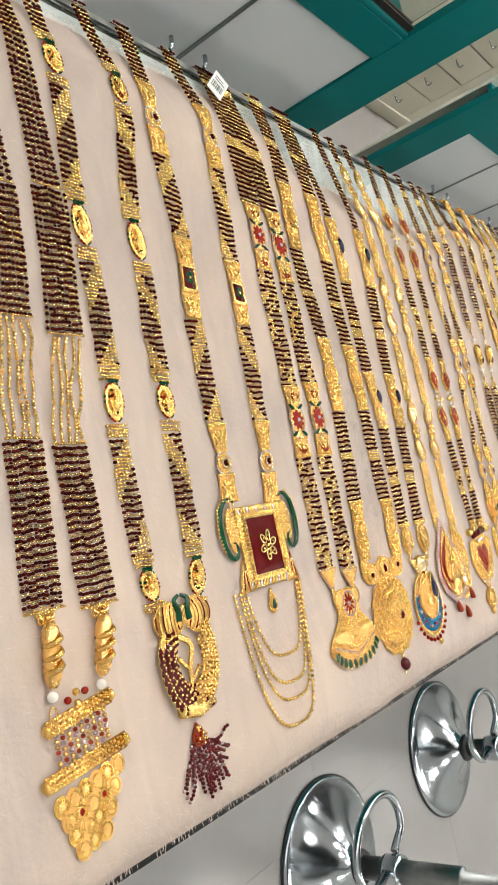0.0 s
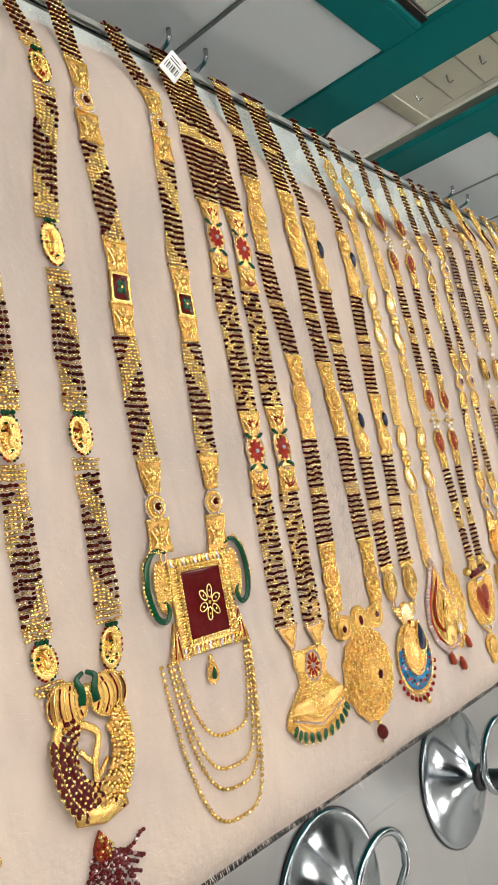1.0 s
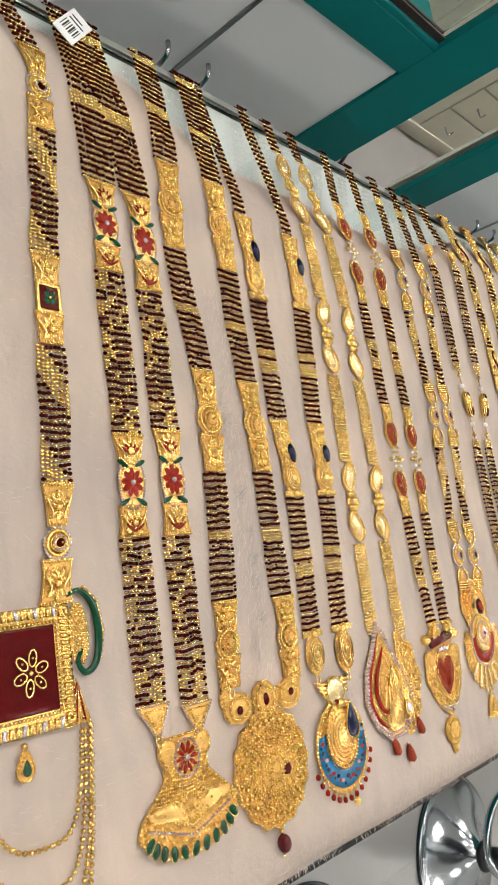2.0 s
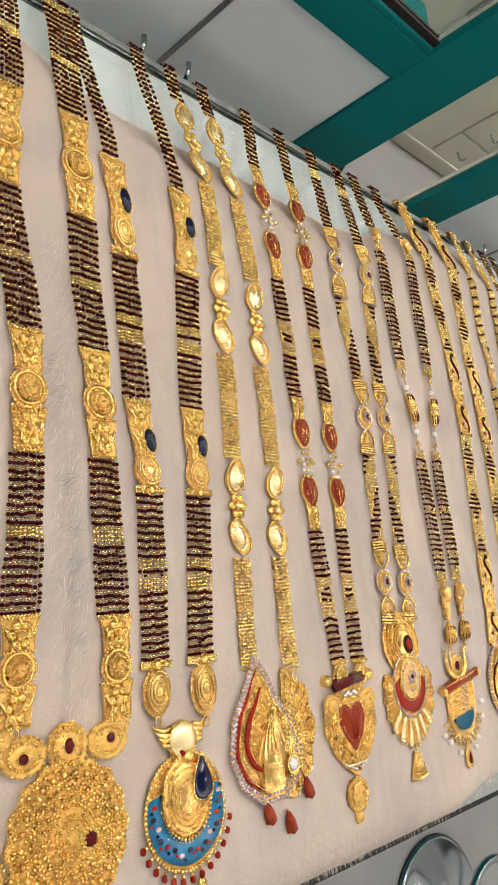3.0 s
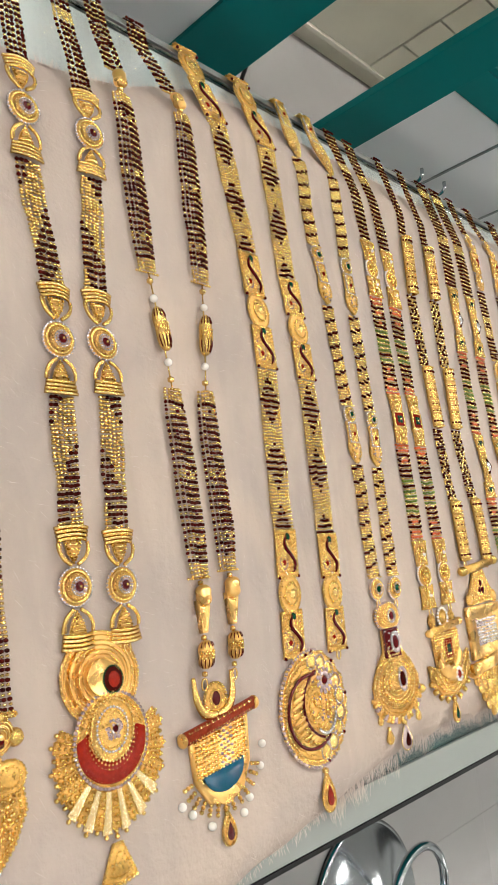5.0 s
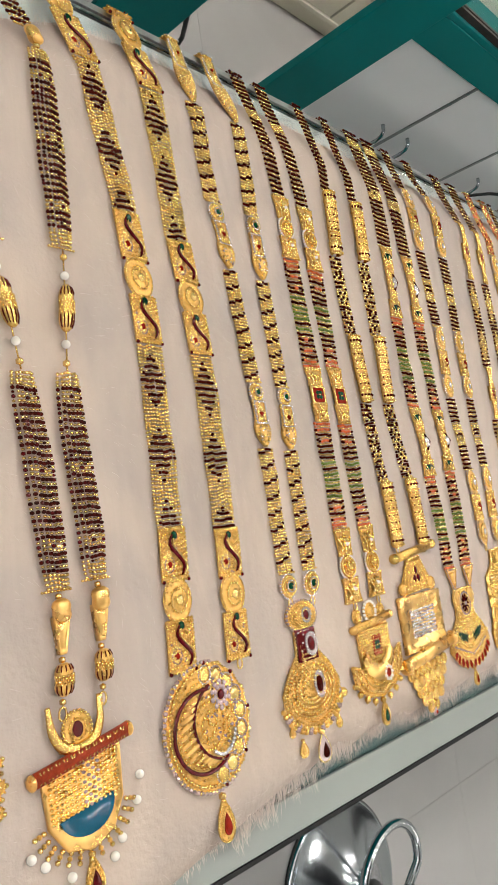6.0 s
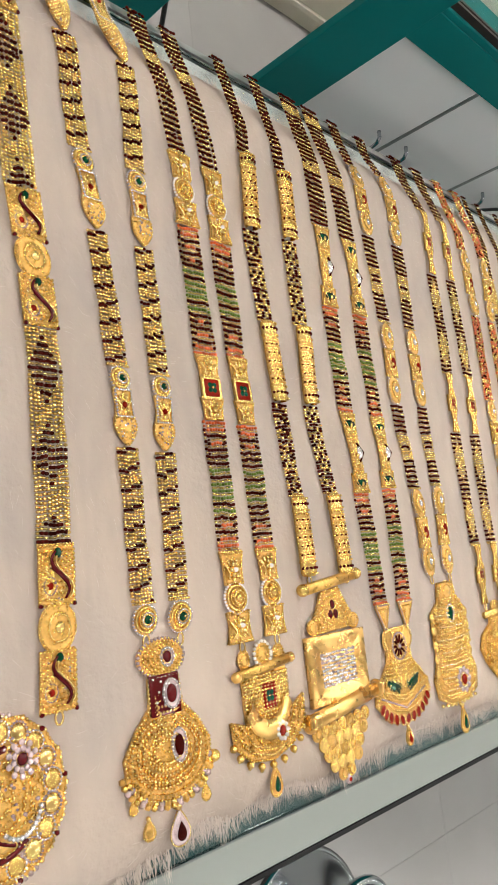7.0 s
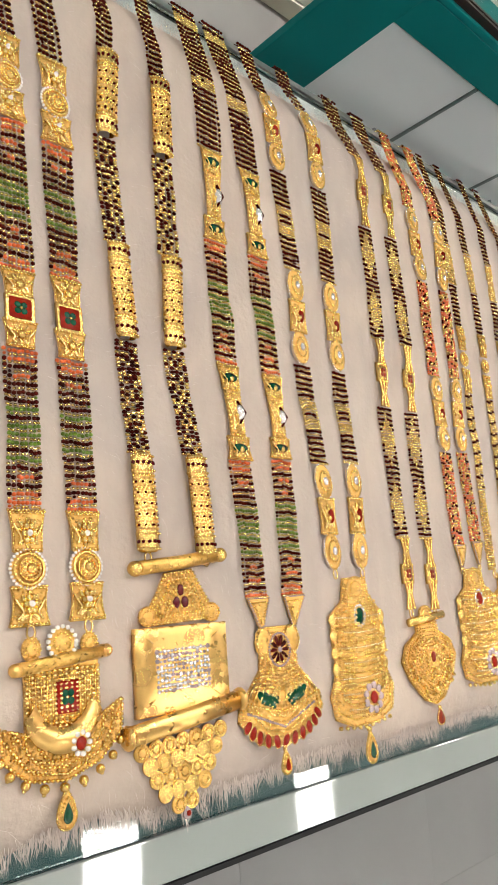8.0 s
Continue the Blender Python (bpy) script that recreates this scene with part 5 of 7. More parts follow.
def pendant_peacocks(t):
    c, v0 = 0.293, -.164
    p = Piece()
    ring = oval(c, v0 - .004, .0225, .031, 36)
    p.wire([(a, b, .003) for a, b in ring], .0032, M_GOLD, True, 8)
    for k in range(4):
        p.grains([(a, b) for a, b in oval(c, v0 - .004, .0165 + .0026 * k, .0245 + .0028 * k, 30, a0=-1.35, a1=.75)], .0062, .0014, (M_BEAD, M_GOLD)[k % 2], closed=False)
    p.scatter(c, v0 - .034, .014, .004, .0066, .0012, [M_BEAD, M_ANTIQUE, M_MAROON], 50)
    p.wire([(c - .016, v0 - .032, .004), (c, v0 - .036, .005), (c + .014, v0 - .033, .004)], .0046, M_GOLD, False, 8)
    p.wire([(c - .002, v0 - .03, .003), (c - .001, v0 - .01, .004), (c + .003, v0 + .004, .004), (c - .008, v0 + .012, .003)], .0022, M_GOLD, False, 6)
    p.wire([(c, v0 - .012, .004), (c - .009, v0 - .002, .003)], .0016, M_GOLD, False, 6)
    p.wire([(c, v0 - .018, .004), (c + .008, v0 - .01, .003)], .0016, M_GOLD, False, 6)
    p.grains([(a, b) for a, b in oval(c, v0 - .004, .0225, .031, 36, a0=-2.9, a1=.4)], .0066, .0013, M_BEAD, closed=False)
    for k in range(6):
        q = .54 + .085 * k
        row = oval(c, v0 - .004, .0225 * q, .031 * q, 34, a0=2.3, a1=6.9)
        for j, (a, b) in enumerate(row):
            p.ball(a, b, .0034 + .0030 * math.sin(math.pi * (k + .5) / 6), .0016, (M_MAROON if (j + k) % 2 and a < c and b > v0 - .030 else (M_BEAD, M_GOLD, M_ANTIQUE)[(j + 2 * k) % 3]))
    body = p.put("pendant", t, "open gold oval with two enamelled peacocks")
    for s in (-1, 1):
        q = Piece()
        q.plate(oval(c + s * .013, v0 + .022, .0125, .0115, 20), .003, .002, M_ANTIQUE, .003)
        for k in range(7):
            e = s * (-.0095 + .0030 * k)
            q.wire([(c + s * .013 + e + s * .003 * (1 - y * y), v0 + .022 + .0100 * y * (1 - (e / .018) ** 2) ** .5, .0074 - 14 * e * e - .0022 * y * y) for y in (-.95, -.6, -.2, .2, .6, .95)], .0006, M_BEAD if k % 2 else M_MAROON, False, 5)
        q.grains(oval(c + s * .013, v0 + .022, .0125, .0115, 20), .0052, .0009, M_BEAD)
        q.wire([(c + s * .005, v0 + .020, .006), (c + s * .004, v0 + .027, .007), (c + s * .006, v0 + .033, .006), (c + s * .001, v0 + .036, .005)], [.0026, .0022, .0018, .0012], M_GREEN, False, 8)
        q.put("peacock", body, "peacock with green enamel neck")
        q = Piece()
        for r in range(9):
            for k in range(3 if s < 0 else 2):
                a = (math.pi - .35 if s < 0 else .35) + s * (-.16 * r) * -1 if s < 0 else .2 - .16 * r
                rad = .0165 + .0046 * k
                u, v = c + rad * math.cos(a if s > 0 else math.pi - (.2 - .16 * r)), v0 - .002 + rad * 1.35 * math.sin(.2 - .16 * r)
                if s > 0:
                    continue
                q = Piece()
                q.plate(drop(u, v, .0032, .0044, 10), .0060, .001, M_BEAD, .0012)
                q.plate(drop(u, v, .0024, .0034, 10), .0072, .001, M_MAROON, .0012)
                q.ball(u, v - .001, .0094, .0010, M_BEAD)
                q.put("feather", body, "maroon enamel feather edged in gold")
    q = Piece()
    q.plate(drop(c - .004, -.214, .0062, .0075, 16), .001, .003, M_RUST, .004)
    q.scatter(c - .004, -.214, .005, .006, .007, .0011, [M_BEAD, M_GOLD, M_RED], 24)
    q.put("tassel_cap", body, "studded tassel cap")
    q = Piece()
    for k in range(30):
        u, v, a = c - .011 + .0005 * k, -.219, -2.0 + .05 * k
        for s in range(9 + (k * 5) % 6):
            q.ball(u, v, .0016 + .0004 * (s % 2), .0013, M_MAROON if (s + k) % 7 else M_ROSE)
            a += rng.uniform(-.28, .28)
            u, v = u + .0026 * math.cos(a) * .8, v + .0026 * math.sin(a)
    q.put("tassel", body, "loose tassel of maroon beads")


def pendant_frame(t):
    c, d = 0.386, -.110
    p = Piece()
    p.plate(rect(c - .0265, c + .0265, d - .030, d + .030, n=5), .001, .004, M_GOLD, 0, .78)
    for k in range(17):
        for s in (-1, 1):
            p.wire([(c + s * .0265, d - .028 + .0035 * k, .004), (c + s * .0205, d - .0275 + .0035 * k, .0062)], .0013, M_GOLD, False, 6)
        if k < 15:
            for s in (-1, 1):
                p.wire([(c - .0245 + .0035 * k, d + s * .030, .004), (c - .024 + .0035 * k, d + s * .0245, .0062)], .0013, M_CRYSTAL if k % 3 == 0 else M_GOLD, False, 6)
    p.grains(rect(c - .0185, c + .0185, d - .022, d + .022, n=1), .006, .0010, M_BEAD)
    body = p.put("pendant", t, "square gold frame about a maroon tile")
    q = Piece()
    q.plate(rect(c - .017, c + .017, d - .0205, d + .0205, n=4), .0035, .002, M_MAROON, .0006, .96)
    tile = q.put("tile", body, "glossy maroon enamel tile")
    q = Piece()
    for k in range(6):
        a = math.pi * k / 3 + .3
        petal = [(.0062 + .0036 * math.cos(b), .0021 * math.sin(b)) for b in [2 * math.pi * j / 10 for j in range(10)]]
        q.wire([(c + .002 + x * math.cos(a) - y * math.sin(a), d - .001 + 1.15 * (x * math.sin(a) + y * math.cos(a)), .0072) for x, y in petal], .0006, M_BEAD, True, 5)
        q.ball(c + .002 + .0062 * math.cos(a), d - .001 + .0072 * math.sin(a), .0072, .0009, M_GOLD)
    q.ball(c + .002, d - .001, .0066, .0016, M_GOLD)
    q.put("flower", tile, "gold wire flower")
    for s in (-1, 1):
        q = Piece()
        e = c + s * .0365
        curve = [(e - s * .010, d + .034), (e - s * .002, d + .036), (e + s * .006, d + .028), (e + s * .0085, d + .012), (e + s * .005, d - .002), (e - s * .002, d - .006), (e - s * .006, d + .000), (e - s * .003, d + .006)]
        q.wire([(a, b, .004) for a, b in curve], [.0010, .0016, .0022, .0024, .0022, .0018, .0015, .0010], M_GREEN, False, 8)
        q.grains([(a + s * .003, b + .0015) for a, b in curve[:6]], .0035, .0013, M_BEAD, closed=False)
        q.plate(oval(e - s * .004, d + .014, .006, .016, 16), .001, .0016, M_GOLD, .002)
        q.put("peacock", body, "curling green enamel peacock")
        q = Piece()
        q.plate([(e - s * .008, d - .008), (e - s * .001, d - .030), (e - s * .0165, d - .031)], .001, .002, M_GOLD, .0015, .9, None)
        for k in range(6):
            q.wire([(e - s * .008, d - .010, .004), (e - s * (.002 + .0026 * k), d - .029, .0042)], .0006, M_RED if k % 2 else M_BEAD, False, 5)
        q.put("fan", body, "small pleated fan")
    hanging(body, c - .003, d - .032, .0075, M_GOLD, M_GREEN, 1.9)
    left, right = c - .043, c + .036
    for k, (a, b, deep) in enumerate(((0, 0, -.108), (.006, -.001, -.089), (.009, -.004, -.076), (.013, -.006, -.055))):
        q = Piece()
        u0, u1 = left + a, right + b
        pts = []
        for s in range(41):
            x = s / 40
            y = d - .031 + deep * (1 - (2 * x - 1) ** 4) ** .8 * (.85 + .3 * x * (1 - x))
            pts.append((u0 + (u1 - u0) * x + .006 * math.sin(math.pi * x), y))
        q.grains(pts, .0018, .00155, M_BEAD, closed=False, step=.0036)
        q.wire([(u, v, .0012) for u, v in pts], .0004, M_GOLD, False, 4)
        q.put("chain", body, "fine swagged bead chain")


def pendant_fan(t, c, top, low, half, leaf=M_GREEN, flower=M_RED, inner=None, tip=None):
    """A flower over a wide fan edged with leaf stones."""
    h = top - low
    p = Piece()
    p.plate([(c + a, b) for a, b in ((-.40 * half, top), (.40 * half, top), (.45 * half, top - .35 * h), (.95 * half, top - .62 * h), (half, top - .74 * h), (.6 * half, low + .06 * h), (0, low), (-.6 * half, low + .06 * h), (-half, top - .74 * h), (-.95 * half, top - .62 * h), (-.45 * half, top - .35 * h))],
            .001, .0024, M_GOLD, .0024, .92, (c, top - .55 * h))
    for r in range(7):
        y = top - (.34 + .028 * r) * h
        p.grains([(c - (.38 + .05 * r) * half, y), (c, y - .03 * h), (c + (.38 + .05 * r) * half, y)], .0058, .0008, (M_BEAD, M_GOLD)[r % 2], closed=False)
    p.grains([(c - .9 * half, top - .60 * h), (c - .3 * half, top - .68 * h), (c, top - .76 * h), (c + .3 * half, top - .68 * h), (c + .9 * half, top - .60 * h)], .005, .0011, M_BEAD, closed=False)
    p.grains([(c - .8 * half, top - .68 * h), (c, low + .16 * h), (c + .8 * half, top - .68 * h)], .0046, .0011, M_ROSE, closed=False)
    for s in (-1, 1):
        p.dome(c + s * .34 * half, top - .12 * h, .2 * half, .13 * h, .003, M_ANTIQUE, .003, 10)
        p.grains(oval(c + s * .34 * half, top - .12 * h, .17 * half, .11 * h, 16), .0052, .0010, M_BEAD)
        if inner is None:
            p.plate([(c + s * x * half, top - y * h) for x, y in ((.05, .60), (.35, .52), (.82, .545), (.80, .60), (.55, .66), (.12, .72))], .0046, .0010, M_SATIN, .0018, .9)
        for k in range(6 if inner is not None else 0):
            p.wire([(c + s * (.06 + .11 * k) * half, top - (.50 - .01 * k) * h, .0058), (c + s * (.10 + .14 * k) * half, top - (.66 - .018 * k) * h, .0056)], .0009, M_BEAD if k % 2 else M_GOLD, False, 5)
    body = p.put("pendant", t, "fan shaped gold pendant edged with leaf stones")
    q = Piece()
    for k in range(10):
        a = 2 * math.pi * k / 10
        petal(q, c + .05 * half * math.cos(a), top - .2 * h + .05 * half * math.sin(a), a, .19 * half, .042 * half, .0052, .0014, flower)
    q.dome(c, top - .2 * h, .05 * half, .05 * half, .0022, M_ROSE, .0064, 10)
    q.grains(oval(c, top - .2 * h, .25 * half, .27 * half, 20), .0062, .0009, M_ROSE)
    q.put("flower", body, "round enamel flower")
    if inner is not None:
        for s in (-1, 1):
            stone_part(body, "enamel", [(c + s * x * half, top - y * h) for x, y in ((.05, .60), (.2, .56), (.62, .50), (.5, .62), (.2, .68))], .0052, .001, inner, dome=.001)
    for k in range(11):
        a = -2.80 + 2.46 * k / 10
        u, v = c + .88 * half * math.cos(a), top - .70 * h + .25 * h * math.sin(a)
        q = Piece()
        lf = []
        for j in range(10):
            b = 2 * math.pi * j / 10
            x, y = .075 * half * math.cos(b), .115 * half * math.sin(b)
            r = a + math.pi / 2 + (.5 if u < c else -.5)
            lf.append((u + x * math.cos(r) - y * math.sin(r), v + x * math.sin(r) + y * math.cos(r)))
        q.plate(lf, .004, .0012, leaf, .002, .85)
        q.grains(lf, .0046, .0006, M_BEAD)
        q.put("leaf_stone", body)
    if tip is not None:
        hanging(body, c, low, .0065, M_GOLD, tip, 2.0)


def pendant_disc(t):
    c, v0, r = .548, -.197, .0335
    p = Piece()
    p.plate(oval(c, v0, r, r * 1.06, 64, 16, .035), .001, .003, M_GOLD, .0015, .88)
    p.plate(oval(c, v0, r * .62, r * .66, 40, 20, .02), .0045, .002, M_GOLD, .003, .84)
    for s, n, k in ((.80, 26, .0019), (.90, 34, .0013), (.50, 20, .0013), (.66, 30, .0011)):
        for i in range(n):
            a = 2 * math.pi * i / n
            p.ball(c + r * s * math.cos(a), v0 + r * 1.06 * s * math.sin(a), .0058 if s > .6 else .009, k, (M_GOLD, M_BEAD)[i % 2])
    p.scatter(c, v0, r * .8, r * .85, .0052, .0010, [M_GOLD, M_BEAD, M_ANTIQUE], 220, .68)
    for s in (-1, 1):
        p.plate(oval(c + s * .024, v0 + .040, .0125, .0095, 20), .001, .003, M_GOLD, .003)
        p.grains(oval(c + s * .024, v0 + .040, .0085, .0065, 16), .0052, .0009, M_BEAD)
        p.plate(oval(c + s * .033, v0 + .047, .0055, .0075, 14), .001, .002, M_GOLD, .002)
    p.plate(oval(c, v0 + .041, .0115, .0115, 24, 10, .06), .002, .003, M_GOLD, .0026)
    p.grains(oval(c, v0 + .041, .0085, .0085, 18), .006, .001, M_BEAD)
    body = p.put("pendant", t, "large round scalloped gold pendant")
    for u, v, a, b in ((c + .0095, v0 - .003, .0044, .0048), (c, v0 + .041, .0034, .0048), (c - .025, v0 + .039, .003, .003), (c + .025, v0 + .041, .003, .003)):
        q = Piece()
        q.grains(oval(u, v, a, b, 14), .0088 if v < v0 + .01 else .0064, .0007, M_BEAD)
        q.dome(u, v, a * .8, b * .8, .0026, M_MAROON, .0085 if v < v0 + .01 else .0062, 14)
        q.put("stone", body, "dark red stone")
    q = Piece()
    q.ball(c + .001, v0 - r * 1.06 - .003, .003, .0018, M_BEAD)
    q.ball(c + .001, v0 - r * 1.06 - .010, .0045, .0045, M_MAROON, rv=.0058, fine=True)
    q.ball(c + .001, v0 - r * 1.06 - .017, .002, .0012, M_BEAD)
    q.put("drop", body, "dark red glass drop")


def arc_band(p, c, v, r0, r1, a0, a1, z, h, mat, off=0.0, n=28):
    """A crescent between two circles."""
    vs, fs = [], []
    for k in range(n + 1):
        a = a0 + (a1 - a0) * k / n
        o = (c + r1 * math.cos(a), v + r1 * math.sin(a))
        i = (c + r0 * math.cos(a), v + off + r0 * math.sin(a))
        vs += [(*i, z), (*i, z + h), ((i[0] + o[0]) / 2, (i[1] + o[1]) / 2, z + h * 1.5), (*o, z + h), (*o, z)]
    for k in range(n):
        for j in range(4):
            fs.append((k * 5 + j, k * 5 + j + 1, k * 5 + j + 6, k * 5 + j + 5))
    p.add(vs, fs, mat)


def pendant_blue(t):
    c, v0 = .622, -.200
    p = Piece()
    p.plate(oval(c, v0, .0285, .030, 40), .001, .002, M_GOLD, .001, .9)
    p.grains(oval(c, v0, .0288, .0303, 40), .003, .0012, M_BEAD)
    p.plate(oval(c, v0 + .008, .017, .021, 32), .004, .002, M_SATIN, .004, .9)
    p.grains(oval(c, v0 + .007, .0175, .0215, 32), .0062, .0012, M_BEAD)
    for k in (.86, .72, .58, .44):
        p.grains(oval(c, v0 + .007, .0165 * k, .0205 * k, 28), .0095 - .0042 * k * k, .0008, (M_BEAD, M_GOLD)[k in (.72, .44)])
    p.dome(c, v0 + .037, .0115, .0105, .0085, M_PALE, .002, 18)
    p.ball(c + .001, v0 + .028, .006, .0042, M_GOLD, fine=True)
    for s in (-1, 1):
        for k in range(4):
            p.wire([(c + s * .008, v0 + .044 - .003 * k, .005), (c + s * .014, v0 + .043 - .0025 * k, .0056), (c + s * (.0205 - .002 * k), v0 + .046 - .003 * k, .003)], [.0018, .0014, .0007], (M_GOLD, M_BEAD)[k % 2], False, 6)
    p.grains(oval(c, v0 + .037, .0100, .0092, 18), .0062, .0009, M_BEAD)
    body = p.put("pendant", t, "round gold pendant with turquoise crescent and blue drop")
    q = Piece()
    arc_band(q, c, v0, .0185, .0272, -3.5, .36, .0034, .0012, M_SKY, .005)
    cres = q.put("crescent", body, "turquoise enamel crescent painted with flowers")
    q = Piece()
    for k in range(15):
        a = -3.3 + 3.45 * k / 14
        rr = .0232 + .0012 * math.sin(k * 2.4)
        m = (M_RED, M_BLUE, M_ROSE, M_BLUE)[k % 4]
        q.dome(c + rr * math.cos(a), v0 + .0022 + rr * math.sin(a), .0021, .0014, .0009, m, .0052, 7)
        q.dome(c + (rr + .002) * math.cos(a + .1), v0 + .002 + (rr + .002) * math.sin(a + .1), .0012, .0010, .0008, (M_BLUE, M_RED)[k % 2], .0052, 6)
    q.put("painted_vine", cres)
    q = Piece()
    q.plate(drop(c + .010, v0 + .016, .0088, .0135), .0085, .0016, M_GOLD, 0, .86)
    q.grains(drop(c + .010, v0 + .016, .0088, .0135), .0104, .0008, M_BEAD)
    q.put("setting", body)
    stone_part(body, "stone", drop(c + .010, v0 + .0155, .0076, .0118), .0095, .0016, M_BLUE, "deep blue ribbed drop stone", .003)
    q = Piece()
    q.dome(c - .003, v0 + .030, .0016, .0016, .0014, M_RED, .0096, 10)
    q.put("stone", body, "small red stone")
    for k in range(13):
        a = -2.75 + 2.45 * k / 12
        q = Piece()
        u, v = c + .031 * math.cos(a), v0 + .0325 * math.sin(a)
        q.ball(u, v, .0025, .0012, M_BEAD)
        q.ball(c + .0335 * math.cos(a), v0 + .0352 * math.sin(a), .0028, .0018, M_RED, rv=.0024)
        q.put("fringe_bead", body)
    hanging(body, c + .008, v0 - .033, .0045, M_GOLD, None, 1.4)


def pendant_paisley(t):
    c, v0 = .695, -.176
    def pais(s, shift=0):
        return [(c + shift + s * x, v0 + s * y) for x, y in ((-.012, .045), (-.022, .028), (-.033, .010), (-.0375, -.012), (-.030, -.030), (-.014, -.041), (.006, -.040), (.020, -.030), (.024, -.012), (.016, .006), (.004, .020), (-.003, .034))]
    p = Piece()
    p.plate(pais(1.0), .001, .0026, M_GOLD, .0012, .94)
    p.plate([(c + .010 + .030 * math.cos(a) * (1 + .06 * math.cos(9 * a)), v0 - .004 + .038 * math.sin(a) * (1 + .06 * math.cos(9 * a))) for a in [-1.7 + 3.2 * k / 30 for k in range(31)]], .0008, .002, M_GOLD, .003, .94, (c + .012, v0 - .004))
    for k in range(13):
        a = -1.5 + 2.9 * k / 12
        p.wire([(c + .012, v0 - .008, .006), (c + .010 + .029 * math.cos(a), v0 - .004 + .036 * math.sin(a), .0036)], .0009, M_GOLD, False, 5)
    p.grains(pais(1.0), .0040, .0017, M_ROSE, step=.0034)
    p.grains(pais(.91, -.002), .0052, .0014, M_ROSE, step=.0030)
    p.grains(pais(.82, -.002), .0052, .0010, M_BEAD)
    body = p.put("pendant", t, "paisley gold pendant with ribbed fan")
    q = Piece()
    for s, z in ((.80, .005), (.58, .0062)):
        pts = pais(s, -.003)[:6]
        q.wire([(a, b, z) for a, b in pts], [.0008, .0016, .002, .002, .0018, .001], M_RED, False, 6)
    q.put("enamel_line", body, "curving red enamel lines")
    q = Piece()
    q.plate(drop(c - .004, v0 - .012, .0155, .026, 24, .004), .0045, .0016, M_SATIN, .0055, .94)
    for k in range(7):
        x = -.012 + .004 * k
        q.wire([(c - .002, v0 + .012, .008), (c - .003 + x * .7, v0 - .008, .0112 - abs(x) * .2), (c - .002 + x, v0 - .030, .0068)], .0007, M_GOLD, False, 5)
    q.put("leaf", body, "domed ribbed gold leaf")
    q = Piece()
    q.plate(oval(c + .013, v0 - .023, .0062, .0062, 18), .008, .0016, M_GOLD, 0, .8)
    q.grains(oval(c + .013, v0 - .023, .0064, .0064, 18), .0098, .0009, M_BEAD)
    q.dome(c + .013, v0 - .023, .0042, .0042, .0024, M_CRYSTAL, .009, 10)
    q.put("stone", body, "clear white stone")
    for u, v in ((c - .012, v0 - .047), (c + .006, v0 - .056), (c + .026, v0 - .040)):
        q = Piece()
        q.ball(u, v + .007, .003, .0012, M_BEAD)
        q.wire([(u, v + .006, .004), (u + .001, v + .001, .0045), (u + .002, v - .005, .005)], [.0016, .0038, .0044], M_RUST, False, 10)
        q.dome(u + .002, v - .004, .003, .003, .002, M_RED, .006, 8)
        q.put("bell", body, "small red enamel bell")


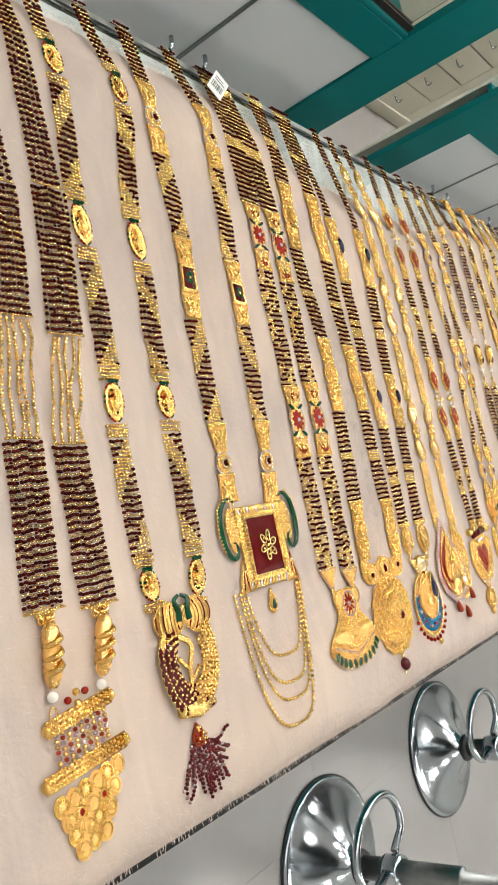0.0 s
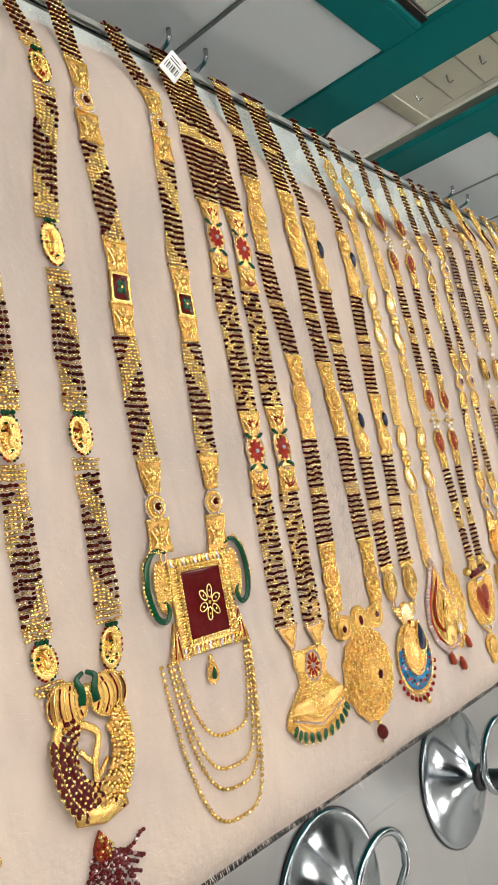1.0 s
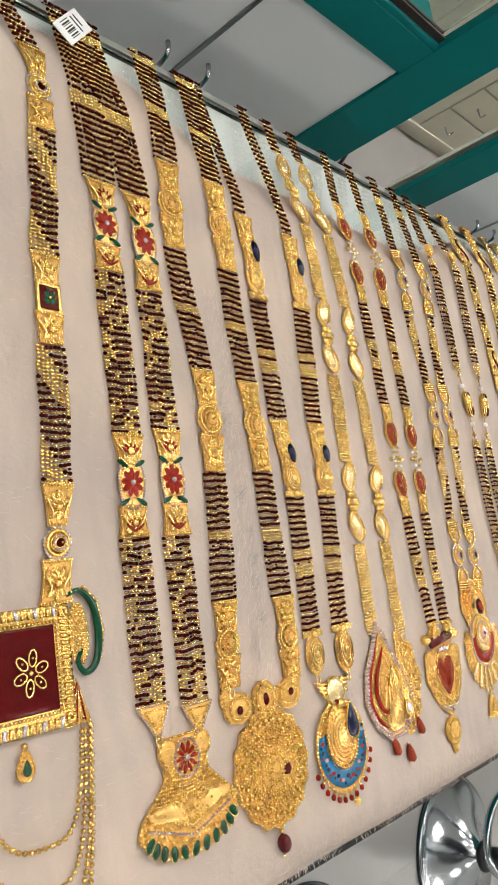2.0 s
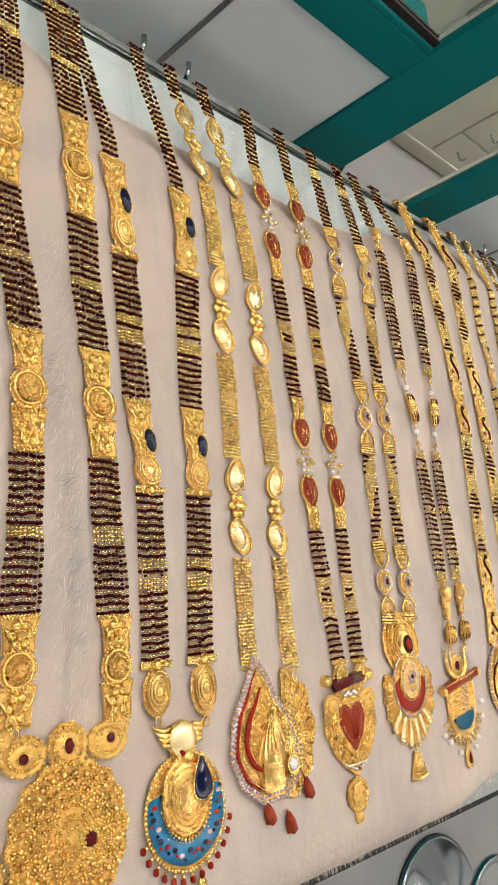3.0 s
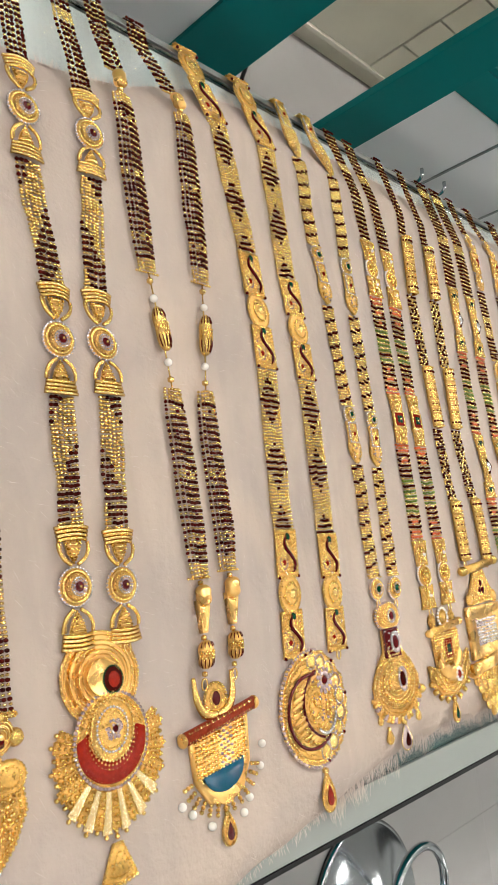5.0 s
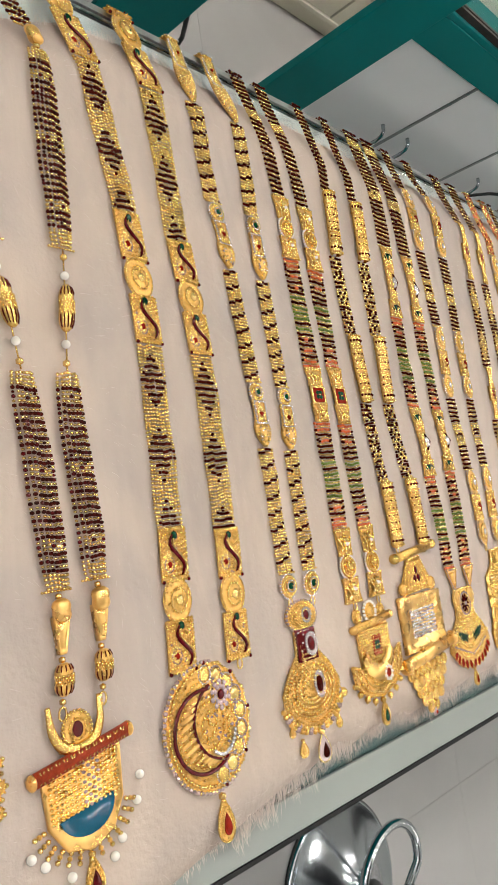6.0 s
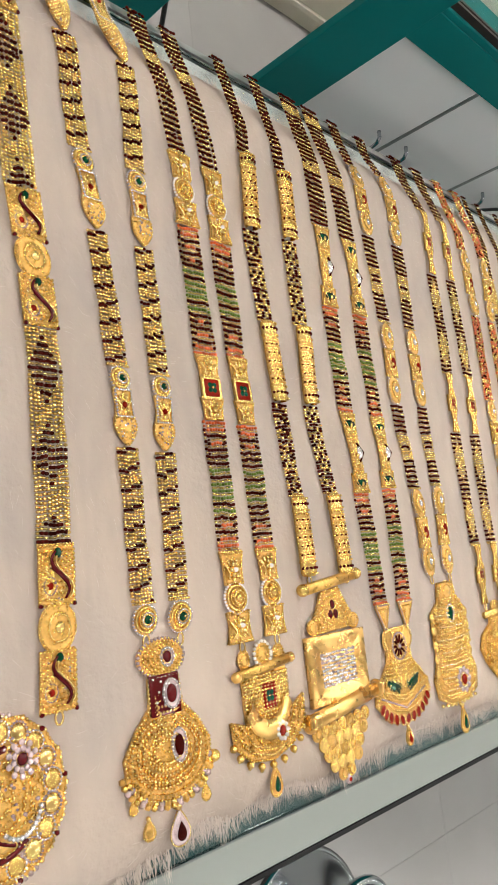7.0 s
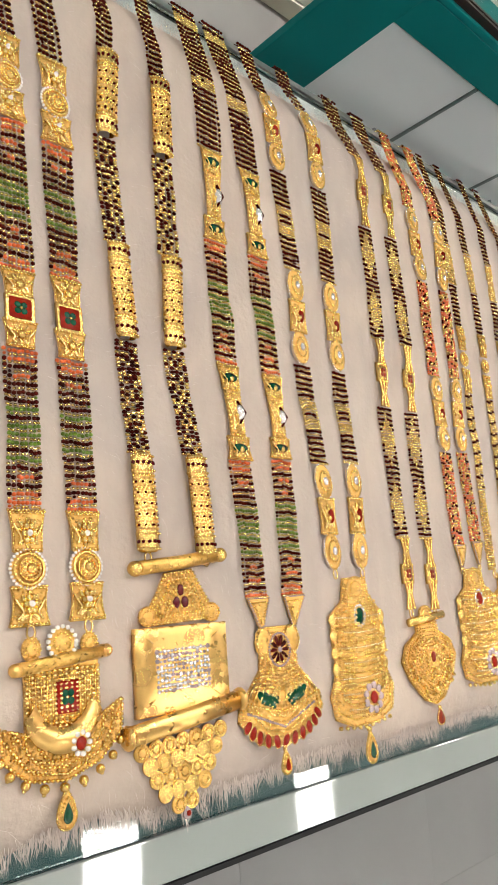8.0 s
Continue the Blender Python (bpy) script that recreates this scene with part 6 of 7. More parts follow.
def pendant_heart(t):
    c, v0 = .774, -.184
    p = Piece()
    p.plate([(c + x, v0 + y) for x, y in ((-.010, .028), (.010, .028), (.016, .020), (.027, .013), (.029, -.002), (.022, -.016), (.012, -.027), (0, -.034), (-.012, -.027), (-.022, -.016), (-.029, -.002), (-.027, .013), (-.016, .020))], .001, .0024, M_GOLD, .0018, .9)
    p.scatter(c, v0 - .004, .025, .022, .0044, .0011, [M_GOLD, M_BEAD, M_BEAD, M_ANTIQUE], 120, .62)
    for s in (-1, 1):
        p.plate(oval(c + s * .020, v0 + .014, .009, .008, 16), .003, .002, M_GOLD, .003)
        p.ball(c + s * .024, v0 + .031, .004, .0045, M_GOLD, fine=True)
    body = p.put("pendant", t, "gold pendant about a rust red heart")
    q = Piece()
    q.wire([(c - .017, v0 + .027, .005), (c + .017, v0 + .031, .005)], .0044, M_MAROON, False, 10)
    for k in range(7):
        q.wire([(c - .014 + .0045 * k, v0 + .031, .008), (c - .012 + .0045 * k, v0 + .026, .008)], .0006, M_ROSE, False, 4)
    q.put("roller", body, "dark ribbed roller")
    heart = [(c, v0 + .010), (c + .006, v0 + .014), (c + .013, v0 + .012), (c + .0145, v0 + .003), (c + .010, v0 - .008), (c, v0 - .018), (c - .010, v0 - .008), (c - .0145, v0 + .003), (c - .013, v0 + .012), (c - .006, v0 + .014)]
    h = stone_part(body, "heart", heart, .004, .002, M_RUST, "rust red veined heart", .003)
    q = Piece()
    for k in range(5):
        q.wire([(c - .010 + .004 * k, v0 + .009 - .002 * (k % 2), .0086), (c - .004 + .002 * k, v0, .0094), (c - .002 + .001 * k, v0 - .010, .0076)], .0003, M_RED, False, 4)
    q.put("vein_pattern", h)
    q = Piece()
    for k in range(5):
        q.ball(c - .006 + .003 * k, v0 + .020 + .001 * (k % 2), .006, .0019, M_CRYSTAL, fine=True)
    for k in range(14):
        q.ball(c - .013 + .002 * k, v0 - .030 + .0008 * abs(k - 6.5), .005, .0013, M_CRYSTAL if k != 7 else M_RED)
        q.ball(c - .011 + .0017 * k, v0 - .026, .0052, .0013, (M_CRYSTAL, M_BEAD)[k % 2])
    tagged(q.put("stone_panel", body, "rows of white stones"), kind="stuff")
    q = Piece()
    q.plate(oval(c - .001, v0 - .046, .0115, .0115, 24, 12, .04), .001, .003, M_GOLD, .004)
    q.grains(oval(c - .001, v0 - .046, .008, .008, 18), .006, .0011, M_BEAD)
    q.plate(oval(c - .001, v0 - .060, .005, .005, 12), .001, .002, M_ANTIQUE, .003)
    q.put("medallion", body, "round chased medallion")


def pendant_skirt(t):
    c = .851
    p = Piece()
    for k in range(25):
        a = -3.55 + 3.96 * k / 24
        side = math.cos(a) ** 2
        r0, r1, b = .019, (.0375 if k % 2 else .0355) - .003 * side, .078
        e0, e1 = a - b, a + b
        vs = [(c + r0 * math.cos(e0), -.180 + r0 * math.sin(e0)), (c + r1 * math.cos(e0), -.180 + r1 * 1.06 * math.sin(e0)), (c + r1 * math.cos(e1), -.180 + r1 * 1.06 * math.sin(e1)), (c + r0 * math.cos(e1), -.180 + r0 * math.sin(e1))]
        plain = k % 2 and side < .75
        p.plate(vs, .001 + .0006 * (k % 2), .002, M_PALE if plain else M_ANTIQUE, .0008, .9)
        for q in (.62, .72, .82, .92) if not plain else ():
            p.ball(c + r1 * q * math.cos(a), -.180 + r1 * 1.06 * q * math.sin(a), .0042, .0011, (M_GOLD, M_BEAD)[k % 2])
        p.ball(c + r1 * 1.03 * math.cos(a), -.180 + r1 * 1.09 * math.sin(a), .002, .0014, M_BEAD)
    p.plate(oval(c, -.174, .0225, .0235, 32), .003, .002, M_GOLD, .001, .92)
    p.grains(oval(c, -.174, .0228, .0238, 32), .0056, .0012, M_ROSE)
    body = p.put("pendant", t, "gold pendant with pleated skirt and red crescent")
    q = Piece()
    for s, z in ((1, .001), (.8, .0024), (.6, .0038), (.4, .005)):
        q.plate(oval(c - .003 + .0, -.1425, .0245 * s, .0235 * s, 36), z, .0022, M_SATIN, .0, .94)
    q.grains(oval(c - .003, -.1425, .0245, .0235, 36), .003, .0009, M_BEAD)
    for k, z in ((.92, .0034), (.80, .0046), (.70, .0048), (.60, .006), (.50, .0062), (.40, .0072)):
        q.grains(oval(c - .003, -.1425, .0245 * k, .0235 * k, 36), z, .0006, M_GOLD)
    d = q.put("disc", body, "stepped gold disc")
    q = Piece()
    q.dome(c + .003, -.1445, .0065, .0072, .003, M_DARK, .006, 14)
    q.dome(c + .003, -.1445, .0038, .0044, .002, M_RED, .0082, 10)
    q.grains(oval(c + .003, -.1445, .0062, .0069, 18), .0072, .0007, M_GREEN)
    q.put("stone", d, "dark red stone")
    q = Piece()
    arc_band(q, c, -.174, .0145, .0215, -3.25, .1, .005, .0014, M_RED, .004)
    q.put("crescent", body, "red enamel crescent")
    q = Piece()
    q.plate(oval(c, -.169, .0135, .0155, 28), .005, .002, M_GOLD, .001, .88)
    for s in (1.0, .72):
        q.grains(oval(c, -.169, .0135 * s, .0155 * s, 24), .0074, .0010, M_BEAD if s > .9 else M_CRYSTAL)
    q.scatter(c + .001, -.169, .0050, .0060, .0078, .0010, [M_ROSE, M_CRYSTAL, M_ROSE], 46)
    q.dome(c + .0015, -.169, .0018, .002, .0022, M_MAROON, .0082, 8)
    q.put("stone", body, "oval cluster of white stones")
    q = Piece()
    q.ball(c, -.221, .003, .0016, M_BEAD)
    q.plate([(c - .003, -.224), (c + .003, -.224), (c + .011, -.241), (c, -.243), (c - .011, -.241)], .001, .002, M_GOLD, .005, .9)
    q.grains([(c - .011, -.242), (c, -.244), (c + .011, -.242)], .003, .0013, M_BEAD, closed=False)
    q.grains([(c - .006, -.233), (c + .006, -.233)], .0062, .0011, M_BEAD, closed=False)
    q.put("bell", body, "small gold bell")


def pendant_basket(t):
    c = .933
    p = Piece()
    p.plate([(c - .0245, -.188), (c - .008, -.186), (c + .008, -.184), (c + .0245, -.183), (c + .0235, -.210), (c + .016, -.224), (c + .002, -.230), (c - .013, -.226), (c - .0225, -.213)], .001, .004, M_SATIN, .0008, .94)
    for r in range(10):
        for k in range(15):
            u, v = c - .0205 + .0029 * k, -.189 - .0024 * r + .0003 * k
            p.ball(u, v, .0054, .0013, (M_ROSE if 6 < k < 11 and (k + r) % 2 else M_BEAD), rv=.001)
    for s in (-1, 1):
        p.wire([(c - .001 + s * .0150, -.156, .003), (c - .001 + s * .0145, -.168, .0042), (c - .001 + s * .0095, -.177, .0046), (c - .001, -.180, .0046)], [.0012, .0024, .0030, .0032], M_GOLD, False, 8)
        p.grains([(c - .001 + s * .0165, -.157), (c - .001 + s * .016, -.169), (c - .001 + s * .011, -.179)], .004, .0010, M_BEAD, closed=False)
    p.plate(oval(c - .001, -.170, .0085, .0088, 20), .002, .002, M_GOLD, .002)
    p.grains(oval(c - .001, -.170, .0090, .0093, 20), .0042, .0009, M_BEAD)
    body = p.put("pendant", t, "woven gold basket pendant with teal half moon")
    q = Piece()
    q.dome(c - .001, -.170, .0032, .0042, .002, M_MAROON, .0052, 10)
    q.put("stone", body, "dark red stone")
    q = Piece()
    q.wire([(c - .030, -.188, .006), (c, -.183, .006), (c + .030, -.178, .006)], .0040, M_RUST, False, 10)
    for k in range(12):
        for s in (-1, 1):
            q.wire([(c - .026 + .0045 * k, -.187 + .00075 * k + s * .003, .009), (c - .0235 + .0045 * k, -.187 + .00075 * k - s * .003, .009)], .0006, M_BEAD, False, 4)
    for s in (-1, 1):
        q.ball(c + s * .030, -.183 + s * .005, .006, .0042, M_SATIN, ru=.0022, fine=True)
    q.put("roller", body, "red lattice roller with gold ends")
    q = Piece()
    pts = [(c - .017 + .0034 * k, -.211 + .0005 * k) for k in range(11)] + [(c + .017 * math.cos(a) + .0, -.2085 + .0135 * math.sin(a)) for a in [-.2 - .27 * k for k in range(11)]]
    q.plate(pts, .005, .0016, M_TURQ, .001, .94)
    q.put("half_moon", body, "teal enamel half moon")
    q = Piece()
    for k in range(13):
        a = -2.9 + 2.66 * k / 12
        u, v = c + .026 * math.cos(a), -.208 + .021 * math.sin(a)
        for j in range(3):
            q.ball(u + .0026 * j * math.cos(a), v + .0026 * j * math.sin(a), .0028, .0015, (M_BEAD, M_ANTIQUE)[j % 2])
    q.put("fringe", body, "fringe of small gold beads")
    for u, v in ((-.033, -.222), (-.026, -.228), (-.012, -.238), (.014, -.238), (.020, -.231), (.032, -.216), (.036, -.204)):
        q = Piece()
        q.ball(c + u, v, .003, .0026, M_PEARL, fine=True)
        q.put("pearl", body, "loose pearl")
    hanging(body, c + .001, -.230, .0085, M_GOLD, M_MAROON, 2.1)


def pendant_moon(t):
    c, v0 = 1.025, -.189
    p = Piece()
    p.plate(oval(c, v0, .0345, .0375, 48, 16, .025), .001, .0024, M_GOLD, .001, .92)
    p.grains(oval(c, v0, .0345, .0375, 48, a0=1.4, a1=5.2), .0036, .0015, M_ROSE, closed=False)
    p.grains(oval(c, v0, .031, .034, 40, a0=1.4, a1=5.2), .0042, .0012, M_BEAD, closed=False)
    for k in range(9):
        a = -1.35 + 2.9 * k / 8
        p.dome(c + .027 * math.cos(a), v0 + .030 * math.sin(a), .0044, .0048, .004, (M_GOLD, M_BEAD)[k % 2], .003, 12)
        p.grains(oval(c + .027 * math.cos(a), v0 + .030 * math.sin(a), .0050, .0054, 12), .0042, .0008, (M_CRYSTAL, M_ROSE)[k % 2])
        p.ball(c + .034 * math.cos(a), v0 + .037 * math.sin(a), .004, .0016, (M_MAROON, M_BEAD)[k % 2])
    p.scatter(c + .012, v0, .017, .028, .0046, .0012, [M_BEAD, M_GOLD, M_ROSE], 90)
    body = p.put("pendant", t, "crescent moon gold pendant with pale flower")
    q = Piece()
    arc_band(q, c - .004, v0 - .002, .0226, .0248, 1.15, 5.45, .004, .0014, M_MAROON, 0)
    arc_band(q, c + .010, v0 + .002, .0217, .0234, 1.9, 4.75, .0048, .0012, M_MAROON, 0)
    q.put("enamel_line", body, "maroon enamel outline")
    q = Piece()
    for k in range(14):
        a = 1.75 + 3.1 * k / 13
        q.wire([(c - .004 + .0195 * math.cos(a), v0 - .002 + .0195 * math.sin(a), .0045), (c + .008 + .020 * math.cos(a), v0 + .002 + .019 * math.sin(a), .0052)], .0013, M_SATIN, False, 6)
    tagged(q.put("ribbed_crescent", body), kind="stuff")
    q = Piece()
    for k in range(10):
        a = 2 * math.pi * k / 10
        for j in (.0045, .0072):
            q.dome(c + .011 + j * math.cos(a + j * 40), v0 + .016 + j * 1.08 * math.sin(a + j * 40), .0016, .0017, .002, M_ROSE, .0058, 8)
    q.dome(c + .011, v0 + .016, .0028, .003, .003, M_MAROON, .0062, 9)
    for k in range(12):
        a = -2.2 + 1.9 * k / 11
        q.ball(c + .008 + .012 * math.cos(a), v0 - .002 + .016 * math.sin(a), .0058, .0016, M_CRYSTAL)
    q.put("flower", body, "flower of pale rose stones")
    hanging(body, c + .004, v0 - .039, .0105, M_GOLD, M_RED, 2.2)


def pendant_flask(t):
    c = 1.120
    p = Piece()
    p.plate(oval(c, -.140, .0165, .0105, 24), .001, .003, M_ANTIQUE, .003)
    p.grains(oval(c, -.140, .0165, .0105, 24), .0042, .0013, M_ROSE)
    p.plate([(c + x, y) for x, y in ((-.010, -.150), (.011, -.150), (.012, -.166), (.022, -.176), (.030, -.189), (.029, -.202), (.018, -.212), (0, -.216), (-.018, -.212), (-.029, -.202), (-.030, -.189), (-.021, -.176), (-.011, -.166))], .001, .003, M_GOLD, .0022, .93)
    for r in range(5):
        p.grains(oval(c - .002, -.190, .024 - .0036 * r, .018 - .003 * r, 28), .0056 + .0002 * r, .0012, M_BEAD)
    p.grains(oval(c, -.192, .027, .021, 30, a0=-3.3, a1=.2), .0054, .0013, M_ANTIQUE, closed=False)
    for k in range(42):
        a = -2.95 + 2.75 * (k % 21) / 20
        rr = 1.0 if k < 21 else 1.1
        p.ball(c + .0295 * rr * math.cos(a), -.194 + .022 * rr * math.sin(a), .003, .0022, (M_ANTIQUE, M_GOLD, M_ROSE)[k % 3])
    body = p.put("pendant", t, "flask shaped beaded gold pendant")
    q = Piece()
    q.plate(rect(c - .0105, c + .0105, -.171, -.149, n=3), .0042, .002, M_MAROON, .0004, .94)
    for k in range(10):
        q.ball(c - .008 + .0018 * k, -.151 - .0018 * ((k * 7) % 10), .0066, .0007, M_PEARL)
    q.put("tile", body, "dark maroon enamel tile")
    for (u, v, a, b, m) in ((c + .003, -.140, .0030, .0034, M_MAROON), (c + .004, -.160, .0036, .0052, M_MAROON), (c + .006, -.188, .0032, .0060, M_DARK)):
        q = Piece()
        q.plate(oval(u, v, a * 1.7, b * 1.6, 18), .006, .0014, M_ROSE, 0, .8)
        q.grains(oval(u, v, a * 1.6, b * 1.5, 18), .0076, .0009, M_CRYSTAL)
        q.dome(u, v, a, b, .0026, m, .007, 12)
        q.put("stone", body, "framed dark stone")
    for u, v, r in ((c - .017, -.219, .006), (c + .024, -.212, .005), (c - .026, -.208, .004)):
        hanging(body, u, v, r, M_ANTIQUE, None, 1.6)
    q = Piece()
    q.ball(c + .032, -.200, .004, .0036, M_GOLD, fine=True)
    q.put("bead", body)
    hanging(body, c + .003, -.217, .0105, M_ROSE, M_DARK, 1.7)


def pendant_boat(t):
    c = 1.197
    p = Piece()
    p.plate(rect(c - .0205, c + .0205, -.190, -.160, n=4), .001, .003, M_SATIN, .0004, .95)
    for r in range(12):
        p.wire([(c - .019, -.163 - .0022 * r, .0045), (c + .019, -.163 - .0022 * r, .0045)], .0008, M_BEAD, False, 5)
    for r in range(12):
        for k in range(14):
            p.ball(c - .0195 + .003 * k, -.163 - .0022 * r, .0046, .0012, (M_BEAD, M_GOLD)[(r + k) % 2], ru=.0015)
    for k in range(13):
        p.wire([(c - .018 + .003 * k, -.162, .0048), (c - .018 + .003 * k, -.189, .0048)], .0006, M_GOLD, False, 5)
    p.wire([(c - .024, -.161, .005), (c + .024, -.156, .005)], .0034, M_ANTIQUE, False, 8)
    for s in (-1, 1):
        p.ball(c + s * .025, -.1585 + s * .0025, .005, .0034, M_SATIN, fine=True)
        p.plate(oval(c + s * .016, -.152, .005, .006, 12), .001, .002, M_GOLD, .003)
    p.plate(oval(c, -.150, .0075, .0075, 18), .002, .002, M_GOLD, .002)
    p.grains(oval(c, -.150, .0078, .0078, 18), .0046, .0014, M_PEARL)
    body = p.put("pendant", t, "woven gold square over a boat shaped base")
    q = Piece()
    q.plate([(c - .034, -.186), (c - .020, -.191), (c, -.194), (c + .020, -.188), (c + .034, -.180), (c + .033, -.196), (c + .020, -.208), (c, -.214), (c - .020, -.211), (c - .032, -.201)], .002, .003, M_ANTIQUE, .002, .9)
    for r in (1.0, .8, .6):
        q.grains([(c - .033 * r, -.190), (c - .02 * r, -.190 - .016 * r), (c, -.190 - .021 * r), (c + .02 * r, -.188 - .015 * r), (c + .033 * r, -.184)], .0058, .0011, M_BEAD, closed=False)
    for k in range(9):
        a = -2.85 + 2.55 * k / 8
        q.ball(c + .034 * math.cos(a), -.194 + .023 * math.sin(a), .003, .0024, M_GOLD, fine=True)
        q.ball(c + .0355 * math.cos(a), -.194 + .0255 * math.sin(a), .003, .0012, M_BEAD)
    boat = q.put("boat", body, "chased boat shaped base")
    q = Piece()
    arc_band(q, c - .001, -.180, .0155, .0215, -2.95, -.2, .006, .003, M_SATIN, .006)
    q.put("horn", boat, "plain satin gold crescent")
    q = Piece()
    for k in range(9):
        a = 2 * math.pi * k / 9
        q.ball(c + .007 + .0046 * math.cos(a), -.198 + .005 * math.sin(a), .010, .0016, M_PEARL)
    q.dome(c + .007, -.198, .003, .0034, .0024, M_RED, .0095, 10)
    q.put("stone", boat, "red stone ringed with white")
    q = Piece()
    el_square_at(q, c + .002, -.176, .0075)
    q.put("tile", body, "red tile with green mark")
    hanging(body, c + .001, -.215, .0085, M_GOLD, M_GREEN, 2.0)


def el_square_at(q, u, v, r):
    q.plate(rect(u - r * .8, u + r * .8, v - r, v + r, n=2), .004, .0022, M_RED, 0, .9)
    for k in range(4):
        a = math.pi / 4 + k * math.pi / 2
        q.dome(u + r * .3 * math.cos(a), v + r * .34 * math.sin(a), r * .26, r * .26, .001, M_GREEN, .006, 7)


def pendant_album(t):
    c = 1.276
    p = Piece()
    p.wire([(c - .030, -.113, .006), (c, -.110, .006), (c + .030, -.106, .006)], .0040, M_ANTIQUE, False, 10)
    for s in (-1, 1):
        p.ball(c + s * .031, -.1095 + s * .0035, .006, .0045, M_GOLD, fine=True)
    p.plate([(c - .010, -.116), (c + .010, -.114), (c + .016, -.124), (c + .024, -.136), (c + .024, -.142), (c - .024, -.144), (c - .024, -.138), (c - .016, -.127)], .001, .003, M_GOLD, .002, .9)
    for s in (-1, 1):
        p.plate(oval(c + s * .023, -.139, .0062, .0055, 14), .003, .002, M_ANTIQUE, .003)
    p.scatter(c, -.132, .013, .010, .006, .001, [M_BEAD, M_GOLD], 40)
    body = p.put("pendant", t, "gold plaque with framed white stones and coin cascade")
    q = Piece()
    for a, b, mt in ((1.0, .003, M_SATIN),):
        o = rect(c - .033, c + .033, -.191, -.145, n=4)
        q.plate(o, .001, .006, mt, 0, .78)
    for u, v, w, z in ((-1, -1, .033, .023), (1, -1, .033, .023), (-1, 1, .033, .023), (1, 1, .033, .023)):
        q.wire([(c + u * .032, -.168 + v * .022, .0066), (c + u * .021, -.168 + v * .0145, .0066)], .0004, M_ANTIQUE, False, 4)
    fr = q.put("frame", body, "plain satin gold frame")
    q = Piece()
    for r in range(9):
        for k in range(15):
            q.ball(c - .0185 + .0026 * k, -.158 - .0026 * r + rng.uniform(-.0004, .0004), .006, .0014 * rng.uniform(.7, 1.2), rng.choice([M_CRYSTAL, M_CRYSTAL, M_CRYSTAL, M_ROSE]))
    tagged(q.put("stone_panel", fr, "panel of white stones"), kind="stuff")
    q = Piece()
    for k in range(3):
        a = math.pi / 2 + 2 * math.pi * k / 3
        q.dome(c + .0035 * math.cos(a), -.130 + .0045 * math.sin(a), .0026, .0034, .002, M_MAROON, .0062, 8)
    q.put("stone", body, "three dark red petals")
    q = Piece()
    q.wire([(c - .040, -.199, .007), (c, -.195, .007), (c + .040, -.190, .007)], .0056, M_SATIN, False, 14)
    for s in (-1, 1):
        q.ball(c + s * .040, -.1945 + s * .0045, .007, .0066, M_SATIN, ru=.003, fine=True)
    q.put("roller", body, "smooth satin gold roller")
    for r, n in enumerate((7, 6, 5, 4, 2)):
        for k in range(n):
            u, v = c - .002 + (k - (n - 1) / 2) * .0092, -.206 - .0078 * r + .0006 * (k - n / 2)
            q = Piece()
            q.plate(oval(u, v, .0050, .0048, 16), .0012 + .0011 * (r % 2), .0018, M_ANTIQUE if (k * 3 + r) % 4 == 0 else M_GOLD, .0016)
            q.grains(oval(u, v, .0027, .0027, 9), .0040, .0007, M_BEAD)
            q.put("coin", body)
    q = Piece()
    q.plate(drop(c - .001, -.2425, .0035, .004, 12), .001, .002, M_ROSE, .002)
    q.dome(c - .001, -.2432, .0016, .0016, .0014, M_RED, .004, 8)
    q.put("drop", body)


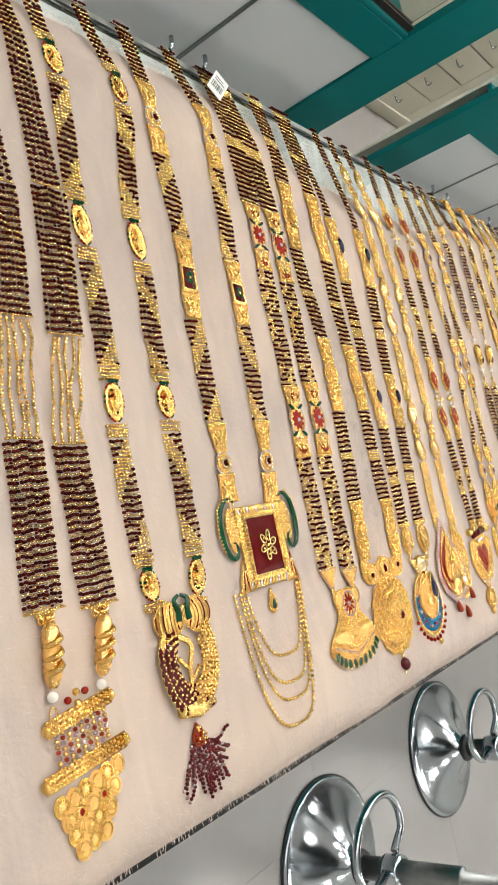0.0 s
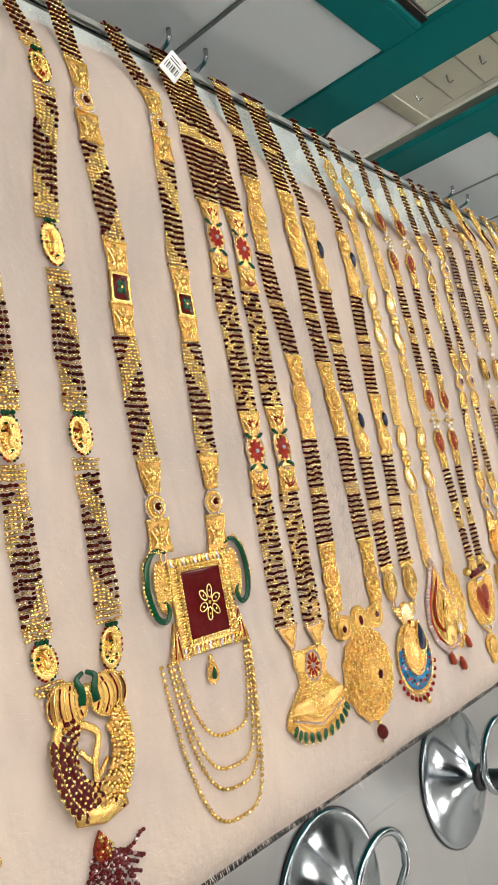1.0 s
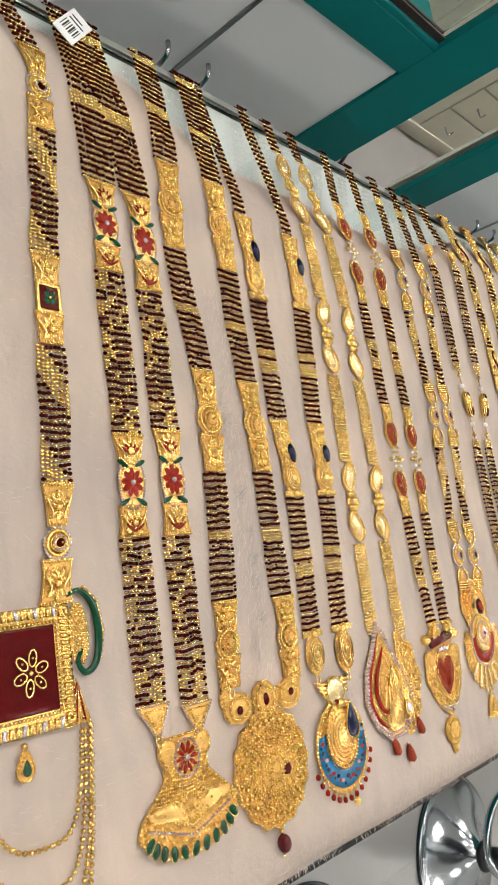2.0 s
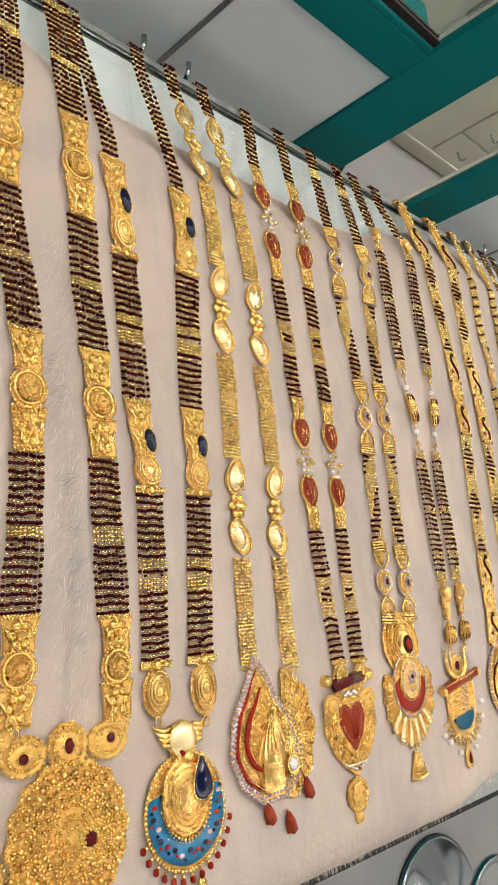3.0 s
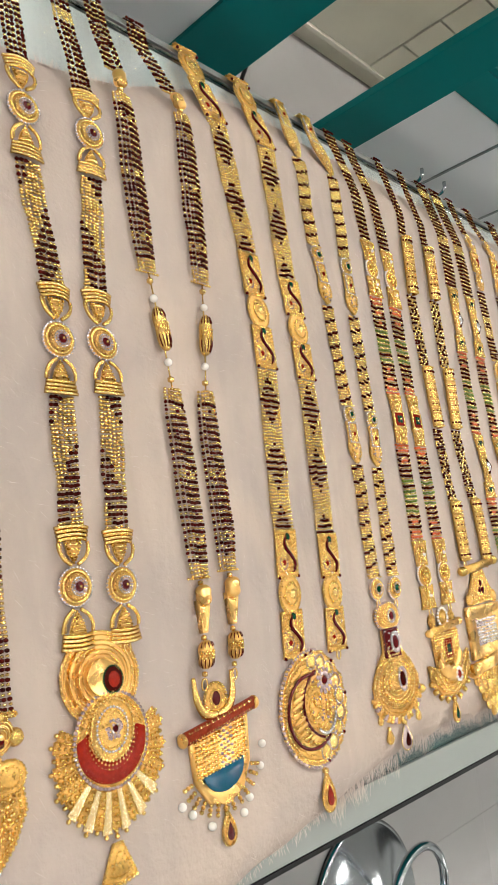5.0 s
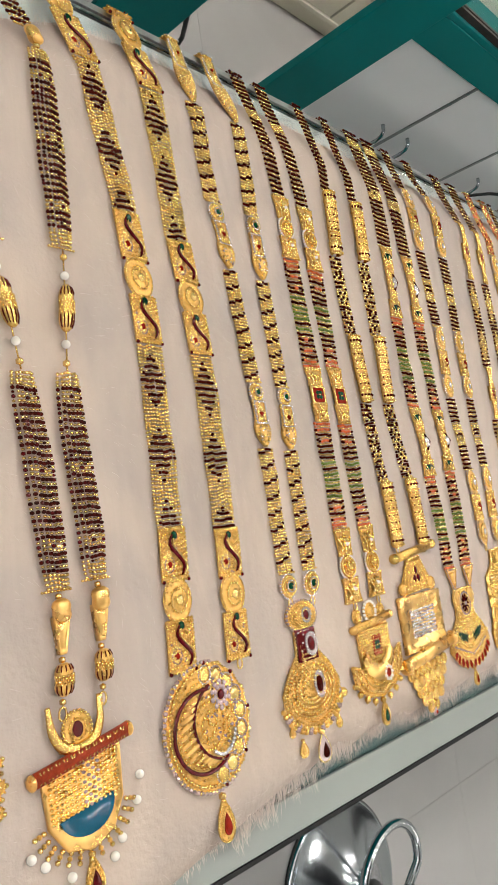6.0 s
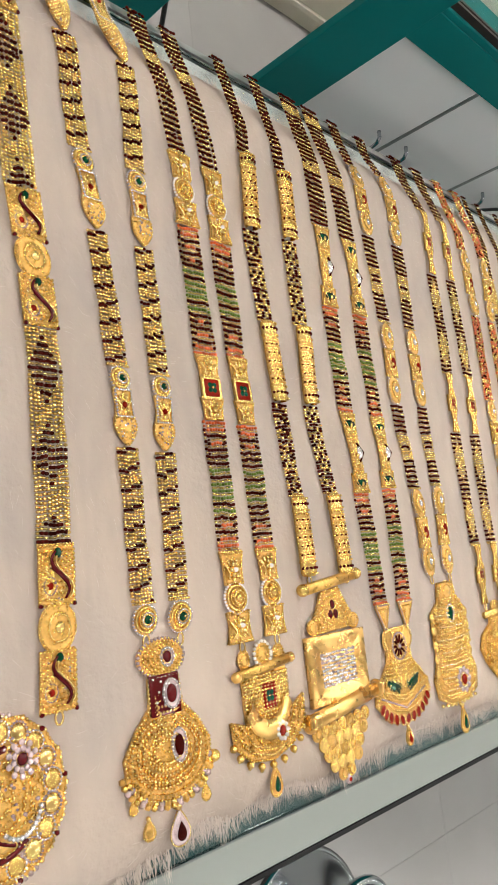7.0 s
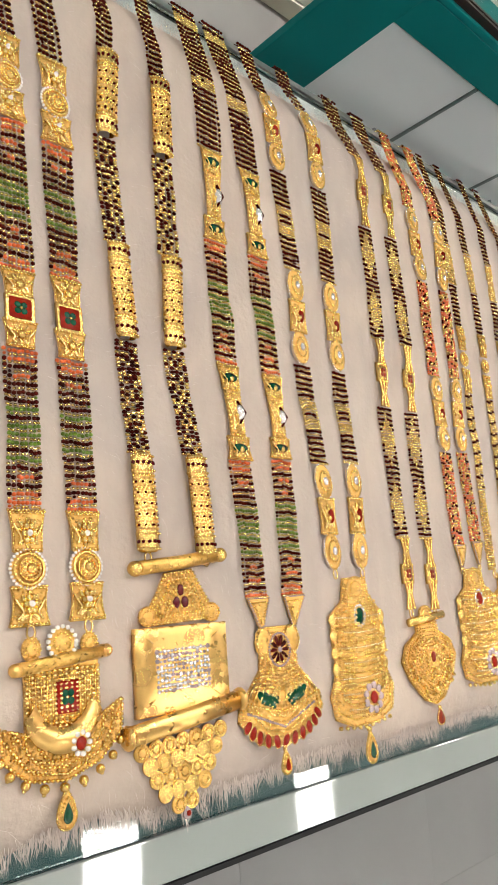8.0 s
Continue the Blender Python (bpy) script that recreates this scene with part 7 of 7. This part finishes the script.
def pendant_tower(t, c, top, low, half, stone=M_GREEN, antique=False, tip=True):
    """A chased, stepped upright pendant with a rosette at its foot."""
    h = top - low
    g = M_ANTIQUE if antique else M_GOLD
    p = Piece()
    p.plate([(c + x * half, top - y * h) for x, y in ((-.35, .0), (.35, .0), (.45, .16), (.8, .24), (.85, .38), (.78, .62), (1, .78), (.9, .93), (.4, 1), (-.4, 1), (-.9, .93), (-1, .78), (-.78, .62), (-.85, .38), (-.8, .24), (-.45, .16))], .001, .003, g, .0024, .92)
    for r in range(22):
        y, ww = top - h * (.20 + .034 * r), half * (.62 + .12 * math.sin(r * .9))
        p.grains([(c - ww, y), (c, y - .012 * h), (c + ww, y)], .0060, .0011, (M_BEAD, M_GOLD, M_PALE)[r % 3], step=.0026, closed=False)
    p.scatter(c, top - .5 * h, .85 * half, .45 * h, .0048, .0013, [M_BEAD, M_GOLD, M_ANTIQUE], 130, .6)
    for s in (-1, 1):
        for k in range(5):
            p.dome(c + s * .78 * half, top - h * (.28 + .11 * k), .12 * half, .05 * h, .003, M_GOLD, .003, 10)
    p.plate(oval(c, top - .08 * h, .3 * half, .09 * h, 16), .003, .002, M_GOLD, .003)
    body = p.put("pendant", t, "tall chased gold pendant")
    q = Piece()
    q.plate(oval(c + .06 * half, top - .27 * h, .2 * half, .085 * h, 16), .005, .0014, M_CRYSTAL, 0, .8)
    q.dome(c + .06 * half, top - .27 * h, .12 * half, .06 * h, .0026, stone if not antique else M_ANTIQUE, .006, 10)
    q.put("stone", body, "framed oval stone")
    if not antique:
        q = Piece()
        for k in range(9):
            a = 2 * math.pi * k / 9
            q.dome(c + .25 * half + .24 * half * math.cos(a), top - .83 * h + .24 * half * math.sin(a), .085 * half, .085 * half, .0024, M_ROSE, .006, 8)
        q.dome(c + .25 * half, top - .83 * h, .11 * half, .13 * half, .003, M_RED, .0066, 10)
        tagged(q.put("rosette", body, "rosette of pale stones"), kind="stuff")
    q = Piece()
    for k in range(9):
        q.ball(c - .8 * half + .2 * half * k, low - .0015 + .003 * abs(k - 4) / 4, .003, .0017, M_BEAD)
    q.put("fringe", body)
    if tip:
        hanging(body, c + .1 * half, low - .001, .0095, M_GOLD, stone, 2.1)


def pendant_antique(t):
    c = 1.527
    p = Piece()
    p.plate([(c + x, y) for x, y in ((-.012, -.160), (.012, -.160), (.014, -.172), (.030, -.180), (.036, -.192), (.028, -.206), (.012, -.222), (0, -.226), (-.012, -.222), (-.028, -.206), (-.036, -.192), (-.030, -.180), (-.014, -.172))], .001, .003, M_ANTIQUE, .003, .9)
    p.scatter(c, -.198, .030, .022, .006, .0016, [M_ANTIQUE, M_GOLD, M_BEAD], 170)
    p.wire([(c - .024, -.164, .005), (c + .024, -.160, .005)], .0032, M_GOLD, False, 8)
    p.plate(oval(c, -.158, .008, .006, 14), .003, .002, M_GOLD, .003)
    body = p.put("pendant", t, "dark gold pendant crowded with small figures of leaves")
    q = Piece()
    q.plate(rect(c - .0065, c + .0065, -.199, -.183, n=2), .006, .002, M_GOLD, .001, .8)
    q.dome(c, -.191, .0035, .0045, .002, M_RUST, .0076, 8)
    q.put("stone", body, "small framed stone")
    hanging(body, c + .005, -.227, .0070, M_RUST, None, 1.6)


# ---- the row of necklaces ----
necklace("long necklace of black and gold beads laid at the row's start",
         ((0.1, 0.246), (0.108, 0.126), (0.103, 0.041), (0.096, -0.032), (0.091, -0.127), (0.085, -0.176)),
         ((0.131, 0.263), (0.138, 0.131), (0.132, 0.032), (0.121, -0.036), (0.121, -0.131), (0.11, -0.178)),
         [("dark", 5, .026, .5), ("dark", 10, .0265, None), ("loose_gold", 5, .024, None), ("dark", 10, .0265, None), "nugget"], .0265, 10,
         lambda t: pendant_tower(t, .134, -.163, -.226, .022, M_RED, False, False), (-0.034, -0.011))
necklace("necklace of wide black bead bands with barred gold pendant",
         ((0.185, 0.246), (0.193, 0.126), (0.188, 0.041), (0.181, -0.032), (0.176, -0.127), (0.17, -0.176)),
         ((0.223, 0.263), (0.23, 0.131), (0.224, 0.032), (0.213, -0.036), (0.213, -0.131), (0.202, -0.178)),
         [("dark", 5, .024, .45), ("dark", 10, .0265, None), ("loose_gold", 5, .024, None), ("dark", 10, .0265, None), "nugget"], .0265, 10,
         pendant_coins, (-0.021, -0.012))
necklace("slim black and gold necklace with peacock pendant and tassel",
         ((0.252, 0.279), (0.252, 0.249), (0.256, 0.211), (0.252, 0.136), (0.254, 0.085), (0.254, 0.014), (0.252, -0.033), (0.253, -0.109), (0.256, -0.144)),
         ((0.303, 0.28), (0.311, 0.249), (0.314, 0.21), (0.301, 0.133), (0.302, 0.083), (0.299, 0.013), (0.3, -0.03), (0.299, -0.107), (0.294, -0.15)),
         [("dark", 4, .016, None), "ring", "stripes", "ring", "stripes", "ring", "stripes", "ring"], .0175, 6,
         pendant_peacocks, (-0.017, -0.009))
necklace("black and gold necklace with maroon framed tile pendant",
         ((0.346, 0.281), (0.345, 0.247), (0.346, 0.187), (0.35, 0.119), (0.346, 0.055), (0.347, -0.026), (0.345, -0.083)),
         ((0.399, 0.282), (0.411, 0.25), (0.413, 0.194), (0.407, 0.11), (0.406, 0.056), (0.402, -0.024), (0.394, -0.087)),
         [("dark", 6, .017, None), "heart", "stripes", "square", "stripes", "heart"], .0195, 7,
         pendant_frame, (-0.0125, -0.0075))
necklace("wide speckled necklace with red flower links and fan pendant",
         ((0.447, 0.278), (0.453, 0.171), (0.453, 0.111), (0.453, 0.006), (0.45, -0.055), (0.451, -0.149), (0.452, -0.165)),
         ((0.464, 0.271), (0.482, 0.17), (0.484, 0.104), (0.484, 0.01), (0.483, -0.055), (0.483, -0.154), (0.482, -0.17)),
         [("two_bars", 10, .026, None), "flower_red", "mixed", "flower_red", "mixed", "cap"], .0225, 9,
         lambda t: pendant_fan(t, .474, -.161, -.225, .0375, M_GREEN), (-0.004, -0.007))
necklace("dense black bead necklace with large round gold pendant",
         ((0.517, 0.288), (0.514, 0.206), (0.512, 0.141), (0.523, 0.054), (0.522, -0.015), (0.516, -0.099), (0.512, -0.151)),
         ((0.558, 0.286), (0.559, 0.204), (0.562, 0.136), (0.568, 0.051), (0.57, -0.014), (0.573, -0.102), (0.572, -0.155)),
         [("two_bars", 9, .022, None), "gold_flower", "one_bar", "gold_flower", "one_bar", "gold_flower"], .0215, 9,
         pendant_disc, (-0.0075, -0.007))
necklace("black and gold banded necklace with blue drop pendant",
         ((0.57, 0.286), (0.587, 0.187), (0.594, 0.12), (0.597, 0.024), (0.602, -0.032), (0.6, -0.129), (0.599, -0.158)),
         ((0.625, 0.287), (0.644, 0.185), (0.646, 0.122), (0.642, 0.025), (0.642, -0.031), (0.635, -0.129), (0.635, -0.162)),
         [("dark", 4, .013, None), "blue", "banded", "blue", "banded", "spiral"], .0205, 8,
         pendant_blue, (-0.007, -0.009))
necklace("slim woven gold necklace with leaf links and paisley pendant",
         ((0.657, 0.283), (0.66, 0.271), (0.672, 0.205), (0.676, 0.137), (0.676, 0.071), (0.676, -0.004), (0.676, -0.069), (0.675, -0.142)),
         ((0.69, 0.287), (0.692, 0.273), (0.704, 0.204), (0.711, 0.135), (0.712, 0.069), (0.715, -0.006), (0.712, -0.069), (0.714, -0.146)),
         [("dark", 5, .013, None), "leaf", "woven", "leaf", "woven", "leaf", "woven"], .0160, 7,
         pendant_paisley, (-0.005, -0.002))
necklace("black and gold necklace with rust shell links and heart pendant",
         ((0.739, 0.283), (0.736, 0.245), (0.742, 0.146), (0.748, 0.049), (0.754, -0.05), (0.763, -0.144), (0.761, -0.161)),
         ((0.781, 0.285), (0.781, 0.246), (0.78, 0.149), (0.783, 0.049), (0.786, -0.048), (0.787, -0.145), (0.785, -0.163)),
         [("dark", 5, .013, None), "shell", "thirds", "shell", "thirds", "spiral"], .0155, 6,
         pendant_heart, (-0.004, -0.003))
necklace("black and gold necklace with bow links and pleated pendant",
         ((0.823, 0.287), (0.823, 0.217), (0.823, 0.152), (0.833, 0.077), (0.834, 0.014), (0.835, -0.058), (0.834, -0.122)),
         ((0.862, 0.286), (0.868, 0.214), (0.867, 0.156), (0.862, 0.079), (0.866, 0.017), (0.865, -0.061), (0.864, -0.122)),
         [("one_bar", 5, .014, None), "bow", "diagonal", "bow", "diagonal", "bow"], .0160, 6,
         pendant_skirt, (-0.003, 0.005))
necklace("maroon and black round bead necklace with pearls and basket pendant",
         ((0.891, 0.286), (0.898, 0.245), (0.898, 0.228), (0.903, 0.1), (0.914, 0.027), (0.922, -0.093), (0.917, -0.151)),
         ((0.927, 0.283), (0.947, 0.248), (0.95, 0.233), (0.949, 0.102), (0.943, 0.028), (0.947, -0.09), (0.942, -0.149)),
         [("dark", 6, .017, None), "drop_cap", "bundle", "pearl_bead", "bundle", "bell"], .0175, 7,
         pendant_basket, (-0.008, 0.007))
necklace("gold necklace with black diamond pattern and crescent moon pendant",
         ((0.975, 0.293), (0.987, 0.243), (1.002, 0.138), (1.007, 0.051), (1.005, -0.067), (1, -0.151)),
         ((1.033, 0.292), (1.04, 0.24), (1.046, 0.127), (1.052, 0.048), (1.052, -0.071), (1.048, -0.153)),
         ["birds", "diamonds", "birds", "diamonds", "birds"], .0210, 9,
         pendant_moon, (-0.01, 0.003))
necklace("slim gold necklace with black cross lines and flask pendant",
         ((1.082, 0.289), (1.082, 0.245), (1.087, 0.166), (1.095, 0.117), (1.101, 0.031), (1.104, -0.016), (1.106, -0.107), (1.105, -0.124)),
         ((1.118, 0.286), (1.128, 0.244), (1.128, 0.165), (1.13, 0.114), (1.133, 0.029), (1.132, -0.018), (1.132, -0.107), (1.13, -0.126)),
         ["silver", "lines", "silver", "lines", "silver", "lines", "round"], .0155, 7,
         pendant_flask, (-0.006, 0.003))
necklace("necklace of coral, green and black bead bands with boat pendant",
         ((1.154, 0.288), (1.167, 0.191), (1.17, 0.139), (1.174, 0.047), (1.175, 0.004), (1.177, -0.082), (1.178, -0.138)),
         ((1.183, 0.285), (1.197, 0.188), (1.2, 0.134), (1.203, 0.049), (1.205, 0.003), (1.209, -0.082), (1.21, -0.137)),
         [("one_bar", 6, .016, None), "plaques", "red_green", "square_red", "red_green", "plaques"], .0195, 8,
         pendant_boat, (-0.0025, 0.003))
necklace("black bead necklace with pierced gold tubes and framed plaque",
         ((1.234, 0.285), (1.236, 0.214), (1.233, 0.153), (1.238, 0.082), (1.242, 0.022), (1.247, -0.047), (1.249, -0.103)),
         ((1.274, 0.285), (1.277, 0.213), (1.277, 0.156), (1.279, 0.085), (1.278, 0.023), (1.287, -0.045), (1.291, -0.105)),
         [("dark", 6, .013, None), "cylinder", "speckled", "cylinder", "speckled", "cylinder"], .0165, 5,
         pendant_album, (-0.006, 0.001))
necklace("coral and green banded necklace with jewelled fan pendant",
         ((1.317, 0.283), (1.322, 0.178), (1.32, 0.109), (1.323, 0.019), (1.327, -0.044), (1.333, -0.132), (1.334, -0.15)),
         ((1.346, 0.283), (1.359, 0.175), (1.361, 0.109), (1.364, 0.018), (1.365, -0.04), (1.366, -0.132), (1.364, -0.151)),
         [("two_bars", 9, .022, None), "peacock_green", "red_green", "peacock_green", "red_green", "cap"], .0190, 9,
         lambda t: pendant_fan(t, 1.355, -.156, -.228, .0375, M_RED, M_DARK, M_GREEN, M_RED), (-0.0075, 0.006))
necklace("black and gold necklace with oval links and tall pendant",
         ((1.381, 0.283), (1.387, 0.258), (1.392, 0.19), (1.398, 0.108), (1.398, 0.034), (1.405, -0.041), (1.409, -0.116)),
         ((1.423, 0.283), (1.435, 0.263), (1.439, 0.191), (1.439, 0.108), (1.439, 0.035), (1.441, -0.038), (1.44, -0.116)),
         [("dark", 6, .016, None), "oval_square", "thirds", "oval_square", "thirds", "oval_square"], .0175, 7,
         lambda t: pendant_tower(t, 1.441, -.122, -.222, .0345), (-0.012, 0.0))
necklace("black and gold twisted necklace with dark gold pendant",
         ((1.485, 0.278), (1.499, 0.244), (1.498, 0.176), (1.497, 0.072), (1.495, 0.014), (1.497, -0.094), (1.496, -0.148)),
         ((1.525, 0.281), (1.538, 0.243), (1.536, 0.177), (1.536, 0.073), (1.532, 0.014), (1.531, -0.094), (1.528, -0.15)),
         [("dark", 7, .020, None), "twist", "outline", "twist", "outline", "twist"], .0185, 7,
         pendant_antique, (-0.014, 0.006))
necklace("coral and gold bead necklace with tall gold pendant",
         ((1.567, 0.285), (1.575, 0.22), (1.577, 0.146), (1.575, 0.052), (1.578, -0.016), (1.581, -0.099), (1.579, -0.117)),
         ((1.607, 0.281), (1.62, 0.22), (1.614, 0.145), (1.609, 0.055), (1.606, -0.014), (1.611, -0.096), (1.609, -0.115)),
         ["coral", "oval_square", "coral", "oval_square", "coral", "cap"], .0175, 7,
         lambda t: pendant_tower(t, 1.616, -.127, -.222, .037, M_RED, False, False), (-0.021, 0.008))
for dx in (0.0, 0.080):
    necklace("thin black and pale gold necklace with small pendant",
             tuple((x + dx, y) for x, y in ((1.628, .284), (1.634, .199), (1.634, .157), (1.633, .111), (1.632, .045), (1.632, -.047), (1.632, -.122))),
             tuple((x + dx, y) for x, y in ((1.662, .284), (1.672, .199), (1.674, .157), (1.674, .111), (1.672, .045), (1.668, -.047), (1.664, -.122))),
             [("dark", 4, .012, None), "woven", "dark", "gold_flower", "lines", "woven"], .0125, 5,
             lambda t: pendant_tower(t, 1.648 + dx, -.124, -.205, .028, M_RED, True))


def price_tag():
    t = thing("price_tag", "white price tag with barcode on the necklace rail", "tag", at=(0.447, 0.284, TOP + 0.014))
    t.rotation_euler = (0.0, -0.08, -0.72)
    part("card", boxed(-.0085, .0085, -.014, .014, 0, .0006), TAG, t, "small white card")
    bm = bmesh.new()
    for k, w in enumerate((.0006, .0012, .0005, .0009, .0014, .0006, .001, .0006)):
        u = -.0065 + .0017 * k
        box(bm, u, u + w, -.008, .001, .00061, .0007)
    part("barcode", bm, INK, t, "printed black bars")
    bm = bmesh.new()
    box(bm, -.006, .006, .004, .0052, .00061, .0007)
    box(bm, -.006, .003, .0075, .0087, .00061, .0007)
    part("print_line", bm, INK, t)
    return t


price_tag()


def cable(points, label):
    t = thing("cable", label, "cable")
    part("cord", tube(points, 0.005, 8), RUBBER, t, smooth=True)
    return t


cable([(3.06, 0.880, 0.33), (2.98, 0.872, 0.315), (2.90, 0.872, 0.283), (2.85, 0.874, 0.235), (2.84, 0.876, 0.12), (2.85, 0.876, 0.006)], "black cable looped over the cabinet doors")
cable([(1.76, 0.93, 0.006), (1.735, 0.925, 0.10), (1.70, 0.92, 0.215), (1.655, 0.925, 0.29), (1.62, 0.93, 0.40), (1.61, 0.93, 0.9)], "thin black cable hanging in the passage")

# ---- floor tiles ----
fl = bpy.data.objects["floor"]
tile_me = mesh_of(boxed(-0.2997, 0.2997, -0.2997, 0.2997, -0.004, 0.0), "tile", FLOOR)
for i in range(15):
    for j in range(11):
        tile = new("tile", tile_me)
        tile.location = (X0 + 0.3 + 0.6 * i, Y0 + 0.3 + 0.6 * j, 0)
        tile.parent = fl
